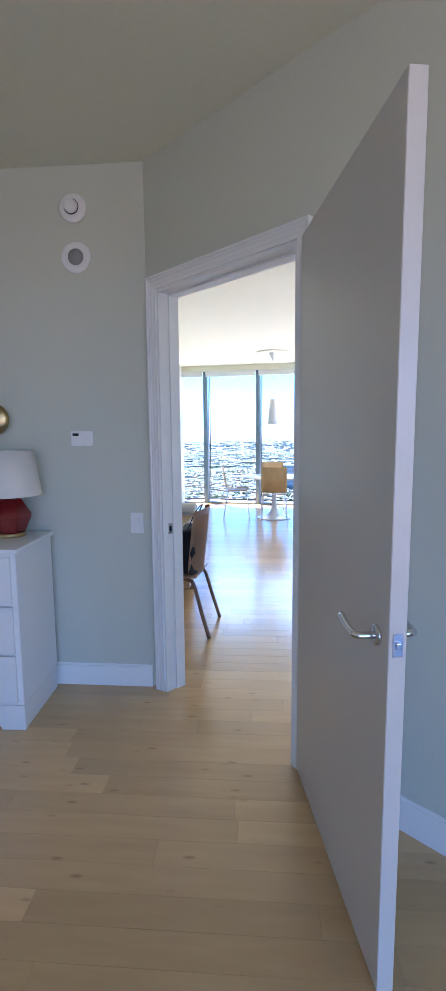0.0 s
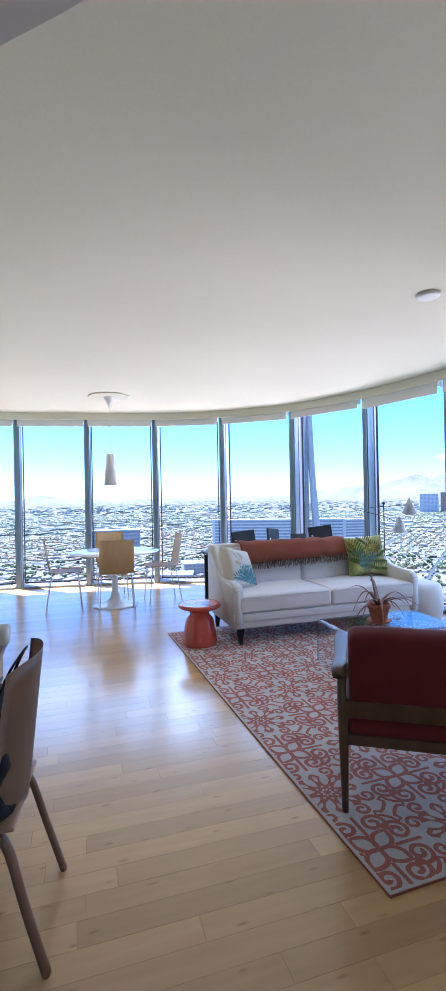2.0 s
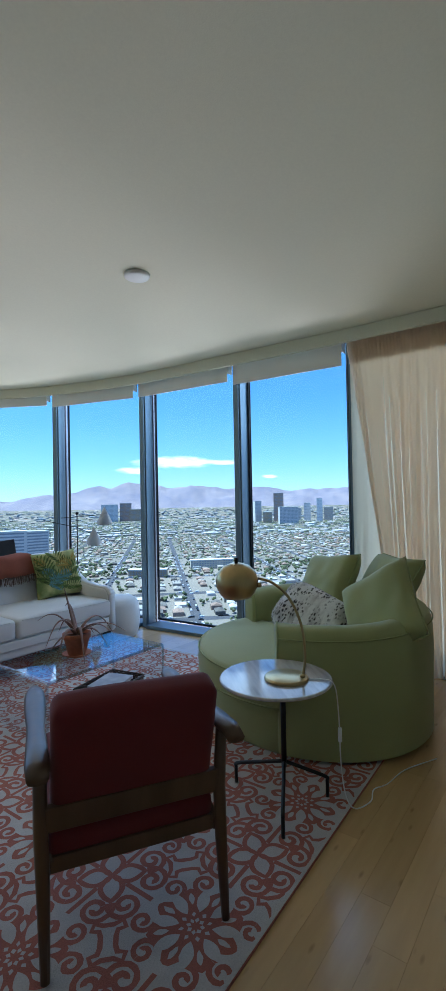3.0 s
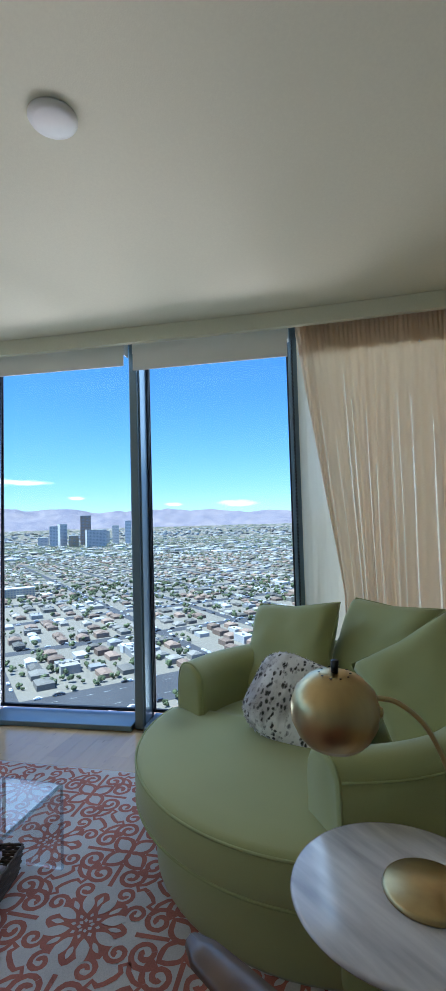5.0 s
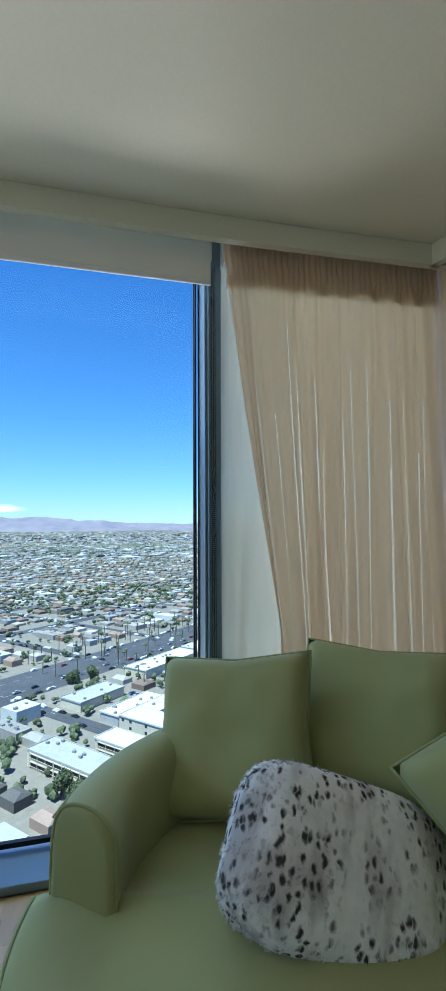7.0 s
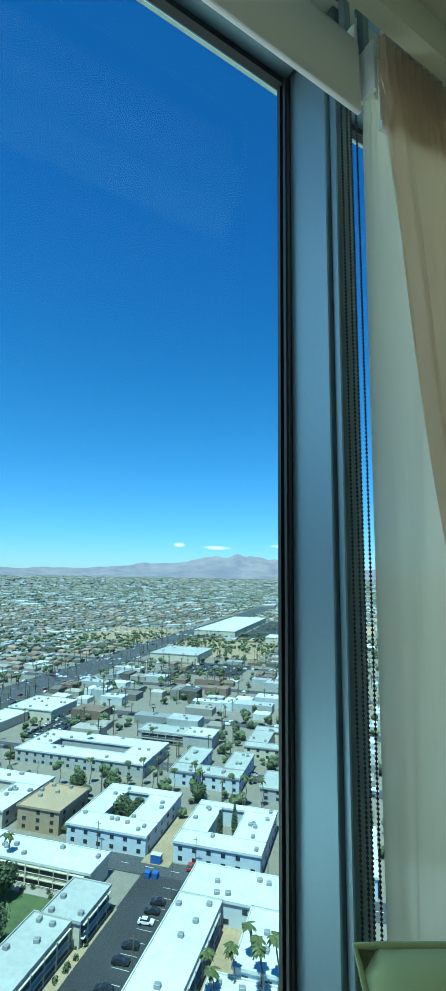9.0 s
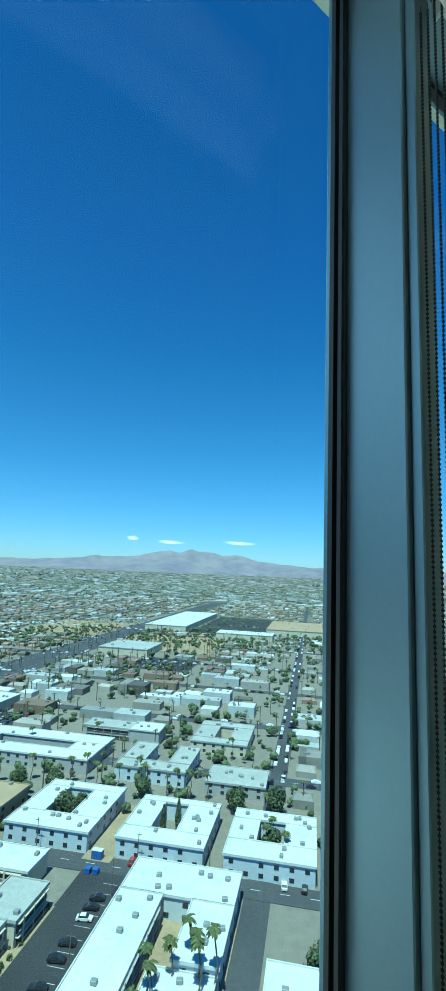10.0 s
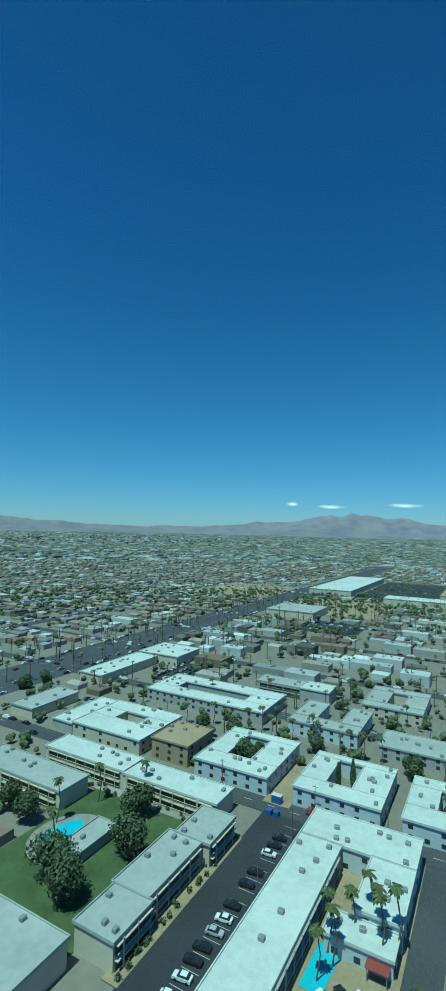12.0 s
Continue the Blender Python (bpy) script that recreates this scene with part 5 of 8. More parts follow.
for k in (0, 1):
    bm = pad((SL - 0.22) / 2 + 0.055, 0.70, 0.165, 0.045, 5, 0.022, k)
    bmesh.ops.transform(bm, matrix=tr(SL / 4 + 0.03 if k == 0 else SL * 3 / 4 - 0.03, 0.345, 0.315), verts=bm.verts)
    part("seat_cushion", bm, WHITE_CLOTH, sofa, "", True)
    x0 = SL / 4 + 0.02 if k == 0 else SL * 3 / 4 - 0.02
    for z in (0.338, 0.468):
        part("piping", tube([(x0 - 0.46, -0.001, z), (x0 + 0.46, -0.001, z)], 0.004, 6), WHITE_CLOTH, sofa)
    bm = pad(SL / 2 - 0.07, 0.15, 0.50, 0.05, 5, 0.01, 8 + k)
    bmesh.ops.transform(bm, matrix=tr(SL / 4 + 0.03 if k == 0 else SL * 3 / 4 - 0.03, 0.70, 0.375) @ rx(-11), verts=bm.verts)
    part("back_cushion", bm, WHITE_CLOTH, sofa, "", True)
    # arm: high at the back, sloping down to the front
    out_ = [(0.0, 0.17), (0.0, 0.52), (0.015, 0.555), (0.05, 0.592), (0.25, 0.602), (0.42, 0.625), (0.55, 0.70), (0.64, 0.79), (0.70, 0.870), (0.78, 0.912), (0.86, 0.912), (0.88, 0.86), (0.88, 0.17)]
    bm = prism(out_, -0.055, 0.055)
    bmesh.ops.transform(bm, matrix=tr(0.055 if k == 0 else SL - 0.055, 0, 0) @ Matrix(((0, 0, 1, 0), (1, 0, 0, 0), (0, 1, 0, 0), (0, 0, 0, 1))), verts=bm.verts)
    bmesh.ops.recalc_face_normals(bm, faces=bm.faces)
    bmesh.ops.bevel(bm, geom=bm.edges[:], offset=0.016, segments=3, affect="EDGES")
    part("arm", bm, WHITE_CLOTH, sofa, "", True)
part("back", boxed(SL - 0.02, 0.13, 0.73, tr(SL / 2, 0.815, 0.185), 0.03, 3), WHITE_CLOTH, sofa, "", True)
for x in (0.085, SL - 0.085):
    for y in (0.05, SD - 0.06):
        z0 = 0.0125 if y < 0.5 else 0.0
        bm = bmesh.new()
        lo = [bm.verts.new((x + sx * 0.016, y + sy * 0.016, z0)) for sx, sy in ((-1, -1), (1, -1), (1, 1), (-1, 1))]
        hi = [bm.verts.new((x + sx * 0.031, y + sy * 0.031, 0.168)) for sx, sy in ((-1, -1), (1, -1), (1, 1), (-1, 1))]
        bm.faces.new(lo[::-1])
        bm.faces.new(hi)
        for k in range(4):
            bm.faces.new((lo[k], lo[(k + 1) % 4], hi[(k + 1) % 4], hi[k]))
        part("leg", bm, BLACK, sofa, "tapered dark leg")
# throw over the back
tm = sm_
throw = thing("throw_blanket", tm, "rust-coloured woven throw with a brown fringe over the sofa back", "blanket")
bm = bmesh.new()
rows_t = []
TX0, TX1 = 0.31, 1.64
for j in range(40):
    x = TX0 + (TX1 - TX0) * j / 39
    sag = 0.006 * math.sin(j * 0.9) + 0.01 * noise.noise(Vector((j * 0.3, 0, 2)))
    prof_ = [(0.895, 0.55), (0.900, 0.75), (0.892, 0.912), (0.86, 0.929), (0.80, 0.930), (0.735, 0.928), (0.690, 0.915), (0.655, 0.892), (0.625, 0.81), (0.600, 0.70 + 0.04 * j / 39)]
    rows_t.append([bm.verts.new((x + 0.01 * noise.noise(Vector((j * .2, k, 0))), y - 0.010 + sag * (k > 5), z + sag + 0.004)) for k, (y, z) in enumerate(prof_)])
for a, b in zip(rows_t, rows_t[1:]):
    for k in range(len(a) - 1):
        bm.faces.new((a[k], a[k + 1], b[k + 1], b[k]))
bmesh.ops.solidify(bm, geom=bm.faces[:], thickness=0.006)
part("cloth", bm, THROW, throw, "", True)
bm = bmesh.new()
for j in range(190):
    x = TX0 + (TX1 - TX0) * j / 189
    z1 = 0.705 + 0.04 * j / 189 + rnd.uniform(0, 0.012)
    l = rnd.uniform(0.055, 0.085)
    tube([(x, 0.586, z1), (x + rnd.uniform(-0.012, 0.012), 0.582 - 0.012, z1 - l)], [0.0035, 0.0025], 4, bm)
part("fringe", bm, FRINGE, throw, "brown fringe")


def print_pillow(name, mm, label, w, h, cloth, seed, kind_):
    ob = thing(name, mm, label, "pillow")
    part("cover", cushion(w, h, 0.17, 0.35, seed=seed, wrinkle=0.01), cloth, ob, "", True)
    r = random.Random(seed)

    def face_z(x, y):
        u, v = 2 * x / w, 2 * y / h
        return 0.085 * max(0.0, (1 - u ** 4) * (1 - v ** 4)) ** 0.35 + 0.008

    def frond(x0, y0, a, ln, wd, mat):
        bm = bmesh.new()
        n = 9
        cl = []
        for k in range(n + 1):
            t = k / n
            aa = a + 0.5 * t * (1 if a > 1.57 else -1)
            cl.append((x0 + math.cos(aa) * ln * t, y0 + math.sin(aa) * ln * t, aa))
        for side in (-1, 1):
            for k in range(1, n):
                x, y, aa = cl[k]
                l2 = wd * math.sin(math.pi * (0.15 + 0.8 * k / n))
                bx, by = x + math.cos(aa + side * 1.0) * l2, y + math.sin(aa + side * 1.0) * l2
                hx, hy = math.cos(aa) * ln / n * 0.42, math.sin(aa) * ln / n * 0.42
                q = [(x - hx, y - hy), ((x + bx) / 2 + hx, (y + by) / 2 + hy), (bx, by), ((x + bx) / 2 - hx, (y + by) / 2 - hy)]
                q = [(max(-w * .47, min(w * .47, px)), max(-h * .47, min(h * .47, py))) for px, py in q]
                vs = [bm.verts.new((px, py, face_z(px, py))) for px, py in q]
                bm.faces.new(vs)
        part("printed_leaf", bm, mat, ob)

    if kind_ == "leaf":
        for k in range(13):
            frond(r.uniform(-0.16, 0.16), r.uniform(-0.19, 0.08), r.uniform(0.4, 2.7), r.uniform(0.17, 0.27), 0.10, LEAFGREEN)
        for k in range(5):
            frond(r.uniform(-0.17, 0.17), r.uniform(-0.2, -0.02), r.uniform(0.3, 2.8), 0.15, 0.065, TEALS)
        for k in range(5):
            frond(r.uniform(-0.15, 0.15), r.uniform(-0.05, 0.12), r.uniform(0.4, 2.7), 0.14, 0.05, YELLOWP)
    else:
        for k in range(9):
            frond(0.05 + r.uniform(-0.08, 0.05), -0.17, 0.5 + 0.25 * k, r.uniform(0.18, 0.28), 0.085, TEALS)
        for k in range(3):
            frond(r.uniform(-0.12, 0.1), r.uniform(0.0, 0.1), r.uniform(0.4, 2.6), 0.1, 0.03, YELLOWP)
    return ob


print_pillow("print_pillow", sm_ @ tr(0.205, 0.45, 0.675) @ rz(40) @ rx(66) @ rz(-14), "cream pillow printed with teal and ochre leaves", 0.46, 0.46, CREAM, 3, "teal")
print_pillow("print_pillow", sm_ @ tr(SL - 0.30, 0.55, 0.72) @ rz(-14) @ rx(70) @ rz(4), "square pillow printed with green palm leaves", 0.47, 0.47, PALMCLOTH, 7, "leaf")
# coral ceramic stool
sto = thing("ceramic_stool", tr(2.105, 5.42, 0.0125) , "glossy coral ceramic stool with a mushroom shape", "stool")
part("body", lathe([(0, 0), (0.158, 0), (0.166, 0.012), (0.165, 0.05), (0.152, 0.16), (0.138, 0.235), (0.118, 0.268), (0.098, 0.285), (0.095, 0.31), (0.12, 0.332), (0.185, 0.352), (0.206, 0.366), (0.210, 0.386), (0.202, 0.396), (0.17, 0.394), (0, 0.388)], 56), CORAL, sto, "", True)
# white pouf
pf = thing("pouf", tr(4.60, 4.46, 0.0), "round white upholstered pouf beside the window", "pouf")
part("body", lathe([(0, 0.0), (0.19, 0.0), (0.215, 0.02), (0.238, 0.12), (0.243, 0.22), (0.232, 0.34), (0.205, 0.395), (0.16, 0.418), (0, 0.425)], 48), WHITE_CLOTH, pf, "", True)
# balanced mobile on a stand
mo = thing("mobile_sculpture", tr(4.70, 4.98, 0.0), "black wire mobile sculpture with pale grey cones", "sculpture")
part("foot", lathe([(0, 0), (0.12, 0), (0.12, 0.008), (0.01, 0.014), (0, 0.014)], 28), BLACK, mo, "", True)
part("pole", tube([(0, 0, 0.01), (0, 0, 1.318)], 0.006, 8), BLACK, mo)
part("knob", lathe([(0, -0.02), (0.018, -0.01), (0.018, 0.01), (0, 0.02)], 14, tr(0, 0, 1.318)), BLACK, mo, "", True)
acr = Vector((0.50, -0.866, 0))
for z, l0, l1, dz0, dz1 in ((1.28, -0.17, 0.30, -0.01, 0.02), (1.16, -0.36, 0.18, 0.09, -0.085)):
    e0, e1 = acr * l0 + Vector((0, 0, z + dz0)), acr * l1 + Vector((0, 0, z + dz1))
    part("rod", tube([tuple(e0), (0, 0, z), tuple(e1)], 0.004, 7), BLACK, mo)
    part("cone", lathe([(0, 0.10), (0.088, -0.10), (0.085, -0.10), (0, 0.09)], 24, Matrix.Translation(e1) @ ry(-20) @ rx(10)), SHADEGREY, mo, "pale grey cone", True)
# console desk with four monitors behind the sofa
cd = thing("console_desk", sm_ @ tr(1.12, 1.52, 0.0), "slim black desk behind the sofa", "desk")
part("desktop", boxed(1.9, 0.55, 0.03, tr(0, 0, 0.71), 0.004, 2), SCREEN_BLACK, cd)
for x in (-0.9, 0.9):
    for y in (-0.23, 0.23):
        part("leg", boxed(0.04, 0.04, 0.71, tr(x, y)), BLACK, cd)
for x, top, wid, hh, turn, roll in ((0.61, 1.012, 0.325, 0.215, 8, -4), (1.0, 1.025, 0.235, 0.21, 30, 6), (1.36, 0.945, 0.22, 0.20, 4, 0), (1.685, 1.035, 0.315, 0.22, -12, -6)):
    mn = thing("monitor", sm_ @ tr(x, 1.33, 0.74) @ rz(turn), "black computer monitor seen from behind", "monitor", "monitors on the console desk")
    zc = top - 0.74 - hh / 2
    part("back_panel", boxed(wid, 0.024, hh, tr(0, 0, zc - hh / 2) @ ry(roll) @ rx(-8), 0.006, 2), SCREEN_BLACK, mn)
    part("stand", tube([(0, 0.03, 0.0), (0, 0.02, zc)], 0.016, 10), SCREEN_BLACK, mn)
    part("stand_foot", boxed(0.16, 0.12, 0.008, tr(0, 0.03, 0.0), 0.003, 1), SCREEN_BLACK, mn)
    part("sticker", boxed(0.022, 0.002, 0.045, tr(-wid * 0.4, -0.020, zc - 0.05) @ ry(roll)), PLASTIC, mn)

# ---- dining corner ----
TCX = Vector((2.37, 7.64))
dt = thing("dining_table", tr(TCX.x, TCX.y), "round white pedestal dining table", "table")
part("tabletop", lathe([(0, 0.705), (0.52, 0.705), (0.585, 0.715), (0.60, 0.724), (0.598, 0.730), (0, 0.731)], 64), GLOSS_WHITE, dt, "", True)
part("pedestal", lathe([(0, 0), (0.30, 0), (0.305, 0.008), (0.27, 0.018), (0.16, 0.04), (0.075, 0.10), (0.045, 0.20), (0.038, 0.34), (0.05, 0.52), (0.09, 0.64), (0.16, 0.70), (0, 0.706)], 48), GLOSS_WHITE, dt, "", True)


def dining_chair(m):
    ch = thing("dining_chair", m, "plywood shell dining chair on slim chrome legs", "chair", "chairs round the table")
    bm = bmesh.new()
    prof_ = [(0.195, 0.425), (0.20, 0.445), (0.10, 0.452), (-0.05, 0.446), (-0.15, 0.448), (-0.185, 0.470), (-0.200, 0.52), (-0.225, 0.66), (-0.25, 0.80), (-0.256, 0.835)]
    rows_ = []
    pr = spline([(0, y, z) for y, z in prof_], 3)
    for j in range(9):
        u = -1 + 2 * j / 8
        row = []
        for i_, p in enumerate(pr):
            t = i_ / (len(pr) - 1)
            w = 0.20 if t < 0.5 else 0.20 - 0.012 * (t - 0.5)
            row.append(bm.verts.new((u * w, p.y + 0.018 * u * u * (t > 0.55), p.z + 0.010 * u * u * (t < 0.5))))
        rows_.append(row)
    for a, b in zip(rows_, rows_[1:]):
        for k in range(len(a) - 1):
            bm.faces.new((a[k], a[k + 1], b[k + 1], b[k]))
    bmesh.ops.solidify(bm, geom=bm.faces[:], thickness=0.010)
    part("shell", bm, PLY, ch, "", True)
    for s in (-1, 1):
        part("leg", tube(spline([(s * 0.06, 0.12, 0.428), (s * 0.155, 0.14, 0.425), (s * 0.178, 0.16, 0.39), (s * 0.205, 0.20, 0.0)], 5), 0.0075, 8), CHROME, ch, "", True)
        part("leg", tube(spline([(s * 0.06, -0.10, 0.428), (s * 0.155, -0.13, 0.425), (s * 0.178, -0.155, 0.39), (s * 0.205, -0.225, 0.0)], 5), 0.0075, 8), CHROME, ch, "", True)
    part("cross_bar", tube([(0, 0.14, 0.428), (0, -0.12, 0.428)], 0.009, 8), CHROME, ch)
    return ch


first = dining_chair(tr(2.19, 7.25) @ rz(heading(0.45, 0.89)) @ Matrix.Diagonal((1.06, 1.06, 1.12, 1)))
for x, y, fx, fy in ((1.77, 7.88, 0.93, -0.37), (2.98, 7.42, -0.93, 0.37), (2.62, 8.22, -0.37, -0.93)):
    copy_thing(first, tr(x, y) @ rz(heading(fx, fy)))
pl = thing("pendant_lamp", tr(2.375, 7.72, 0), "white tapered pendant lamp hanging over the dining table", "lamp")
part("canopy_disc", lathe([(0, 2.849), (0.28, 2.849), (0.28, 2.838), (0.27, 2.834), (0, 2.834)], 48), CEIL, pl, "", True)
part("canopy_cone", lathe([(0.075, 2.834), (0.055, 2.80), (0.012, 2.70), (0, 2.695)], 28), PLASTIC, pl, "", True)
part("cable", tube([(0, 0, 2.70), (0, 0, 2.06)], 0.003, 6), PLASTIC, pl)
part("shade", lathe([(0.052, 2.055), (0.088, 1.628), (0.084, 1.628), (0.048, 2.05), (0, 2.055)], 36), PLASTIC, pl, "white tapered shade", True)

# ---- desk by the long wall ----
de = Vector((0.39, 0.92)).normalized()
dl = Vector((-de.y, de.x))
D0 = Vector((-0.56, 2.98))
dkm = Matrix(((de.x, dl.x, 0, D0.x), (de.y, dl.y, 0, D0.y), (0, 0, 1, 0), (0, 0, 0, 1)))        # x along the front edge, y towards the wall
desk = thing("writing_desk", dkm, "oak writing desk with drawers along the wall", "desk")
part("desktop", boxed(1.42, 0.52, 0.03, tr(0.71, 0.26, 0.71), 0.004, 2), DESKWOOD, desk)
for x in (0.04, 1.38):
    part("side_panel", boxed(0.03, 0.48, 0.71, tr(x, 0.27)), DESKWOOD, desk)
for z in (0.12, 0.31, 0.50):
    drw = part("drawer", boxed(0.34, 0.46, 0.17, tr(1.185, 0.25, z), 0.004, 1), PLY, desk)
    part("drawer_pull", boxed(0.10, 0.012, 0.012, tr(1.185, 0.012, z + 0.085), 0.003, 1), BLACK, drw)
ro = thing("paper_roll", dkm @ tr(1.27, 0.19, 0.795), "cream roll of paper lying on the desk", "paper roll")
bm = lathe([(0, -0.21), (0.052, -0.21), (0.052, 0.21), (0, 0.21)], 30, rz(78) @ ry(90))
part("roll", bm, SHADE_LINEN, ro, "", True)
bks = thing("book_stack", dkm @ tr(1.37, 0.42, 0.741), "small stack of books at the end of the desk", "books")
for k, (mt, a) in enumerate(((RED_CLOTH, 3), (PAPER, -4), (TEALS, 2), (PAPER, 6), (RED_GLAZE, -2))):
    part("book", boxed(0.15, 0.21, 0.024, tr(0, 0, 0.0245 * k) @ rz(a), 0.002, 1), mt, bks)
# bent plywood desk chair with a bag over its back
cb = (Vector((-0.26, 3.12)) + Vector((-0.04, 3.52))) / 2
cdv = Vector((-0.04, 3.52)) - Vector((-0.26, 3.12))
cf = Vector((-cdv.y, cdv.x)).normalized()
bcm = tr(cb.x, cb.y) @ rz(heading(cf.x, cf.y))
bc = thing("bentwood_chair", bcm, "bent walnut-veneer chair pulled up to the desk", "chair")
for s in (-1, 1):
    part("back_leg", tube(spline([(s * 0.215, 0.0, 0.0), (s * 0.205, 0.06, 0.20), (s * 0.19, 0.11, 0.375), (s * 0.18, 0.15, 0.415), (s * 0.165, 0.24, 0.42)], 5), 0.019, 8, None, 0.72), LEGWOOD, bc, "", True)
    part("front_leg", tube(spline([(s * 0.205, 0.50, 0.0), (s * 0.195, 0.46, 0.22), (s * 0.185, 0.41, 0.385), (s * 0.175, 0.36, 0.415), (s * 0.165, 0.24, 0.42)], 5), 0.019, 8, None, 0.72), LEGWOOD, bc, "", True)
bm = boxed(0.40, 0.40, 0.014, tr(0, 0.29, 0.432), 0.006, 2)
part("seat", bm, BENTWOOD, bc)
bm = bmesh.new()
rows_ = []
for j in range(13):
    u = -1 + 2 * j / 12
    row = []
    for k in range(9):
        t = k / 8
        w = 0.205 if t > 0.15 else 0.17 + 0.035 * t / 0.15
        row.append(bm.verts.new((u * w, 0.085 - 0.055 * t + 0.075 * u * u, 0.43 + 0.50 * t - 0.02 * abs(u) ** 3 * (t > 0.8))))
    rows_.append(row)
for a, b in zip(rows_, rows_[1:]):
    for k in range(8):
        bm.faces.new((a[k], a[k + 1], b[k + 1], b[k]))
bmesh.ops.solidify(bm, geom=bm.faces[:], thickness=0.013)
part("backrest", bm, BENTWOOD, bc, "curved walnut-veneer backrest", True)
bag = thing("shoulder_bag", bcm @ tr(-0.03, 0.165, 0.447), "black nylon bag hung on the chair back", "bag")
bm = pad(0.33, 0.10, 0.34, 0.04, 5, 0.0, 2)
for v in bm.verts:
    v.co += Vector((0.03, 0.03, 0.02)) * noise.noise(v.co * 9)
part("body", bm, BAG, bag, "", True)
part("strap", tube(spline([(-0.12, 0, 0.32), (-0.11, -0.05, 0.44), (-0.09, -0.085, 0.495), (-0.02, -0.09, 0.50), (0.04, -0.06, 0.45), (0.08, 0.0, 0.32)], 5), 0.010, 6, None, 0.4), BAG, bag, "", True)

# ---- the city below ----
GROUND = -95.0
city_m = Matrix(((-0.9315, 0.3638, 0, 0), (-0.3638, -0.9315, 0, 0), (0, 0, 1, GROUND), (0, 0, 0, 1)))   # x and y along the street grid


def city_ground():
    """Desert-city ground: lots of tan earth, grey paving, dry green and pale roofs in street-aligned cells."""
    m = bpy.data.materials.new("city_ground")
    m.use_nodes = True
    nt = m.node_tree
    N, L = nt.nodes.new, nt.links.new
    b = nt.nodes["Principled BSDF"]
    b.inputs["Roughness"].default_value = 0.95
    co = N("ShaderNodeTexCoord")
    cells = N("ShaderNodeTexVoronoi")
    cells.distance = "CHEBYCHEV"
    cells.inputs["Scale"].default_value = 1 / 24.0
    L(co.outputs["Object"], cells.inputs["Vector"])
    ramp = N("ShaderNodeValToRGB")
    cr = ramp.color_ramp
    cr.interpolation = "CONSTANT"
    cols = [(0.0, (0.20, 0.175, 0.14)), (0.22, (0.055, 0.075, 0.035)), (0.46, (0.26, 0.22, 0.17)), (0.62, (0.11, 0.11, 0.115)), (0.74, (0.06, 0.075, 0.04)), (0.88, (0.34, 0.32, 0.29)), (0.95, (0.30, 0.20, 0.15))]
    while len(cr.elements) < len(cols):
        cr.elements.new(0.5)
    for e, (p, c) in zip(cr.elements, cols):
        e.position, e.color = p, (*c, 1)
    sep = N("ShaderNodeSeparateColor")
    L(cells.outputs["Color"], sep.inputs[0])
    L(sep.outputs[0], ramp.inputs["Fac"])
    wide = N("ShaderNodeTexNoise")
    wide.inputs["Scale"].default_value = 1 / 260.0
    wide.inputs["Detail"].default_value = 6
    L(co.outputs["Object"], wide.inputs["Vector"])
    earth = N("ShaderNodeMix")
    earth.data_type = "RGBA"
    earth.inputs[6].default_value, earth.inputs[7].default_value = (0.15, 0.14, 0.12, 1), (0.27, 0.235, 0.185, 1)
    L(wide.outputs["Fac"], earth.inputs[0])
    mix = N("ShaderNodeMix")
    mix.data_type = "RGBA"
    dist = N("ShaderNodeVectorMath")
    dist.operation = "LENGTH"
    L(co.outputs["Object"], dist.inputs[0])
    far = N("ShaderNodeMapRange")
    far.inputs["From Min"].default_value, far.inputs["From Max"].default_value = 700, 1500
    L(dist.outputs["Value"], far.inputs["Value"])
    L(far.outputs[0], mix.inputs[0])
    L(earth.outputs[2], mix.inputs[6])
    L(ramp.outputs[0], mix.inputs[7])
    fine = N("ShaderNodeTexNoise")
    fine.inputs["Scale"].default_value = 0.35
    fine.inputs["Detail"].default_value = 5
    L(co.outputs["Object"], fine.inputs["Vector"])
    fm = N("ShaderNodeMix")
    fm.data_type = "RGBA"
    fm.blend_type = "MULTIPLY"
    fm.inputs[0].default_value = 0.6
    g = N("ShaderNodeMapRange")
    g.inputs["To Min"].default_value, g.inputs["To Max"].default_value = 0.55, 1.35
    L(fine.outputs["Fac"], g.inputs["Value"])
    L(mix.outputs[2], fm.inputs[6])
    L(g.outputs[0], fm.inputs[7])
    L(fm.outputs[2], b.inputs["Base Color"])
    return m


CITYGROUND = city_ground()
ASPHALT = surface("asphalt", (0.075, 0.078, 0.085), 0.9, vary=0.2, grain=0.8, large=0.03)
ASPHALT_NEW = surface("fresh_asphalt", (0.042, 0.044, 0.05), 0.9, vary=0.2, grain=0.8, large=0.05)
CONCRETE = surface("pale_concrete", (0.33, 0.30, 0.26), 0.9, vary=0.16, grain=0.5, large=0.05)
SAND = surface("tan_gravel", (0.36, 0.27, 0.17), 0.95, vary=0.16, grain=0.9, large=0.08)
LAWN = surface("lawn", (0.085, 0.125, 0.045), 0.95, vary=0.25, grain=0.9, large=0.12)
ROOFW = surface("white_roof_membrane", (0.57, 0.59, 0.55), 0.8, vary=0.12, grain=0.55, large=0.07, contrast=(0.3, 0.6))
ROOFG = surface("grey_green_roof", (0.40, 0.41, 0.38), 0.85, vary=0.12, grain=0.55, large=0.07)
WALLB = surface("pale_blue_stucco", (0.52, 0.57, 0.60), 0.85, vary=0.06, grain=1.5, large=0.2)
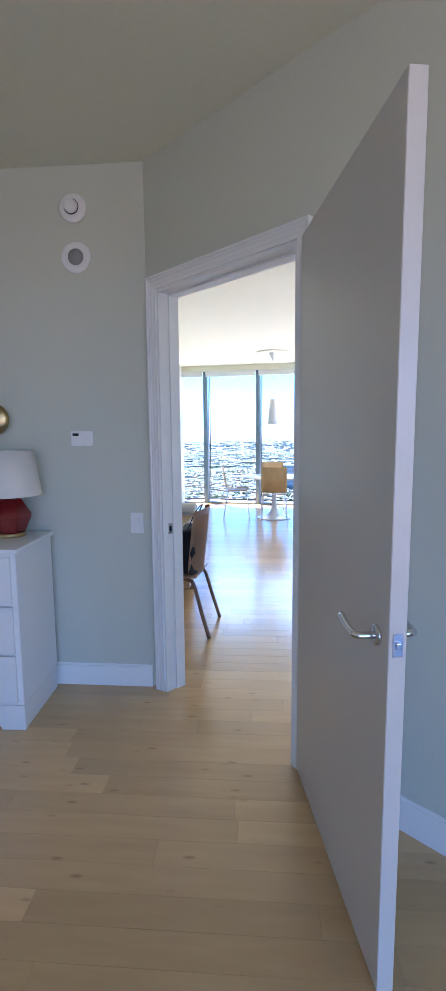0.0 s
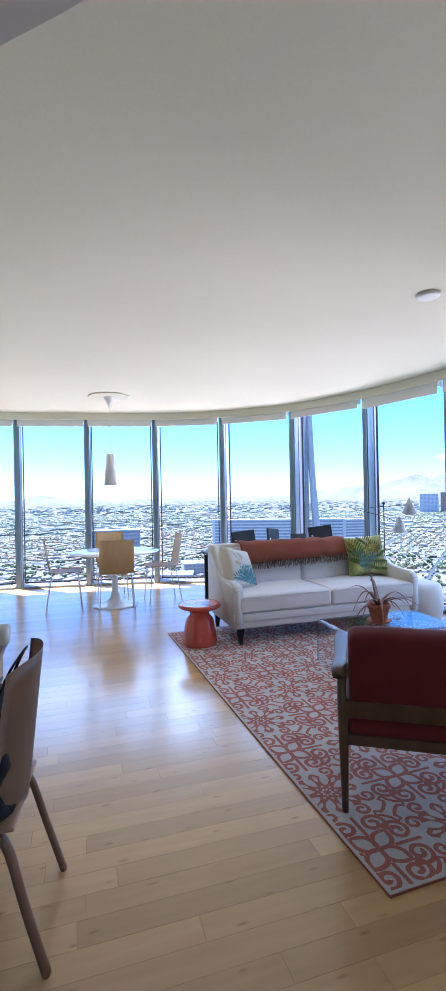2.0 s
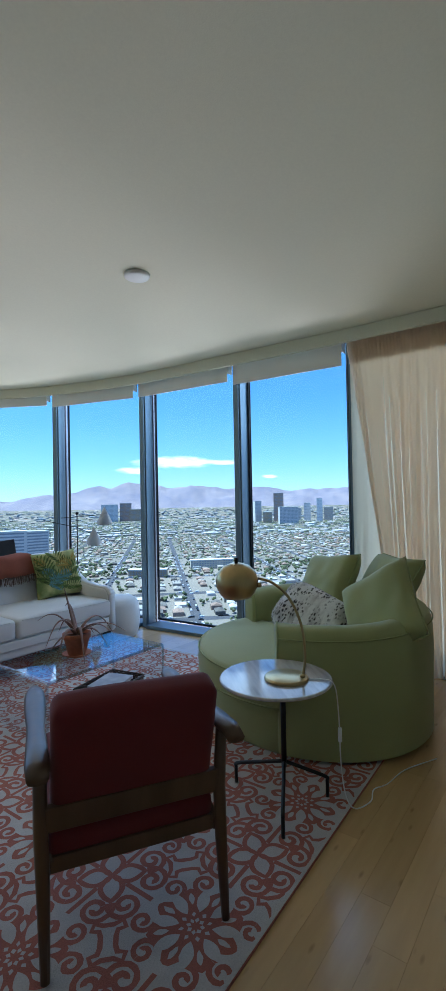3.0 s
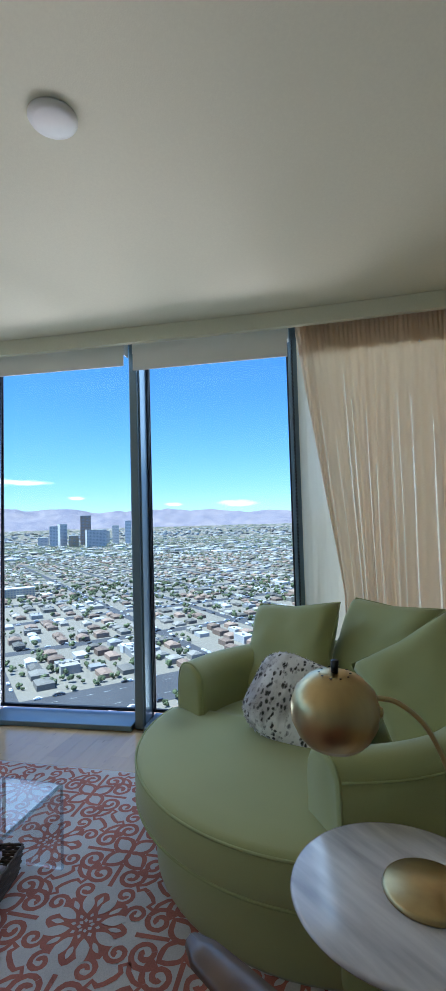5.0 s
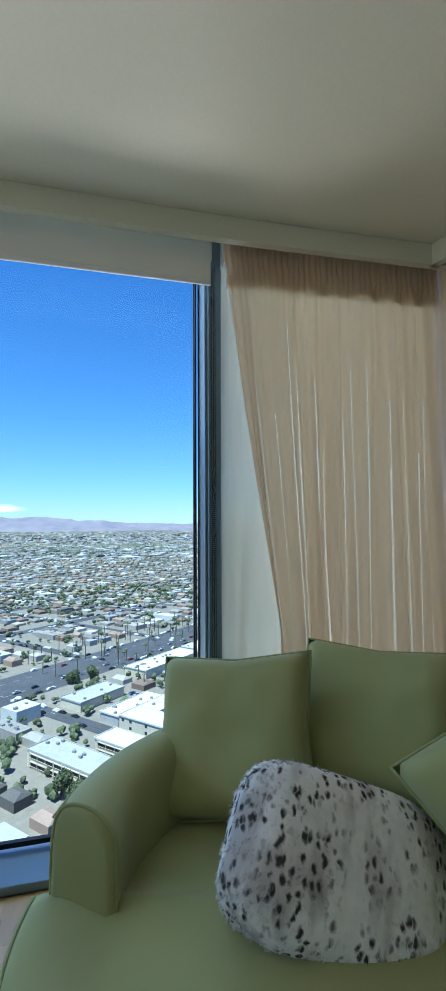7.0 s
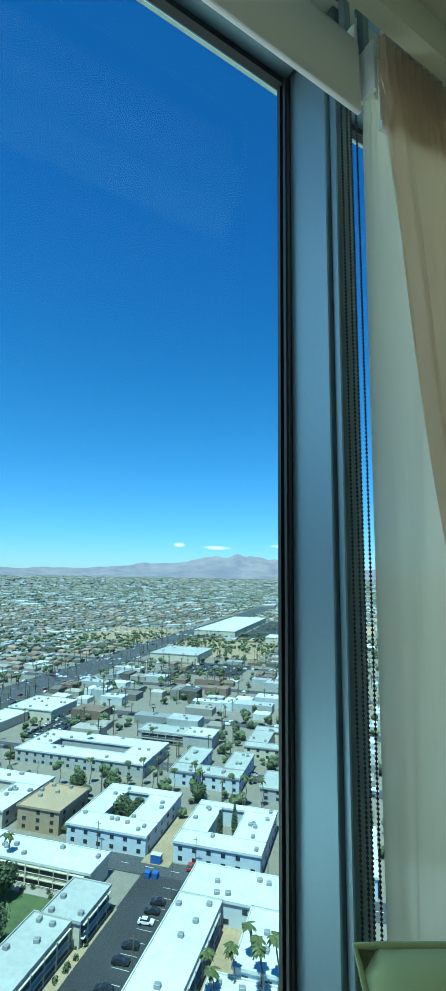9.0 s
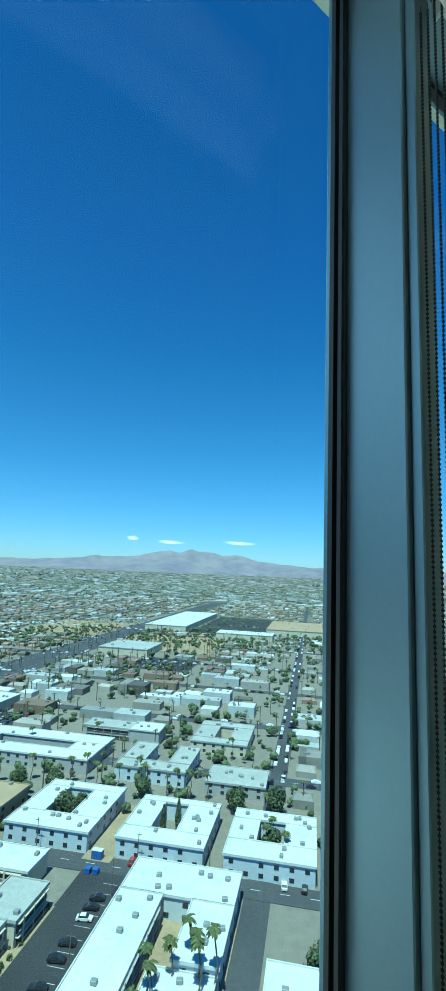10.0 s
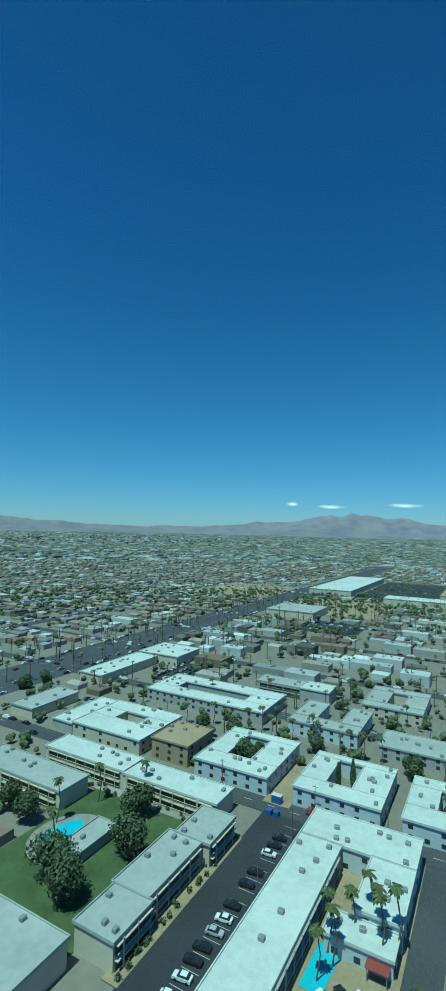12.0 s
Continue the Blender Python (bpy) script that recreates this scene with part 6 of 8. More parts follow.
WALLC = surface("cream_stucco", (0.58, 0.52, 0.40), 0.85, vary=0.08, grain=1.5, large=0.2)
WALLW = surface("white_stucco", (0.60, 0.59, 0.56), 0.85, vary=0.06, grain=1.5, large=0.2)
WALLT = surface("tan_stucco", (0.40, 0.29, 0.18), 0.85, vary=0.1, grain=1.5, large=0.2)
WALLG = surface("grey_stucco", (0.40, 0.39, 0.37), 0.85, vary=0.08, grain=1.5, large=0.2)
WINDARK = surface("dark_window", (0.04, 0.05, 0.06), 0.15, vary=0.2, grain=0.8)
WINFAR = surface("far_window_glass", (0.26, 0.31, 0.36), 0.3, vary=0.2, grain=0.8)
UNIT = surface("roof_unit_metal", (0.30, 0.32, 0.32), 0.6, 0.2, vary=0.2, grain=3)
# near-black colour that stands for the shade inside the open galleries
SHADOWGAP = surface("painted_walkway_shade", (0.09, 0.085, 0.08), 0.9, vary=0.2, grain=2)
POOL = surface("pool_water", (0.06, 0.48, 0.58), 0.08, vary=0.08, grain=0.6)
TRUNK = surface("palm_trunk", (0.17, 0.13, 0.09), 0.9, vary=0.2, grain=4)
FROND = surface("palm_frond", (0.10, 0.125, 0.035), 0.7, vary=0.25, grain=2, island=0.35)
CROWN = surface("tree_leaf", (0.105, 0.14, 0.06), 0.8, vary=0.3, grain=1.2, island=0.45)
HOUSES = surface("mixed_house_stock", (0.26, 0.24, 0.21), 0.85, vary=0.12, grain=0.6, large=0.05, island=0.6)
HOUSEW = surface("pale_house_stock", (0.43, 0.43, 0.42), 0.85, vary=0.10, grain=0.6, large=0.05, island=0.4)
BLOCKROOF = surface("pale_block_stock", (0.50, 0.52, 0.50), 0.85, vary=0.12, grain=0.6, large=0.06, island=0.3)
HOUSER = surface("tiled_house_stock", (0.27, 0.185, 0.14), 0.85, vary=0.1, grain=0.6, large=0.05, island=0.35)
# rock colour with the mauve-blue of distant haze mixed in
MOUNT = surface("hazy_mountain_rock", (0.25, 0.22, 0.235), 1.0, vary=0.12, grain=0.012, large=0.003, second=(0.15, 0.145, 0.19))
AWNING = surface("red_awning", (0.30, 0.055, 0.045), 0.8, vary=0.1)
CARPAINTS = [surface("car_paint_%s" % n, c, 0.3, vary=0.03, coat=0.5) for n, c in (("white", (0.75, 0.75, 0.75)), ("silver", (0.42, 0.43, 0.45)), ("black", (0.02, 0.02, 0.025)), ("blue", (0.05, 0.10, 0.25)), ("red", (0.30, 0.03, 0.025)))]
BINBLUE = surface("blue_dumpster", (0.03, 0.11, 0.33), 0.5, vary=0.1)

# ground: level by the tower, rising gently to the hills
bm = bmesh.new()
radii = [0, 40, 120, 300, 700, 1300, 2000, 2600, 3300, 3900, 4400, 4900]
rise = {2600: 4, 3300: 18, 3900: 38, 4400: 60, 4900: 70}
rings = []
for r in radii:
    if r == 0:
        rings.append([bm.verts.new((0, 0, 0))])
    else:
        rings.append([bm.verts.new((r * math.cos(2 * math.pi * k / 72), r * math.sin(2 * math.pi * k / 72), rise.get(r, 0))) for k in range(72)])
for a, b in zip(rings, rings[1:]):
    for k in range(72):
        q = [a[k % len(a)], b[k], b[(k + 1) % 72], a[(k + 1) % len(a)]]
        q = [v for i, v in enumerate(q) if v not in q[:i]]
        bm.faces.new(q)
ground = solid("ground", bm, CITYGROUND, "wide desert-city plain of lots, roofs and trees", "ground")
ground.matrix_basis = city_m


def patch(name, x0, y0, x1, y1, material, label, lift, category="paving"):
    ob = solid(name, boxed(x1 - x0, y1 - y0, 0.06, tr((x0 + x1) / 2, (y0 + y1) / 2, lift)), material, label, category)
    ob.matrix_basis = city_m
    return ob


def slab_poly(name, pts, material, label, lift, category):
    ob = solid(name, prism(pts, lift, lift + 0.06), material, label, category)
    ob.matrix_basis = city_m
    return ob


ROADS = []


def road(x0, y0, x1, y1, lift=0.05):
    ROADS.append((x0, y0, x1, y1))
    patch("road", x0, y0, x1, y1, ASPHALT, "grey asphalt city street", lift, "road")


for x in (-262, -20, 95, 215, 335, -405, -520, -640, -760, -900):
    w = 24 if x == -262 else (8 if x == -20 else 13)
    road(x - w / 2 - (20 if x == -262 else 0), -900, x + w / 2, 1500, 0.05)
for y in (163.5, 244, 322, 410, 505, 620, 735, 860, 1010, 1180, 30, -60, -170, -290, -420, -560):
    road(-1300, y - 4.5, 900, y + 4.5, 0.13)
patch("car_park", -76, 70, -60, 160, ASPHALT_NEW, "dark asphalt car park between the apartment blocks", 0.20)
patch("car_park", -190, 740, -77, 1000, ASPHALT_NEW, "wide dark car park of a shopping centre", 0.20)
patch("car_park", -200, 258, -180, 300, ASPHALT_NEW, "asphalt car park behind the shops", 0.20)
patch("car_park", -215, 163, -140, 168, ASPHALT, "asphalt strip beside the street", 0.20)
patch("car_park", -178, 460, -120, 520, ASPHALT_NEW, "asphalt car park of a store", 0.20)
patch("dirt_lot", -250, 560, -120, 690, SAND, "bare tan dirt lot", 0.20)
patch("dirt_lot", -420, 640, -300, 800, SAND, "bare tan dirt lot", 0.20)
patch("alley", -79, 165, -69, 204, SAND, "tan gravel alley between two blocks", 0.22)
patch("courtyard", -60, 90, -24, 146, SAND, "tan courtyard paving with a pool", 0.22)
patch("lawn", -135, 84, -90, 143, LAWN, "green lawn of the apartment garden", 0.22, "lawn")
patch("path", -168, 140, -88, 144, CONCRETE, "pale garden path along the long block", 0.30)
patch("gravel_bed", -80, 84, -75.5, 142, SAND, "gravel bed with round shrubs", 0.30)
BUILT = []
win_mesh = mesh_of("window_pane", boxed(1.5, 0.12, 1.3, None), WINDARK)
unit_mesh = mesh_of("roof_unit", boxed(1.5, 1.2, 1.0, None, 0.12, 1), UNIT)
rb = random.Random(77)


def block(x0, y0, x1, y1, h, wall, roof, label, court=None, units=10, windows=True, storeys=2, gallery=(), base=None):
    """A flat-roofed building with its parapet, window rows and roof units; court is a hole in its plan."""
    BUILT.append((x0, y0, x1, y1))
    cx, cy = (x0 + x1) / 2, (y0 + y1) / 2
    th = thing("apartment_building", city_m @ tr(cx, cy, 0), label, "building")
    rects = [(x0, y0, x1, y1)]
    if court:
        a, b, c, d = court
        rects = [(x0, y0, x1, b), (x0, d, x1, y1), (x0, b, a, d), (c, b, x1, d)]
        rects = [r for r in rects if r[2] - r[0] > 0.5 and r[3] - r[1] > 0.5]
    bw, br, bg = bmesh.new(), bmesh.new(), bmesh.new()
    for a, b, c, d in rects:
        box(bw, c - a, d - b, h, tr((a + c) / 2 - cx, (b + d) / 2 - cy, 0))
        box(br, c - a + 0.9, d - b + 0.9, 0.35, tr((a + c) / 2 - cx, (b + d) / 2 - cy, h + 0.004 * rects.index((a, b, c, d))))
    edge = bmesh.new()
    for a, b, c, d in rects:
        for ex, ey, ew, ed in (((a + c) / 2, b - 0.3, c - a + 0.9, 0.28), ((a + c) / 2, d + 0.3, c - a + 0.9, 0.28), (a - 0.3, (b + d) / 2, 0.28, d - b + 0.34), (c + 0.3, (b + d) / 2, 0.28, d - b + 0.34)):
            if not any(r[0] < ex < r[2] and r[1] < ey < r[3] for r in rects):
                box(edge, ew, ed, 0.42, tr(ex - cx, ey - cy, h + 0.34))
    part("parapet", edge, roof, th)
    part("wall", bw, wall, th)
    part("roof", br, roof, th)
    # dark slabs on the wall faces paint the shade of the open walkways
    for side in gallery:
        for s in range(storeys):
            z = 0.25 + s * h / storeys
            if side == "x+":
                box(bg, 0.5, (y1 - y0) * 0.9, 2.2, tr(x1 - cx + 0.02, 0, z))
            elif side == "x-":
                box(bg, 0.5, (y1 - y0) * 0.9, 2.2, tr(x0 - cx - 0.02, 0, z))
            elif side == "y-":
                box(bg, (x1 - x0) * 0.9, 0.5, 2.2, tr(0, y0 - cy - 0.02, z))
    rails = bmesh.new()
    for side in gallery:
        for k in range(storeys):
            z = 0.25 + k * h / storeys
            if side == "y-":
                for zz, hh in ((z + 2.25, 0.28), (z + 0.75, 0.12)):
                    box(rails, (x1 - x0) * 0.92, 0.16, hh, tr(0, y0 - cy - 0.95, zz))
                box(rails, (x1 - x0) * 0.92, 1.0, 0.16, tr(0, y0 - cy - 0.5, z + 2.3))
                for q in range(int((x1 - x0) / 5)):
                    box(rails, 0.5 if q % 3 == 0 else 0.2, 0.18, h / storeys, tr((q + 0.5) * 5 - (x1 - x0) / 2, y0 - cy - 0.94, z))
            else:
                sx = x1 - cx + 0.95 if side == "x+" else x0 - cx - 0.95
                for zz, hh in ((z + 2.25, 0.28), (z + 0.75, 0.12)):
                    box(rails, 0.16, (y1 - y0) * 0.92, hh, tr(sx, 0, zz))
                box(rails, 1.0, (y1 - y0) * 0.92, 0.16, tr(sx - math.copysign(0.45, sx), 0, z + 2.3))
                for q in range(int((y1 - y0) / 5)):
                    box(rails, 0.18, 0.5 if q % 3 == 0 else 0.2, h / storeys, tr(sx, (q + 0.5) * 5 - (y1 - y0) / 2, z))
    if gallery:
        part("railing", rails, wall, th, "painted gallery edge with railings and posts")
    else:
        rails.free()
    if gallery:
        part("gallery", bg, SHADOWGAP, th, "dark slab painted as the shade in an open walkway")
    else:
        bg.free()
    if windows:
        for s in range(storeys):
            z = 0.9 + s * h / storeys
            n = max(2, int((x1 - x0) / 4.6))
            for k in range(n):
                if "y-" not in gallery and rb.random() < 0.9:
                    w = new("window_pane", win_mesh)
                    w.parent = th
                    w.matrix_basis = tr(x0 - cx + (k + 0.5) * (x1 - x0) / n, y0 - cy - 0.02, z)
            n = max(2, int((y1 - y0) / 5.2))
            for k in range(n):
                for sx, key in ((x0 - cx - 0.02, "x-"), (x1 - cx + 0.02, "x+")):
                    if key not in gallery and rb.random() < 0.8:
                        w = new("window_pane", win_mesh)
                        w.parent = th
                        w.matrix_basis = tr(sx, y0 - cy + (k + 0.5) * (y1 - y0) / n, z) @ rz(90)
    for k in range(units):
        a, b, c, d = rects[rb.randrange(len(rects))]
        w = new("roof_unit", unit_mesh)
        w.parent = th
        w.matrix_basis = tr(rb.uniform(a + 1, c - 1) - cx if c - a > 3 else (a + c) / 2 - cx, rb.uniform(b + 1, d - 1) - cy if d - b > 3 else (b + d) / 2 - cy, h + 0.34) @ rz(rb.choice((0, 0, 90, 12)))
    return th


block(-57, 52, -45, 144, 6.2, WALLG, ROOFW, "long white-roofed wing of a courtyard apartment house", None, 9, False, gallery=("x+",))
block(-57, 144.5, -25, 159, 6.2, WALLB, ROOFW, "white-roofed cross wing of a courtyard apartment house", None, 7, True)
block(-36, 123, -25, 144, 6.2, WALLB, ROOFW, "short white-roofed wing of a courtyard apartment house", None, 3, True)
block(-41, 115, -25.5, 122.5, 4.2, WALLB, ROOFW, "low white-roofed office wing with a red awning", None, 2, True, 1)
block(-110, 168.5, -79, 203, 6.0, WALLB, ROOFW, "white-roofed pale blue block round a green courtyard", (-101, 178, -90, 199), 11)
block(-69, 169, -39, 200, 6.0, WALLB, ROOFW, "white-roofed pale blue block with cypresses in its court", (-60, 177, -50, 197), 12)
block(-32, 168.5, -3, 199, 6.0, WALLB, ROOFW, "white-roofed pale blue block with palms in its court", (-23, 178, -13, 193), 11)
block(5, 150, 17, 178, 6.0, WALLB, ROOFW, "narrow white-roofed block beside a car park", None, 5)
block(-14, 88, 2, 128, 6.0, WALLG, ROOFW, "white-roofed block with a small recess", None, 7)
block(8, 84, 24, 122, 6.0, WALLG, ROOFW, "white-roofed block beside a dirt alley", None, 6)
block(-167, 145, -126, 156.5, 6.2, WALLC, ROOFW, "long white-roofed garden apartment block", None, 6, False, gallery=("y-",))
block(-125.4, 144, -86, 155.5, 6.2, WALLC, ROOFW, "long white-roofed garden apartment block", None, 6, False, gallery=("y-",))
block(-182, 123, -135, 136, 6.2, WALLC, ROOFG, "grey-roofed garden apartment block beside the pool", None, 6, False, gallery=("y-",))
block(-90, 86, -78.5, 99.6, 6.4, WALLC, ROOFG, "grey-roofed stepped apartment block by the car park", None, 3, False, gallery=("x+",))
block(-91, 100, -80, 124.6, 6.4, WALLC, ROOFG, "grey-roofed stepped apartment block by the car park", None, 4, False, gallery=("x+",))
block(-89, 125, -77.5, 140.5, 6.4, WALLC, ROOFG, "grey-roofed stepped apartment block by the car park", None, 3, False, gallery=("x+",))
block(-116, 58, -88, 82, 6.4, WALLC, ROOFG, "grey-roofed garden apartment block", None, 5, False)
block(-117.5, 106, -110, 123, 3.0, WALLG, ROOFG, "low grey-roofed pool house", None, 1, False, 1)
block(-177, 169, -138, 201, 6.0, WALLC, ROOFW, "cream apartment block round a small court", (-164, 182, -150, 192), 12)
block(-133, 171, -115, 191, 8.0, WALLT, WALLT, "tan stucco apartment block", None, 5, True, 3)
block(-178, 226, -107, 257, 6.0, WALLG, ROOFW, "white-roofed motel block round a long court", (-165, 236, -122, 247), 12)
block(-191, 170, -178.5, 203, 4.5, WALLG, ROOFW, "low white-roofed commercial building", None, 6, False, 1)
block(-224, 172, -208, 203, 4.5, WALLC, ROOFG, "low tan-roofed commercial building", None, 4, False, 1)
block(-235, 231, -217, 287, 5.0, WALLC, ROOFW, "strip of shops with a white roof", None, 10, False, 1)
block(-233, 288, -200, 317, 6.5, WALLC, ROOFW, "white-roofed shop building on the corner", None, 9, True, 1)
block(-132, 273, -88, 286, 6.0, WALLG, ROOFG, "grey-roofed motel with open galleries", None, 8, False, gallery=("y-",))
block(-104, 272, -87, 285.5, 6.5, WALLG, ROOFW, "white-roofed end of a motel", None, 2, False)
block(-93, 225, -60, 234, 6.0, WALLB, ROOFG, "blue and grey motel round a car court", None, 6)
block(-93, 234.5, -82, 256, 6.0, WALLB, ROOFG, "blue and grey motel wing", None, 4)
block(-70, 234.5, -60, 256, 6.0, WALLB, ROOFG, "blue and grey motel wing", None, 4)
block(-68, 268, -38, 303, 5.5, WALLC, ROOFG, "tan block round a paved court", (-57, 275, -48, 296), 7)
block(-50, 222, -24, 240, 5.0, WALLG, ROOFG, "grey block with flat roofs", None, 6)
block(-236, 520, -180, 575, 7.0, WALLC, ROOFG, "large store with a blue-grey roof", None, 6, False, 1)
block(-140, 700, -60, 735, 7.0, WALLC, ROOFW, "row of stores of a shopping centre", None, 12, False, 1)
block(-260, 740, -195, 990, 8.0, WALLC, ROOFW, "long stores of a shopping centre", None, 14, False, 1)
block(-75, 770, 10, 900, 8.0, WALLC, WALLT, "wide low store of a shopping centre", None, 14, False, 1)

pool_pts = [(-125 + 5.2 * math.cos(a) * (1 + 0.25 * math.cos(a + 0.7)), 115 + 7.2 * math.sin(a) * (1 - 0.12 * math.cos(2 * a))) for a in [2 * math.pi * k / 28 for k in range(28)]]
deck_pts = [(-121.5 + 12 * math.cos(a), 114.5 + 13 * math.sin(a)) for a in [2 * math.pi * k / 36 for k in range(36)]]
slab_poly("pool_deck", deck_pts, CONCRETE, "tan oval deck round a garden pool", 0.30, "paving")
slab_poly("swimming_pool", pool_pts, POOL, "turquoise kidney-shaped swimming pool", 0.38, "pool")
slab_poly("swimming_pool", [(-43, 104), (-38, 104), (-37, 117), (-42.5, 117)], POOL, "turquoise rectangular courtyard pool", 0.32, "pool")
slab_poly("awning", [(-31, 112), (-26, 112), (-26, 115), (-31, 115)], AWNING, "dark red entrance awning", 3.2, "awning")
for dx in (-30.6, -26.4):
    ob = solid("awning_post", boxed(0.2, 0.2, 3.2, tr(dx, 112.4)), UNIT, "steel post of the awning", "post")
    ob.matrix_basis = city_m
for k, (x, y) in enumerate(((-74, 166.5), (-73.5, 158.5), (-71, 158.8))):
    d = thing("dumpster", city_m @ tr(x, y, 0.25), "blue steel rubbish container", "dumpster", "rubbish containers")
    part("bin", boxed(3.6 if k == 0 else 1.8, 2.0, 1.5 if k else 2.6, None, 0.08, 1), BINBLUE, d)
    part("lid", boxed(3.7 if k == 0 else 1.85, 2.1, 0.12, tr(0, 0, 1.5 if k else 2.6)), ROOFW if k == 0 else BINBLUE, d)


# ---- cars ----
def car_body():
    bm = bmesh.new()
    side = [(-2.2, 0.35), (2.2, 0.35), (2.25, 0.7), (2.1, 0.86), (1.1, 0.98), (-1.9, 1.0), (-2.2, 0.9)]
    prism(side, -0.88, 0.88, bm)
    bmesh.ops.transform(bm, matrix=rx(90), verts=bm.verts)
    return bm


def car_cabin():
    bm = prism([(-1.75, 0.98), (1.15, 0.96), (0.45, 1.45), (-1.25, 1.48)], -0.76, 0.76)
    bmesh.ops.transform(bm, matrix=rx(90), verts=bm.verts)
    return bm


body_meshes = [mesh_of("body", car_body(), p) for p in CARPAINTS]
cabin_mesh = mesh_of("cabin", car_cabin(), WINDARK)
roof_meshes = [mesh_of("car_roof", boxed(1.55, 1.40, 0.06, tr(-0.42, 0, 1.455)), p) for p in CARPAINTS]
wheel_mesh = mesh_of("wheel", lathe([(0, -0.11), (0.32, -0.11), (0.32, 0.11), (0, 0.11)], 12, rx(90)), BLACK)
CARNAMES = ("white", "silver", "black", "blue", "red")


def car(x, y, turn, c):
    th = thing("car", city_m @ tr(x, y, 0.27) @ rz(turn), "%s car parked in the street below" % CARNAMES[c], "car", "parked cars")
    for nm, me in (("body", body_meshes[c]), ("cabin", cabin_mesh), ("roof_panel", roof_meshes[c])):
        o = new(nm, me)
        o.parent = th
    for sx in (-1.35, 1.35):
        for sy in (-0.82, 0.82):
            o = new("wheel", wheel_mesh)
            o.parent = th
            o.matrix_basis = tr(sx, sy, 0.32)


rc = random.Random(8)
for k in range(14):
    if rc.random() < 0.8:
        car(-65 + rc.uniform(-0.3, 0.3), 88 + k * 4.6 + rc.uniform(-0.5, 0.5), rc.choice((8, 188)), rc.choice((0, 0, 1, 2, 2)))
for k in range(11):
    if rc.random() < 0.75:
        car(-62 + k * 6.2, 166.8, 90 + rc.uniform(-4, 4), rc.choice((0, 0, 1, 2, 4)))
for x, y, t, c in ((-30, 107, 150, 0), (-34, 106, 140, 2), (-37, 103.5, 155, 0), (-95, 161, 2, 2), (-140, 164.5, 180, 0), (-7, 134, 80, 0), (-120, 246, 0, 0), (-95, 242, 180, 1)):
    car(x, y, t, c)
for k in range(18):
    car(-198 + (k % 3) * 7, 262 + (k // 3) * 6 + rc.uniform(-1, 1), 90 + rc.uniform(-5, 5), rc.choice((0, 1, 2, 3)))
for k in range(16):
    car(-205 + k * 3.9, 207 + rc.uniform(-0.5, 0.5), 90, rc.choice((0, 1, 2, 3, 4)))
for k in range(26):
    car(rc.choice((-290, -284, -262, -256)) + rc.uniform(-1, 1), 170 + k * 17 + rc.uniform(-5, 5), 90, rc.choice((0, 0, 1, 2, 4)))
for k in range(24):
    car(-172 + (k % 8) * 6.5, 470 + (k // 8) * 14, 90, rc.choice((0, 1, 2, 3)))


# ---- trees ----
def leafy(bm, cx, cy, cz, rad, n, r, size):
    """A crown of many small leaf clumps with an uneven outline."""
    lobes = [Vector((r.uniform(-0.6, 0.6), r.uniform(-0.6, 0.6), r.uniform(-0.3, 0.6))) for _ in range(6)]
    for _ in range(n):
        c = lobes[r.randrange(6)]
        d = Vector((r.gauss(0, 1), r.gauss(0, 1), r.gauss(0, 1))).normalized()
        p = Vector((cx, cy, cz)) + (c * 0.75 + d * r.uniform(0.35, 0.62)) * rad
        a = Vector((r.gauss(0, 1), r.gauss(0, 1), r.gauss(0, 1))).normalized()
        b = a.cross(d).normalized() * size * r.uniform(0.6, 1.3)
        a = a * size * r.uniform(0.6, 1.3)
        vs = [bm.verts.new(p + q) for q in (a, b, -a * 0.7, -b * 0.8)]
        bm.faces.new(vs)


def tree(x, y, h, rad, seed):
    r = random.Random(seed)
    th = thing("tree", city_m @ tr(x, y, 0.2), "broad dark green shade tree in a garden", "tree")
    bt = tube([(0, 0, 0), (0.1, 0, h * 0.3), (0.2, 0.2, h * 0.6)], [0.35, 0.26, 0.14], 7)
    for k in range(5):
        a = 1.256 * k + r.uniform(-.4, .4)
        tube([(0.1, 0, h * 0.3), (math.cos(a) * rad * 0.5, math.sin(a) * rad * 0.5, h * 0.65)], [0.16, 0.05], 5, bt)
    part("trunk", bt, TRUNK, th)
    bc_ = bmesh.new()
    leafy(bc_, 0, 0, h * 0.62, rad, 2200, r, 0.46)
    part("crown", bc_, CROWN, th)


for k, (x, y, h, rad) in enumerate(((-104, 96, 10, 5.2), (-112, 99, 10, 5.0), (-111, 134, 10, 4.8), (-100, 117, 10, 4.9), (-96, 188, 7, 3.6), (-93, 192, 6, 3.2), (-18, 185, 6, 2.6),
                                    (0, 133, 8, 4.2), (-18, 106, 7, 3.2), (26, 100, 8, 4), (-35, 210, 7, 3.4), (-20, 212, 8, 4), (-130, 208, 6, 3), (-115, 210, 6, 3.2), (4, 206, 7, 3.6), (-75, 212, 6, 3), (-140, 114, 8, 3.6), (-152, 116, 7, 3.2), (-250, 200, 6, 3.5), (-246, 212, 6, 3.4))):
    tree(x, y, h * 1.1, rad * 1.35, 40 + k)
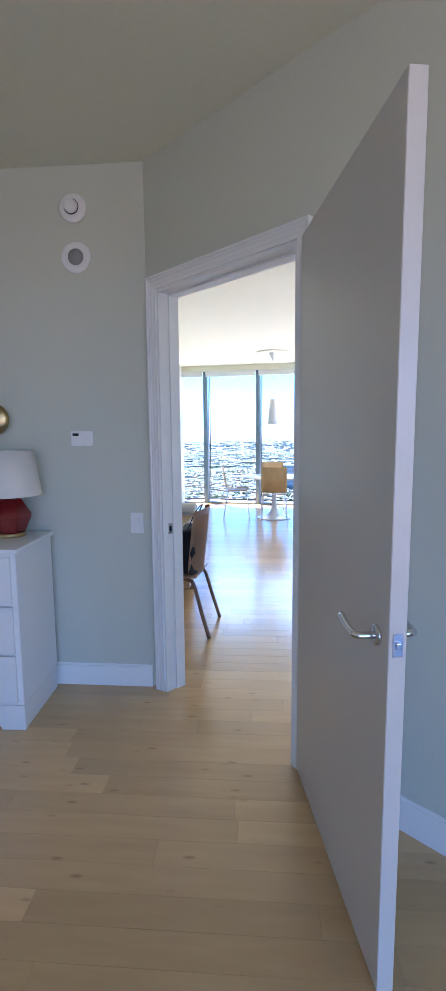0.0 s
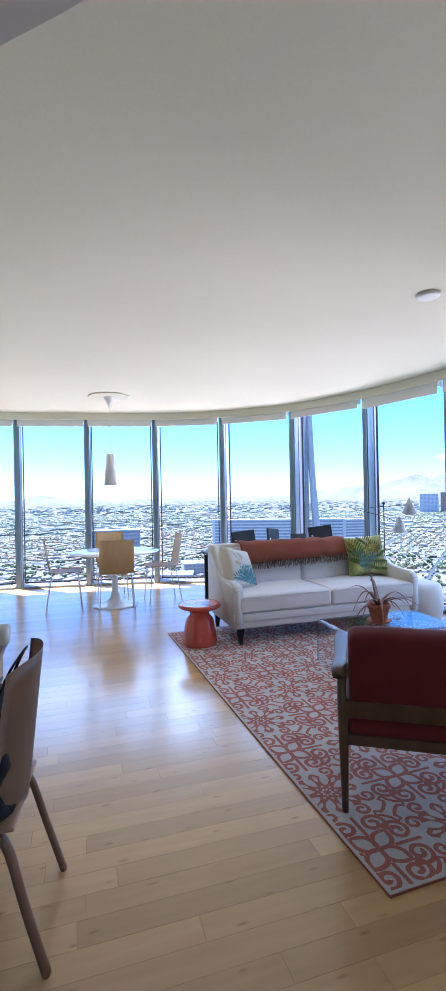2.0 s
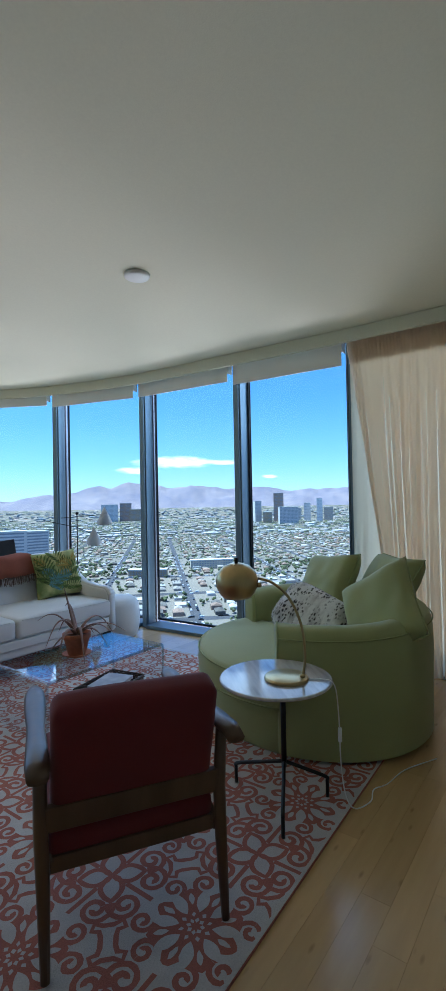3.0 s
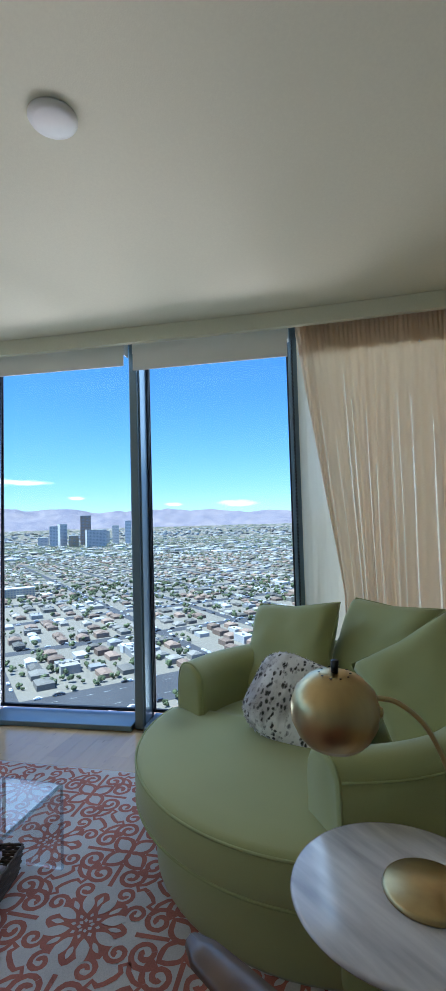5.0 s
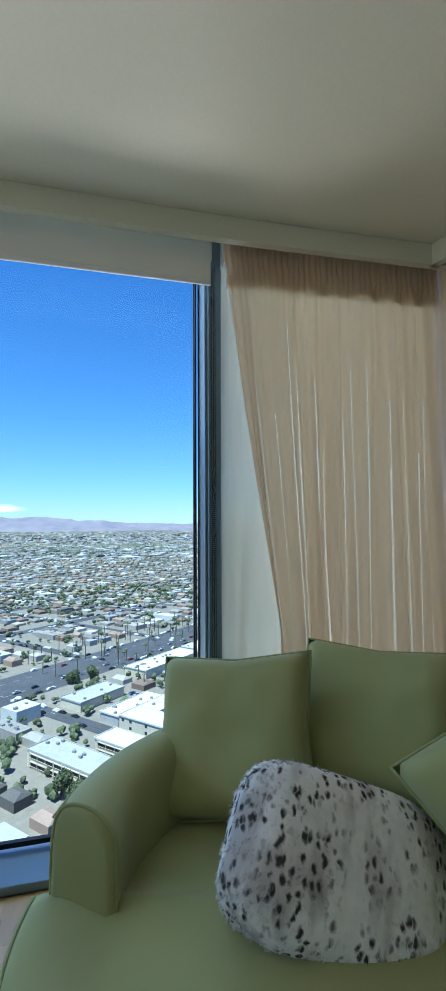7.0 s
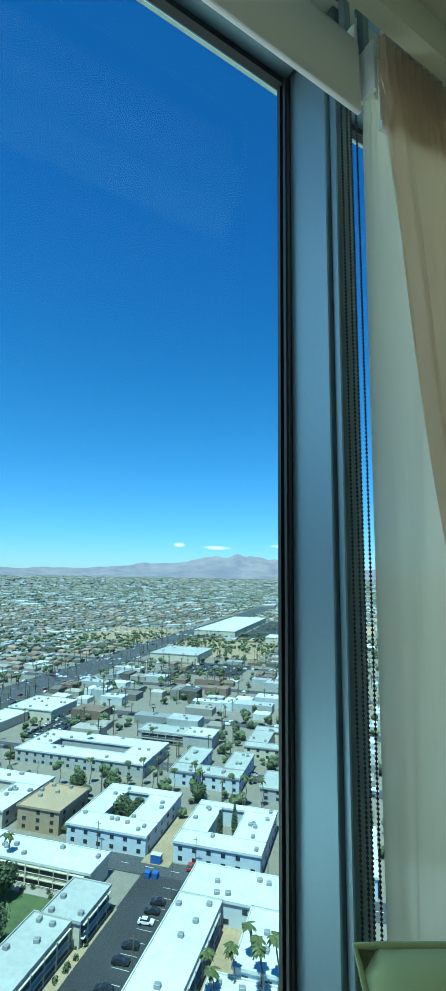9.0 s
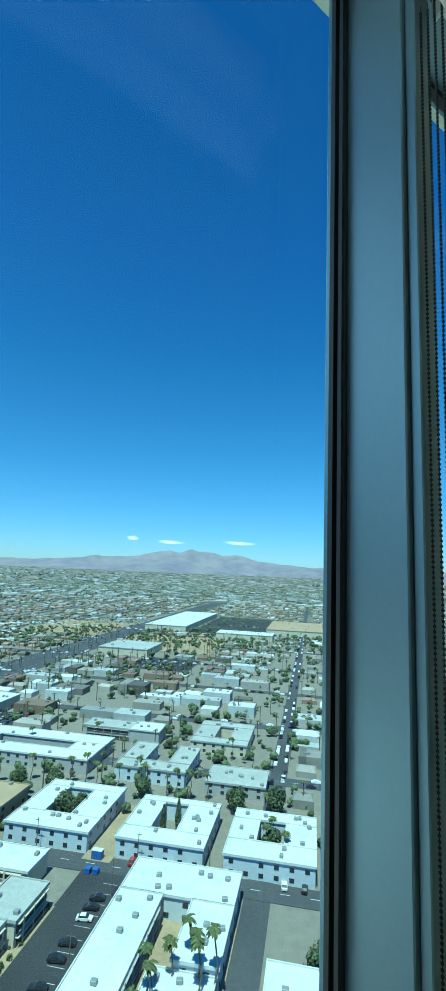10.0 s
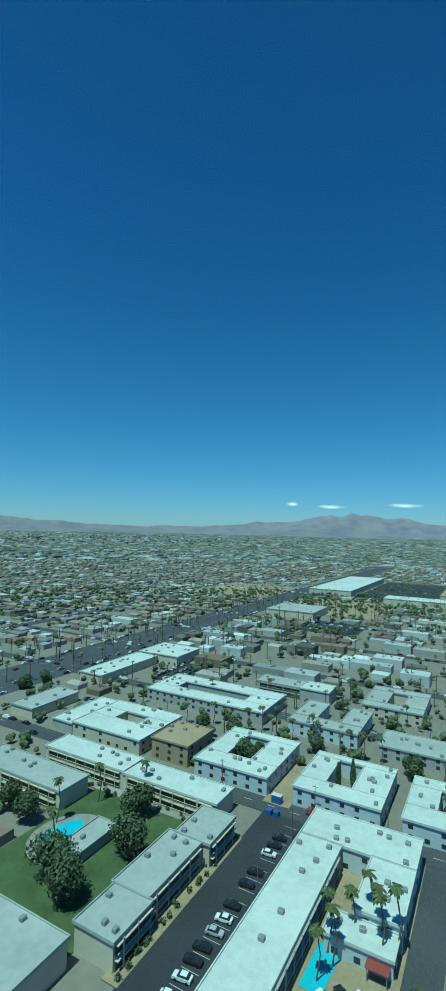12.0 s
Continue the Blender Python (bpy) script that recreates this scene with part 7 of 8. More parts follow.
for x, y in ((-57, 184), (-53, 190)):
    th = thing("cypress_tree", city_m @ tr(x, y, 0.2), "slender dark green cypress in a courtyard", "tree")
    bc_ = bmesh.new()
    r = random.Random(int(x))
    for _ in range(500):
        z = r.uniform(0.5, 11)
        w = 1.3 * math.sin(math.pi * min(1, 0.2 + 0.8 * z / 11.2)) ** 0.8
        a = r.uniform(0, 6.28)
        p = Vector((math.cos(a) * w * r.uniform(.6, 1), math.sin(a) * w * r.uniform(.6, 1), z))
        q = Vector((r.gauss(0, .2), r.gauss(0, .2), .5))
        s_ = Vector((-math.sin(a), math.cos(a), 0)) * .28
        bc_.faces.new([bc_.verts.new(v) for v in (p - s_, p + q * .8, p + s_, p - q * .6)])
    part("trunk", tube([(0, 0, 0), (0, 0, 9)], [0.2, 0.05], 6), TRUNK, th)
    part("crown", bc_, CROWN, th)


def palm_crown(seed):
    bm = bmesh.new()
    r = random.Random(seed)
    for k in range(26):
        a = 2 * math.pi * k / 26 + r.uniform(-0.1, 0.1)
        up = r.uniform(-0.9, 0.9)
        ln = r.uniform(1.5, 2.1)
        d = Vector((math.cos(a), math.sin(a), 0))
        s_ = Vector((-math.sin(a), math.cos(a), 0))
        pts = [d * ln * t + Vector((0, 0, up * t - 1.1 * t * t)) for t in (0.05, 0.4, 0.75, 1.0)]
        ws = (0.10, 0.34, 0.38, 0.05)
        rows_ = [(bm.verts.new(p - s_ * w), bm.verts.new(p + Vector((0, 0, 0.1))), bm.verts.new(p + s_ * w)) for p, w in zip(pts, ws)]
        for a_, b_ in zip(rows_, rows_[1:]):
            bm.faces.new((a_[0], a_[1], b_[1], b_[0]))
            bm.faces.new((a_[1], a_[2], b_[2], b_[1]))
    return mesh_of("fronds", bm, FROND)


crowns = [palm_crown(k) for k in range(3)]
trunk_mesh = mesh_of("palm_stem", tube([(0, 0, 0), (0.08, 0.03, 0.5), (0, 0, 1.0)], [0.02, 0.014, 0.012], 7), TRUNK)
rpm = random.Random(31)


def palm(x, y, h):
    th = thing("palm_tree", city_m @ tr(x, y, 0.1), "tall fan palm with a shaggy crown", "palm tree", "fan palms")
    o = new("palm_stem", trunk_mesh)
    o.parent = th
    o.matrix_basis = Matrix.Diagonal((h * 0.9, h * 0.9, h, 1))
    o = new("fronds", crowns[rpm.randrange(3)])
    o.parent = th
    o.matrix_basis = tr(0, 0, h) @ rz(rpm.uniform(0, 360))


for x, y, h in ((-38, 112, 13), (-40, 115, 14), (-36, 121, 12), (-33, 126, 14), (-29, 118, 15), (-26, 121, 16), (-40, 107, 11), (-30, 122, 14), (-20, 184, 9), (-18, 188, 10), (-13, 181, 9), (-9, 100, 11), (-6, 103, 12),
                (-118, 104, 15), (-131, 118, 14), (-128, 134, 13), (-117, 146, 12), (-140, 208, 10), (-128, 214, 11), (-110, 216, 11), (-104, 219, 12), (-97, 214, 11), (-88, 217, 10), (-80, 222, 12), (-76, 217, 11),
                (-62, 219, 10), (-55, 214, 12), (-48, 216, 11), (-150, 250, 10), (-120, 265, 11), (-45, 262, 11), (-33, 250, 12), (-25, 256, 10), (-245, 240, 12), (-249, 265, 11), (-244, 300, 12), (-310, 250, 12), (-312, 280, 11), (-306, 330, 12)):
    palm(x, y, h)
shrubs = bmesh.new()
for k in range(46):
    x, y = (-77.8 + rpm.uniform(-1, 1.4), rpm.uniform(84, 141)) if k < 24 else (rpm.uniform(-168, -90), 141.5 + rpm.uniform(-1.5, 1.5))
    leafy(shrubs, x, y, 0.9, 0.95, 60, rpm, 0.3)
ob = part("shrubs", shrubs, CROWN)
ob.matrix_basis = city_m
tagged(ob, "round clipped shrubs along the apartment blocks", "shrubs", "", "stuff")
for x, y in ((-62, 150), (-60, 120), (-96, 166), (-60, 166.2), (-36, 166.2), (-150, 206), (-180, 215)):
    th = thing("utility_pole", city_m @ tr(x, y, 0.2), "wooden utility pole at the kerb", "utility pole", "utility poles")
    part("post", tube([(0, 0, 0), (0, 0, 10)], [0.16, 0.11], 7), TRUNK, th)
    part("crossarm", boxed(2.2, 0.12, 0.12, tr(0, 0, 9.2)), TRUNK, th)
bm = bmesh.new()
for k in range(16):
    box(bm, 4.6, 0.12, 0.02, tr(-64.5, 86 + k * 4.6, 0.265))
ob = part("bay_lines", bm, ROOFW)
ob.matrix_basis = city_m
tagged(ob, "white painted parking bay lines", "road marking", "", "stuff")
bm = bmesh.new()
for k in range(150):
    box(bm, 0.25, 4, 0.02, tr(-262, -300 + k * 9.5, 0.20))
    box(bm, 0.25, 4, 0.02, tr(-283, -300 + k * 9.5, 0.20))
for k in range(60):
    box(bm, 3, 0.2, 0.02, tr(-300 + k * 9, 163.5, 0.20))
    box(bm, 3, 0.2, 0.02, tr(-300 + k * 9, 244, 0.20))
ob = part("lane_lines", bm, ROOFW)
ob.matrix_basis = city_m
tagged(ob, "worn white lane lines", "road marking", "", "stuff")

# ---- the wider city: joined house stock and trees ----
rh = random.Random(4)


def free_spot(x, y, w, d):
    for a, b, c, e in BUILT:
        if x + w / 2 > a - 3 and x - w / 2 < c + 3 and y + d / 2 > b - 3 and y - d / 2 < e + 3:
            return False
    for a, b, c, e in ROADS:
        if x + w / 2 > a - 1 and x - w / 2 < c + 1 and y + d / 2 > b - 1 and y - d / 2 < e + 1:
            return False
    for a, b, c, e in ((-80, 60, -57, 168), (-140, 80, -86, 145), (-70, 80, -20, 160), (-190, 740, -77, 1000), (-250, 560, -120, 690), (-420, 640, -300, 800), (-178, 460, -120, 520), (-200, 256, -180, 300)):
        if a < x < c and b < y < e:
            return False
    return True


TO_WORLD = city_m.to_3x3()


def seen_side(x, y):
    w = TO_WORLD @ Vector((x, y, 0))
    a = math.degrees(math.atan2(w.y, w.x))
    return -86 < a < 84


class Heap:
    def __init__(self):
        self.v, self.f = [], []

    def house(self, x, y, w, d, h, gable):
        n = len(self.v)
        X, Y = w / 2, d / 2
        self.v += [(x - X, y - Y, 0), (x + X, y - Y, 0), (x + X, y + Y, 0), (x - X, y + Y, 0), (x - X, y - Y, h), (x + X, y - Y, h), (x + X, y + Y, h), (x - X, y + Y, h)]
        self.f += [(n, n + 1, n + 5, n + 4), (n + 1, n + 2, n + 6, n + 5), (n + 2, n + 3, n + 7, n + 6), (n + 3, n, n + 4, n + 7)]
        if gable:
            self.v += [(x - X * 0.7, y, h + gable), (x + X * 0.7, y, h + gable)]
            self.f += [(n + 4, n + 5, n + 9, n + 8), (n + 6, n + 7, n + 8, n + 9), (n + 5, n + 6, n + 9), (n + 7, n + 4, n + 8)]
        else:
            self.f += [(n + 4, n + 5, n + 6, n + 7)]

    def box(self, x, y, z, w, d, h):
        n = len(self.v)
        X, Y = w / 2, d / 2
        self.v += [(x + a * X, y + b * Y, z + c * h) for c in (0, 1) for a, b in ((-1, -1), (1, -1), (1, 1), (-1, 1))]
        self.f += [(n, n + 1, n + 5, n + 4), (n + 1, n + 2, n + 6, n + 5), (n + 2, n + 3, n + 7, n + 6), (n + 3, n, n + 4, n + 7), (n + 4, n + 5, n + 6, n + 7)]

    def put(self, name, material, label, category):
        me = bpy.data.meshes.new(name)
        me.from_pydata(self.v, [], self.f)
        me.materials.append(material)
        ob = new(name, me)
        ob.matrix_basis = city_m
        return tagged(ob, label, category, "", "stuff")


heaps = {"w": Heap(), "m": Heap(), "r": Heap(), "n": Heap()}
tops = Heap()
y = -1000.0
while y < 1500:
    x = -1400.0
    while x < 1000:
        px, py = x + rh.uniform(-3, 3), y + rh.uniform(-3, 3)
        dist = math.hypot(px, py)
        if 130 < dist < 1500 and seen_side(px, py):
            core = -245 < px < 330 and 150 < py < 560
            big = rh.random() < (0.62 if core else 0.08)
            w, d, h = (rh.uniform(11, 25), rh.uniform(8, 15), rh.uniform(3.5, 7)) if big else (rh.uniform(8, 14), rh.uniform(7, 11), rh.uniform(2.6, 4.0))
            if rh.random() < (0.74 if core else 0.84) and free_spot(px, py, w, d):
                kind_ = rh.choice(("nnwmr" if core else "wwmm") if big else ("nwmmr" if core else "wmmmrr"))
                heaps[kind_].house(px, py, w, d, h if dist < 450 else h * 0.7, 0 if big or kind_ in "wn" and rh.random() < 0.6 else rh.uniform(1.0, 1.9))
                if big and dist < 700:
                    for _ in range(rh.randrange(2, 6)):
                        tops.box(px + rh.uniform(-0.4, 0.4) * w, py + rh.uniform(-0.4, 0.4) * d, h, rh.uniform(1.0, 2.0), rh.uniform(0.9, 1.6), rh.uniform(0.7, 1.3))
                    if rh.random() < 0.3:
                        heaps[kind_].house(px + 0.3 * w * rh.choice((-1, 1)), py, w * 0.32, d * 1.25, h + 0.4, 0)
        x += 22 if -245 < x < 330 and 150 < y < 560 else 17.5
    y += 17 if abs(y) < 700 else 20
for k in range(5200):
    r_ = 1450 + 2600 * rh.random() ** 1.3
    a = rh.uniform(-86, 84)
    w = TO_WORLD.inverted() @ Vector((math.cos(radians(a)) * r_, math.sin(radians(a)) * r_, 0))
    s_ = rh.uniform(0.8, 2.2) * (1.6 if rh.random() < 0.12 else 1)
    lift = 0 if r_ < 2500 else (r_ - 2500) * 0.026
    heaps["w" if rh.random() < 0.6 else "m"].house(w.x, w.y, 15 * s_, 10 * s_, 3.2 + 0.8 * s_ + lift, 0)
tops.put("rooftop_units", UNIT, "grey rooftop cooling units of the nearer blocks", "roof units")
kerb_cars = {"pale": Heap(), "dark": Heap()}
for a, b, c, e in ROADS:
    along_y = e - b > c - a
    for _ in range(330 if along_y else 240):
        q = rh.random()
        px, py = (rh.choice((a + 1.6, c - 1.6)), b + q * (e - b)) if along_y else (a + q * (c - a), rh.choice((b + 1.6, e - 1.6)))
        if 240 < math.hypot(px, py) < 900 and seen_side(px, py):
            heap = kerb_cars[rh.choice(("pale", "pale", "dark"))]
            w, d = (1.8, 4.4) if along_y else (4.4, 1.8)
            heap.box(px, py, 0.35, w, d, 0.65)
            heap.box(px, py, 1.0, w * 0.85 if along_y else w * 0.55, d * 0.55 if along_y else d * 0.85, 0.5)
kerb_cars["pale"].put("kerbside_cars", CARPAINTS[0], "white cars parked along the streets far below", "cars")
kerb_cars["dark"].put("kerbside_cars", CARPAINTS[2], "dark cars parked along the streets far below", "cars")
heaps["w"].put("pale_houses", HOUSEW, "pale flat-roofed houses of the wider city", "houses")
heaps["n"].put("flat_roofed_blocks", BLOCKROOF, "pale flat-roofed apartment blocks and workshops near the tower", "houses")
heaps["m"].put("mixed_houses", HOUSES, "mixed grey and tan houses of the wider city", "houses")
heaps["r"].put("tiled_houses", HOUSER, "brown tile-roofed houses of the wider city", "houses")

V_, F_ = [], []
rt = random.Random(12)
ico = bmesh.new()
bmesh.ops.create_icosphere(ico, subdivisions=1, radius=1)
ICO_V = [tuple(v.co) for v in ico.verts]
ICO_F = [tuple(v.index for v in f.verts) for f in ico.faces]
ico.free()
OCT_V = ((1, 0, 0), (0, 1, 0), (-1, 0, 0), (0, -1, 0), (0, 0, 1))
OCT_F = ((0, 1, 4), (1, 2, 4), (2, 3, 4), (3, 0, 4))


def clump(x, y, z, rad):
    near = x * x + y * y < 640000
    for _ in range(3 if near else 1):
        n = len(V_)
        ox, oy, oz = x + rt.uniform(-.6, .6) * rad, y + rt.uniform(-.6, .6) * rad, z + rt.uniform(-.2, .5) * rad
        rr = rad * rt.uniform(0.5, 0.8)
        if not near:
            V_.extend((ox + a * rr * rt.uniform(.7, 1.3), oy + b * rr * rt.uniform(.7, 1.3), oz + c * rr) for a, b, c in OCT_V)
            F_.extend(tuple(i + n for i in f) for f in OCT_F)
            continue
        V_.extend((ox + a * rr * rt.uniform(.65, 1.3), oy + b * rr * rt.uniform(.65, 1.3), oz + c * rr * rt.uniform(.65, 1.2)) for a, b, c in ICO_V)
        F_.extend(tuple(i + n for i in f) for f in ICO_F)


for k in range(70000):
    r_ = 190 + 3500 * rt.random() ** 1.25
    a = rt.uniform(-86, 84)
    if rt.random() > 0.45 + 0.75 * (0.5 + noise.noise(Vector((math.cos(radians(a)) * r_ / 260, math.sin(radians(a)) * r_ / 260, 1)))):
        continue
    w = TO_WORLD.inverted() @ Vector((math.cos(radians(a)) * r_, math.sin(radians(a)) * r_, 0))
    if any(b0 - 1 < w.x < b2 + 1 and b1 - 1 < w.y < b3 + 1 for b0, b1, b2, b3 in BUILT) or any(b0 < w.x < b2 and b1 < w.y < b3 for b0, b1, b2, b3 in ROADS) or (-80 < w.x < -57 and 60 < w.y < 168):
        continue
    if r_ < 620 and rt.random() < 0.72:
        continue
    s_ = rt.uniform(1.1, 2.6) * (1.0 + min(1.2, r_ / 2200))
    clump(w.x, w.y, s_ * 0.9, s_)
me = bpy.data.meshes.new("street_trees")
me.from_pydata(V_, [], F_)
me.materials.append(CROWN)
ob = new("street_trees", me)
ob.matrix_basis = city_m
tagged(ob, "small dark green street and garden trees of the wider city", "trees", "", "stuff")


stems, fans = Heap(), Heap()
for _ in range(900):
    px, py = rt.uniform(-330, 330), rt.uniform(200, 720)
    if any(b0 - 1 < px < b2 + 1 and b1 - 1 < py < b3 + 1 for b0, b1, b2, b3 in BUILT):
        continue
    h = rt.uniform(7, 13)
    stems.box(px, py, 0, 0.4, 0.4, h)
    turn = rt.uniform(0, 6.28)
    for k in range(9):
        a = turn + 0.698 * k
        up, ln = rt.uniform(-1.0, 0.9), rt.uniform(1.3, 2.0)
        n = len(fans.v)
        fans.v += [(px, py, h), (px + math.cos(a - 0.3) * ln * 0.6, py + math.sin(a - 0.3) * ln * 0.6, h + up * 0.7), (px + math.cos(a) * ln, py + math.sin(a) * ln, h + up - 0.5), (px + math.cos(a + 0.3) * ln * 0.6, py + math.sin(a + 0.3) * ln * 0.6, h + up * 0.7)]
        fans.f += [(n, n + 1, n + 2, n + 3)]
stems.put("palm_stems", TRUNK, "slender stems of palms along the farther streets", "palm trees")
fans.put("palm_fans", FROND, "shaggy green fans of palms along the farther streets", "palm trees")


# ---- landmarks towards the other windows ----
def polar(az, dist):
    return Matrix.Translation((math.cos(radians(az)) * dist, math.sin(radians(az)) * dist, GROUND)) @ rz(az - 90)


def tower_block(az, dist, w, d, h, wall, label, floors, cols, turn=0.0, band=False):
    th = thing("high_rise", polar(az, dist) @ rz(turn), label, "building")
    part("wall", boxed(w, d, h), wall, th)
    part("roof", boxed(w + 0.8, d + 0.8, 1.2, tr(0, 0, h)), ROOFW, th)
    bm = bmesh.new()
    for f in range(floors):
        z = h * (f + 0.35) / floors
        if band:
            box(bm, w * 0.96, 0.4, h / floors * 0.45, tr(0, -d / 2 - 0.05, z))
            box(bm, 0.4, d * 0.92, h / floors * 0.45, tr(-w / 2 - 0.05, 0, z))
            box(bm, 0.4, d * 0.92, h / floors * 0.45, tr(w / 2 + 0.05, 0, z))
        else:
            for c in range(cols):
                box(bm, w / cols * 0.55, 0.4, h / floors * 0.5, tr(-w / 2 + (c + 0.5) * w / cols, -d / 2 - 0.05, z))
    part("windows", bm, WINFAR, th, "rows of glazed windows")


tower_block(43.4, 560, 150, 16, 69, WALLW, "long white hotel slab with bands of windows", 20, 40, -6, True)
tower_block(36.6, 640, 70, 16, 64, WALLW, "white hotel slab with bands of windows", 18, 20, 18, True)
tower_block(62.5, 900, 95, 24, 40, WALLG, "long office block with bands of blue glass", 6, 20, 0, True)
tower_block(52.8, 620, 40, 30, 14, WALLG, "pale low resort building", 3, 8, 10)
tower_block(56.0, 520, 46, 26, 16, WALLC, "pale resort building with bright posters", 2, 8, -5)
tower_block(15.2, 715, 62, 16, 12, WALLC, "beige four-storey apartment house with balconies", 4, 16, 6)
tower_block(22.6, 650, 50, 14, 9, WALLT, "tan three-storey apartment row", 3, 14, -8)
tower_block(6.0, 2050, 78, 40, 70, HOUSEW, "broad white downtown hotel", 12, 14, 10)
tower_block(7.1, 2300, 46, 40, 132, HOUSER, "tall dark red downtown hotel tower", 20, 8, 0)
tower_block(9.6, 2200, 30, 30, 96, HOUSEW, "pale concrete downtown office tower", 16, 6, 20)
tower_block(10.5, 2250, 36, 30, 88, WALLB, "blue-grey glass downtown office tower", 14, 6, 0)
tower_block(4.9, 2350, 34, 30, 60, HOUSEW, "pale concrete downtown office tower", 10, 6, 0)
tower_block(3.8, 2300, 30, 30, 84, HOUSEW, "pale concrete downtown office tower", 12, 6, 0)
tower_block(2.4, 2250, 26, 30, 104, WALLB, "blue-grey glass downtown office tower", 16, 6, 0)
tower_block(1.4, 2300, 40, 30, 62, HOUSES, "tan stucco downtown office block", 8, 8, 0)
tower_block(8.4, 2150, 40, 30, 48, WALLT, "tan stucco downtown office block", 8, 8, 0)
tower_block(11.6, 2300, 44, 30, 40, HOUSEW, "pale concrete downtown office block", 6, 8, 0)
tower_block(26.7, 2600, 84, 40, 92, WALLB, "blue-windowed casino hotel block", 14, 14, 0)
tower_block(24.9, 2620, 60, 40, 98, HOUSER, "red and blue casino hotel block", 14, 10, 0)
tower_block(23.7, 2600, 70, 40, 66, WALLT, "orange stucco casino hotel block", 10, 12, 0)
# observation tower: three flared white legs meeting high above
ot = thing("observation_tower", polar(40.2, 430), "slender white observation tower with flared concrete legs", "tower")
for k in range(3):
    a = radians(90 + 120 * k + 28)
    d = Vector((math.cos(a), math.sin(a), 0))
    pts = [d * (4.2 + 13.0 * ((1 - t) ** 2.6)) + Vector((0, 0, 215 * t)) for t in [i / 14 for i in range(15)]]
    part("leg", tube([tuple(p) for p in pts], [3.6 - 1.5 * (i / 14) for i in range(15)], 12), HOUSEW, ot, "", True)
part("core", lathe([(0, 0), (3.0, 0), (3.0, 225), (0, 225)], 16), HOUSEW, ot, "", True)
part("pod", lathe([(0, 212), (9, 215), (16, 226), (16, 236), (6, 246), (0, 246)], 24), HOUSEW, ot, "", True)

# ---- hills on the horizon ----
HEIGHTS = [(-110, 0.9), (-86, 1.0), (-72, 0.75), (-64, 1.25), (-59, 1.9), (-55.3, 2.35), (-52.5, 2.1), (-50.3, 2.05), (-47, 1.25), (-44, 1.3), (-41, 0.8), (-37, 0.62), (-30, 0.55), (-24, 0.62), (-20, 1.05), (-17.5, 1.1), (-15, 1.4),
           (-12, 1.25), (-9, 1.45), (-5, 1.55), (-1, 1.75), (4, 1.5), (9, 1.85), (13, 2.0), (18, 2.05), (22, 2.35), (24.5, 2.45), (28, 2.1), (33, 1.45), (38, 0.75), (44, 0.3), (55, 0.2), (67, 0.35), (70, 0.75), (73, 0.35), (90, 0.3), (120, 0.5)]


def ridge_height(a):
    for (a0, h0), (a1, h1) in zip(HEIGHTS, HEIGHTS[1:]):
        if a0 <= a <= a1:
            t = (a - a0) / (a1 - a0)
            t = t * t * (3 - 2 * t)
            return h0 + (h1 - h0) * t
    return 0.4


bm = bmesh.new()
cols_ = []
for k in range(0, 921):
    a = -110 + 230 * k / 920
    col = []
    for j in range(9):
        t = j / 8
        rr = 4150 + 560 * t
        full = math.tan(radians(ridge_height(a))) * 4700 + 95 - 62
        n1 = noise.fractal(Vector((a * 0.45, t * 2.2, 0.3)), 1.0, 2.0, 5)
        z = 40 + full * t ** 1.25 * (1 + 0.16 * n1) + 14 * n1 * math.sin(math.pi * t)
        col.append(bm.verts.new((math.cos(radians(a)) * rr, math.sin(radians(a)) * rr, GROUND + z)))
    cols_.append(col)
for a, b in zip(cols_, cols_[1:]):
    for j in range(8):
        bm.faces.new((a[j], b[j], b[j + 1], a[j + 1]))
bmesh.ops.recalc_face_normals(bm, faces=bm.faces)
solid("backdrop_hills", bm, MOUNT, "bare desert mountains on the horizon, coloured mauve for haze", "mountains", smooth=True)

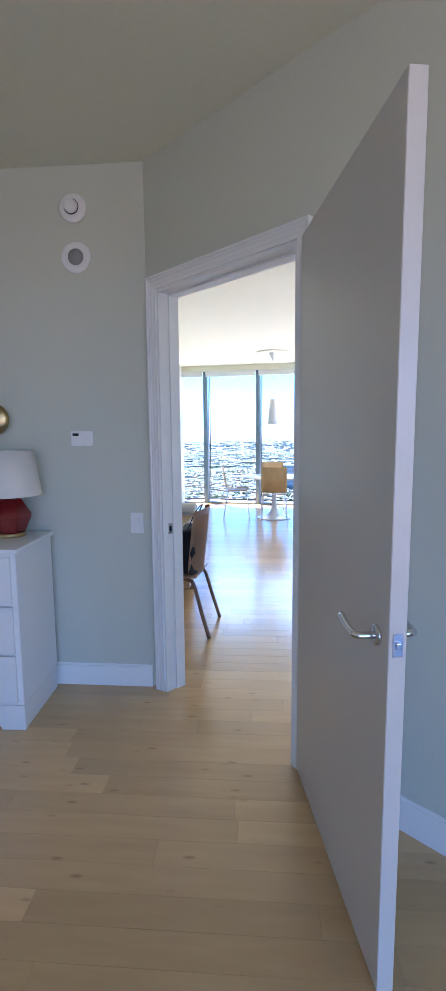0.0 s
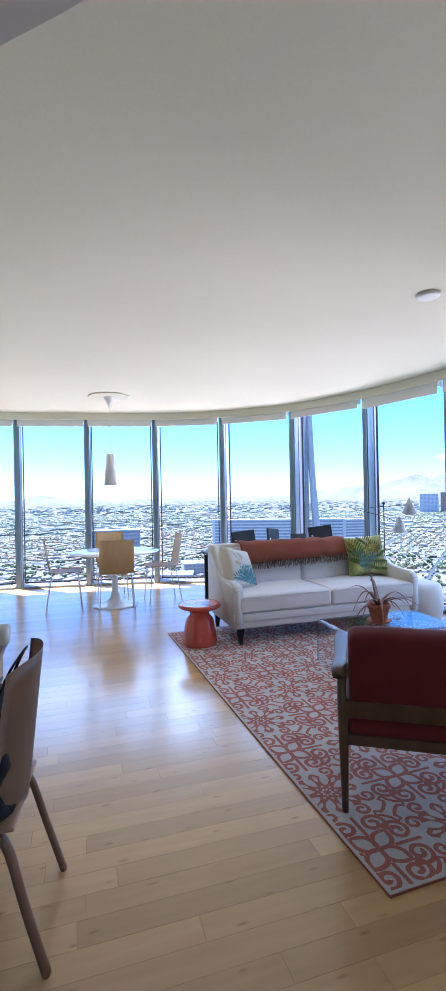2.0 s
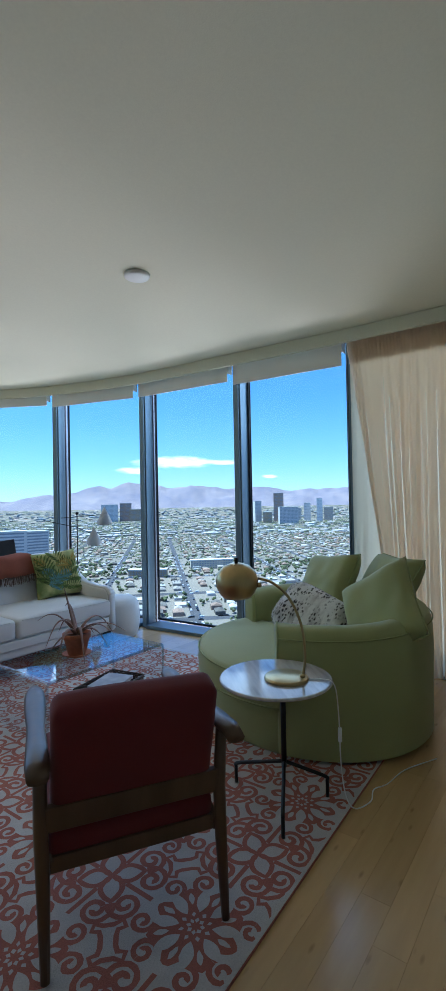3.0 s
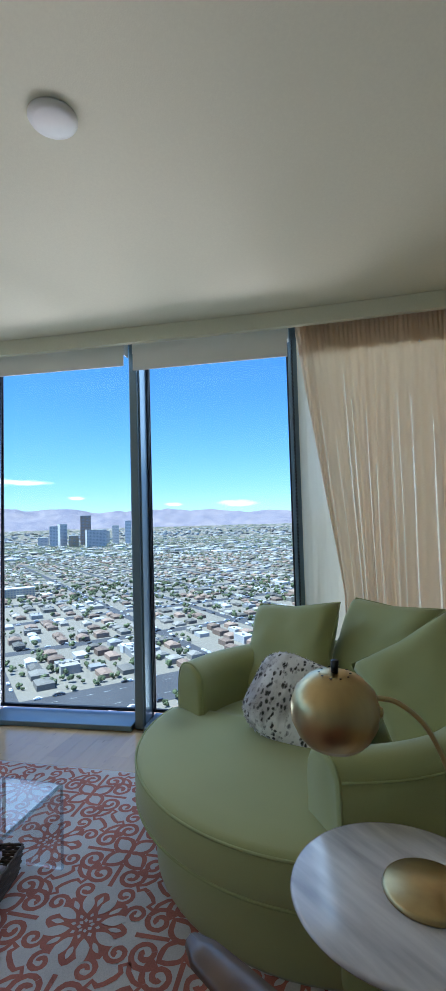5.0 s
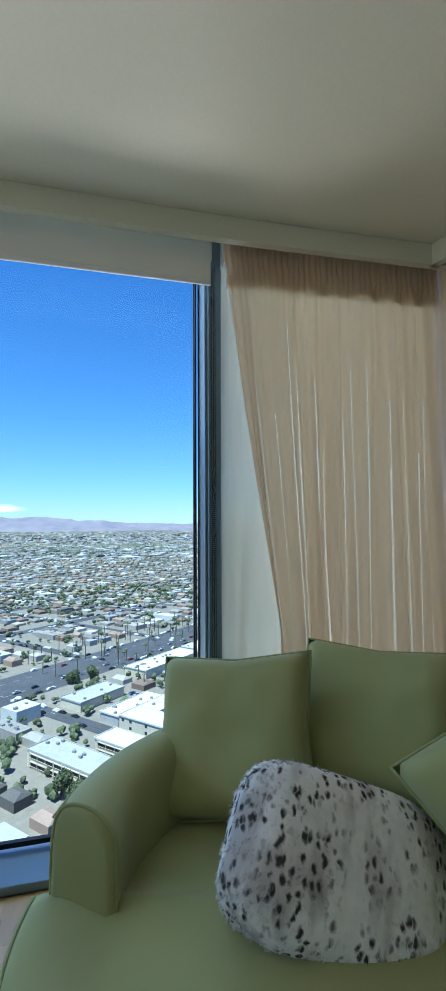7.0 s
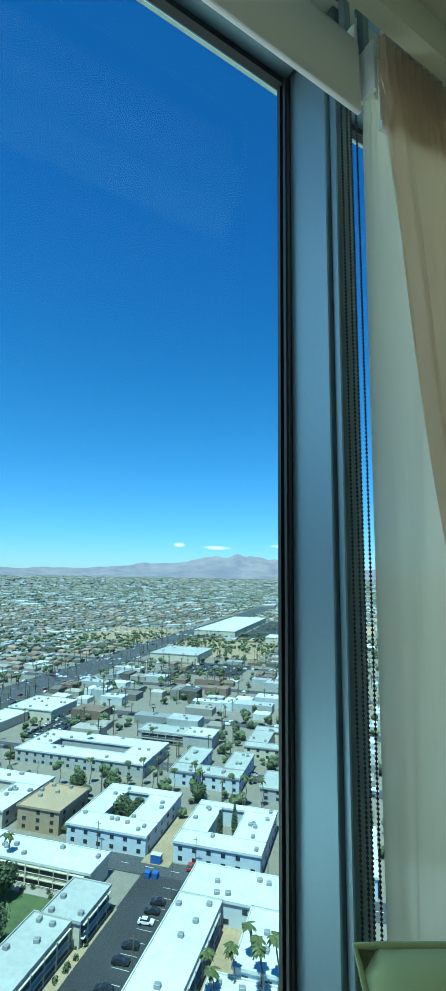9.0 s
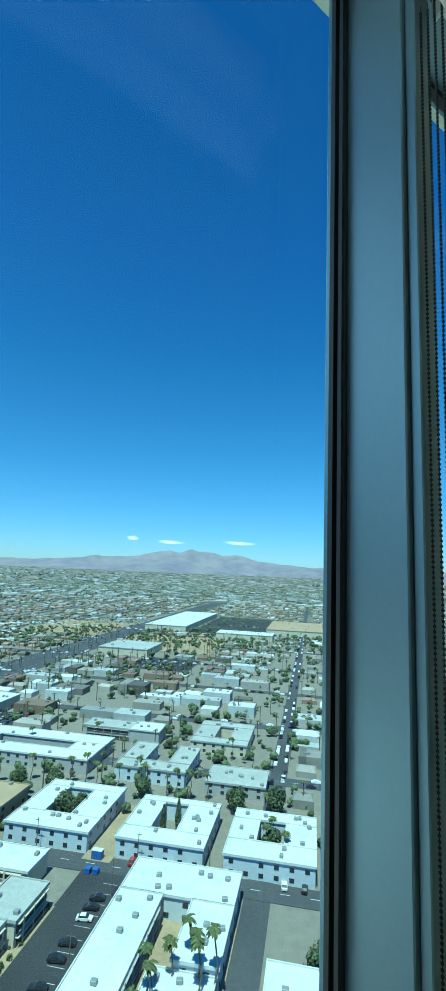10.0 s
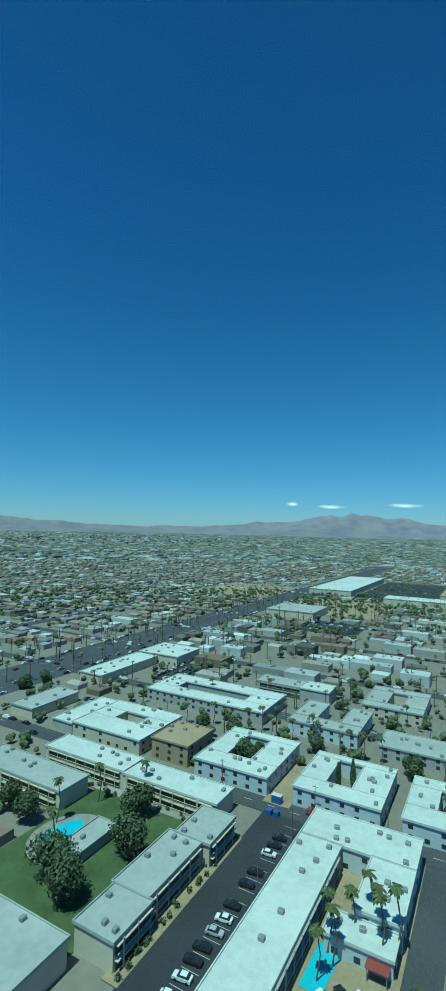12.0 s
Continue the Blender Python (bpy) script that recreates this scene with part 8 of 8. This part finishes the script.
# thin clouds low over the hills
def cloud_stuff():
    m = bpy.data.materials.new("thin_cloud")
    m.use_nodes = True
    nt = m.node_tree
    nt.nodes.remove(nt.nodes["Principled BSDF"])
    N, L = nt.nodes.new, nt.links.new
    co, mp, nz, rp_, em, tp, mx = (N("ShaderNodeTexCoord"), N("ShaderNodeMapping"), N("ShaderNodeTexNoise"), N("ShaderNodeMapRange"), N("ShaderNodeEmission"), N("ShaderNodeBsdfTransparent"), N("ShaderNodeMixShader"))
    mp.inputs["Scale"].default_value = (0.006, 0.02, 0.02)
    L(co.outputs["Object"], mp.inputs[0])
    L(mp.outputs[0], nz.inputs["Vector"])
    nz.inputs["Scale"].default_value = 1.0
    nz.inputs["Detail"].default_value = 7
    g = N("ShaderNodeTexGradient")
    g.gradient_type = "SPHERICAL"
    gm_ = N("ShaderNodeMapping")
    gm_.inputs["Location"].default_value = (-1.0, -1.0, 0)
    gm_.inputs["Scale"].default_value = (2.0, 2.0, 0)
    L(co.outputs["Generated"], gm_.inputs[0])
    L(gm_.outputs[0], g.inputs["Vector"])
    mul = N("ShaderNodeMath")
    mul.operation = "MULTIPLY"
    L(nz.outputs["Fac"], mul.inputs[0])
    L(g.outputs["Fac"], mul.inputs[1])
    rp_.inputs["From Min"].default_value, rp_.inputs["From Max"].default_value = 0.16, 0.46
    rp_.inputs["To Max"].default_value = 0.85
    L(mul.outputs[0], rp_.inputs["Value"])
    em.inputs["Color"].default_value, em.inputs["Strength"].default_value = (1.0, 0.98, 0.96, 1), 1.05
    L(rp_.outputs[0], mx.inputs[0])
    L(tp.outputs[0], mx.inputs[1])
    L(em.outputs[0], mx.inputs[2])
    L(mx.outputs[0], nt.nodes["Material Output"].inputs["Surface"])
    return m


CLOUD = cloud_stuff()
for az, el, w, h in ((19.0, 4.75, 1250, 190), (23.5, 3.8, 620, 110), (13.4, 4.65, 700, 80), (-10.5, 1.95, 620, 110), (-47.6, 3.2, 190, 70), (-52.0, 2.9, 420, 60), (-60, 3.1, 500, 60), (-3, 2.0, 300, 60), (8, 2.9, 260, 60)):
    bm = bmesh.new()
    bmesh.ops.create_grid(bm, x_segments=1, y_segments=1, size=0.5)
    bmesh.ops.transform(bm, matrix=Matrix.Diagonal((w, h, 1, 1)), verts=bm.verts)
    ob = solid("backdrop_cloud", bm, CLOUD, "thin white cloud low over the mountains", "cloud")
    p = Vector((math.cos(radians(az)) * 4750, math.sin(radians(az)) * 4750, 1.5 + math.tan(radians(el)) * 4750))
    ob.matrix_basis = Matrix.Translation(p) @ rz(az - 90) @ rx(90)
    ob.visible_shadow = False

# ---- floor strips: the nearest are pieces of their own, the rest is joined ----
PD = Vector((0.92, -0.392)).normalized()
PN = Vector((-PD.y, PD.x))
PW = 0.107
plank_m = Matrix(((PD.x, PN.x, 0, 0), (PD.y, PN.y, 0, 0), (0, 0, 1, 0), (0, 0, 0, 1)))
floor_hull = [Vector(p) for p in [(-4.55, -3.4), (1.6, -3.4), (1.6, 0.4), (3.5, 0.42)] + [tuple(p + outward(i) * 0.10) for i, p in enumerate(BAYS)][::-1] + [(-0.6, 10.5), (-4.55, 6.5)]]


def in_hull(p, margin=0.0):
    inside = False
    n = len(floor_hull)
    for k in range(n):
        a, b = floor_hull[k], floor_hull[(k + 1) % n]
        if (a.y > p.y) != (b.y > p.y) and p.x < (b.x - a.x) * (p.y - a.y) / (b.y - a.y) + a.x:
            inside = not inside
    return inside


def plank_bm(bm, length, m):
    g, e = 0.0002, 0.0004
    x, y = length / 2 - g, PW / 2 - g
    lo = [(-x, -y, -0.0079), (x, -y, -0.0079), (x, y, -0.0079), (-x, y, -0.0079)]
    mi = [(-x, -y, -e), (x, -y, -e), (x, y, -e), (-x, y, -e)]
    hi = [(-x + e, -y + e, 0), (x - e, -y + e, 0), (x - e, y - e, 0), (-x + e, y - e, 0)]
    V = [[bm.verts.new(m @ Vector(p)) for p in ring] for ring in (lo, mi, hi)]
    for a, b in zip(V, V[1:]):
        for k in range(4):
            bm.faces.new((a[k], a[(k + 1) % 4], b[(k + 1) % 4], b[k]))
    bm.faces.new(V[2])


LENGTHS = (0.9, 1.15, 1.4)
plank_meshes = []
for l in LENGTHS:
    bm = bmesh.new()
    plank_bm(bm, l, Matrix.Identity(4))
    plank_meshes.append(mesh_of("plank", bm, PLANK))
rp = random.Random(21)
rest = bmesh.new()
near_zone = []
for row in range(-60, 125):
    x = -9.0 + rp.uniform(0, 1.2)
    while x < 8.0:
        k = rp.randrange(3)
        l = LENGTHS[k]
        c = PD * (x + l / 2) + PN * (row * PW)
        ends = (PD * x + PN * (row * PW), PD * (x + l) + PN * (row * PW))
        inside = [q for q in range(41) if in_hull(ends[0] + (ends[1] - ends[0]) * q / 40)]
        if len(inside) == 41:
            near_zone.append(((c - Vector((0.3, 2.4))).length, k, c, l))
        elif inside:
            a_, b_ = ends[0] + (ends[1] - ends[0]) * inside[0] / 40, ends[0] + (ends[1] - ends[0]) * inside[-1] / 40
            if (b_ - a_).length > 0.03:
                near_zone.append((99.0, k, (a_ + b_) / 2, (b_ - a_).length))
        x += l
near_zone.sort(key=lambda q: q[0])
JOINED = strip_wood("strip_planks_joined", island=0.13)
for count, (dist, k, c, l) in enumerate(near_zone):
    if count < 290:
        ob = new("plank", plank_meshes[k])
        ob.parent = floor
        ob.matrix_basis = tr(c.x, c.y) @ rz(math.degrees(math.atan2(PD.y, PD.x)))
    else:
        plank_bm(rest, l, Matrix.Translation(plank_m.inverted() @ Vector((c.x, c.y, 0))))
far_planks = part("planks", rest, JOINED, floor)
far_planks.matrix_basis = plank_m
tagged(far_planks, kind="stuff")
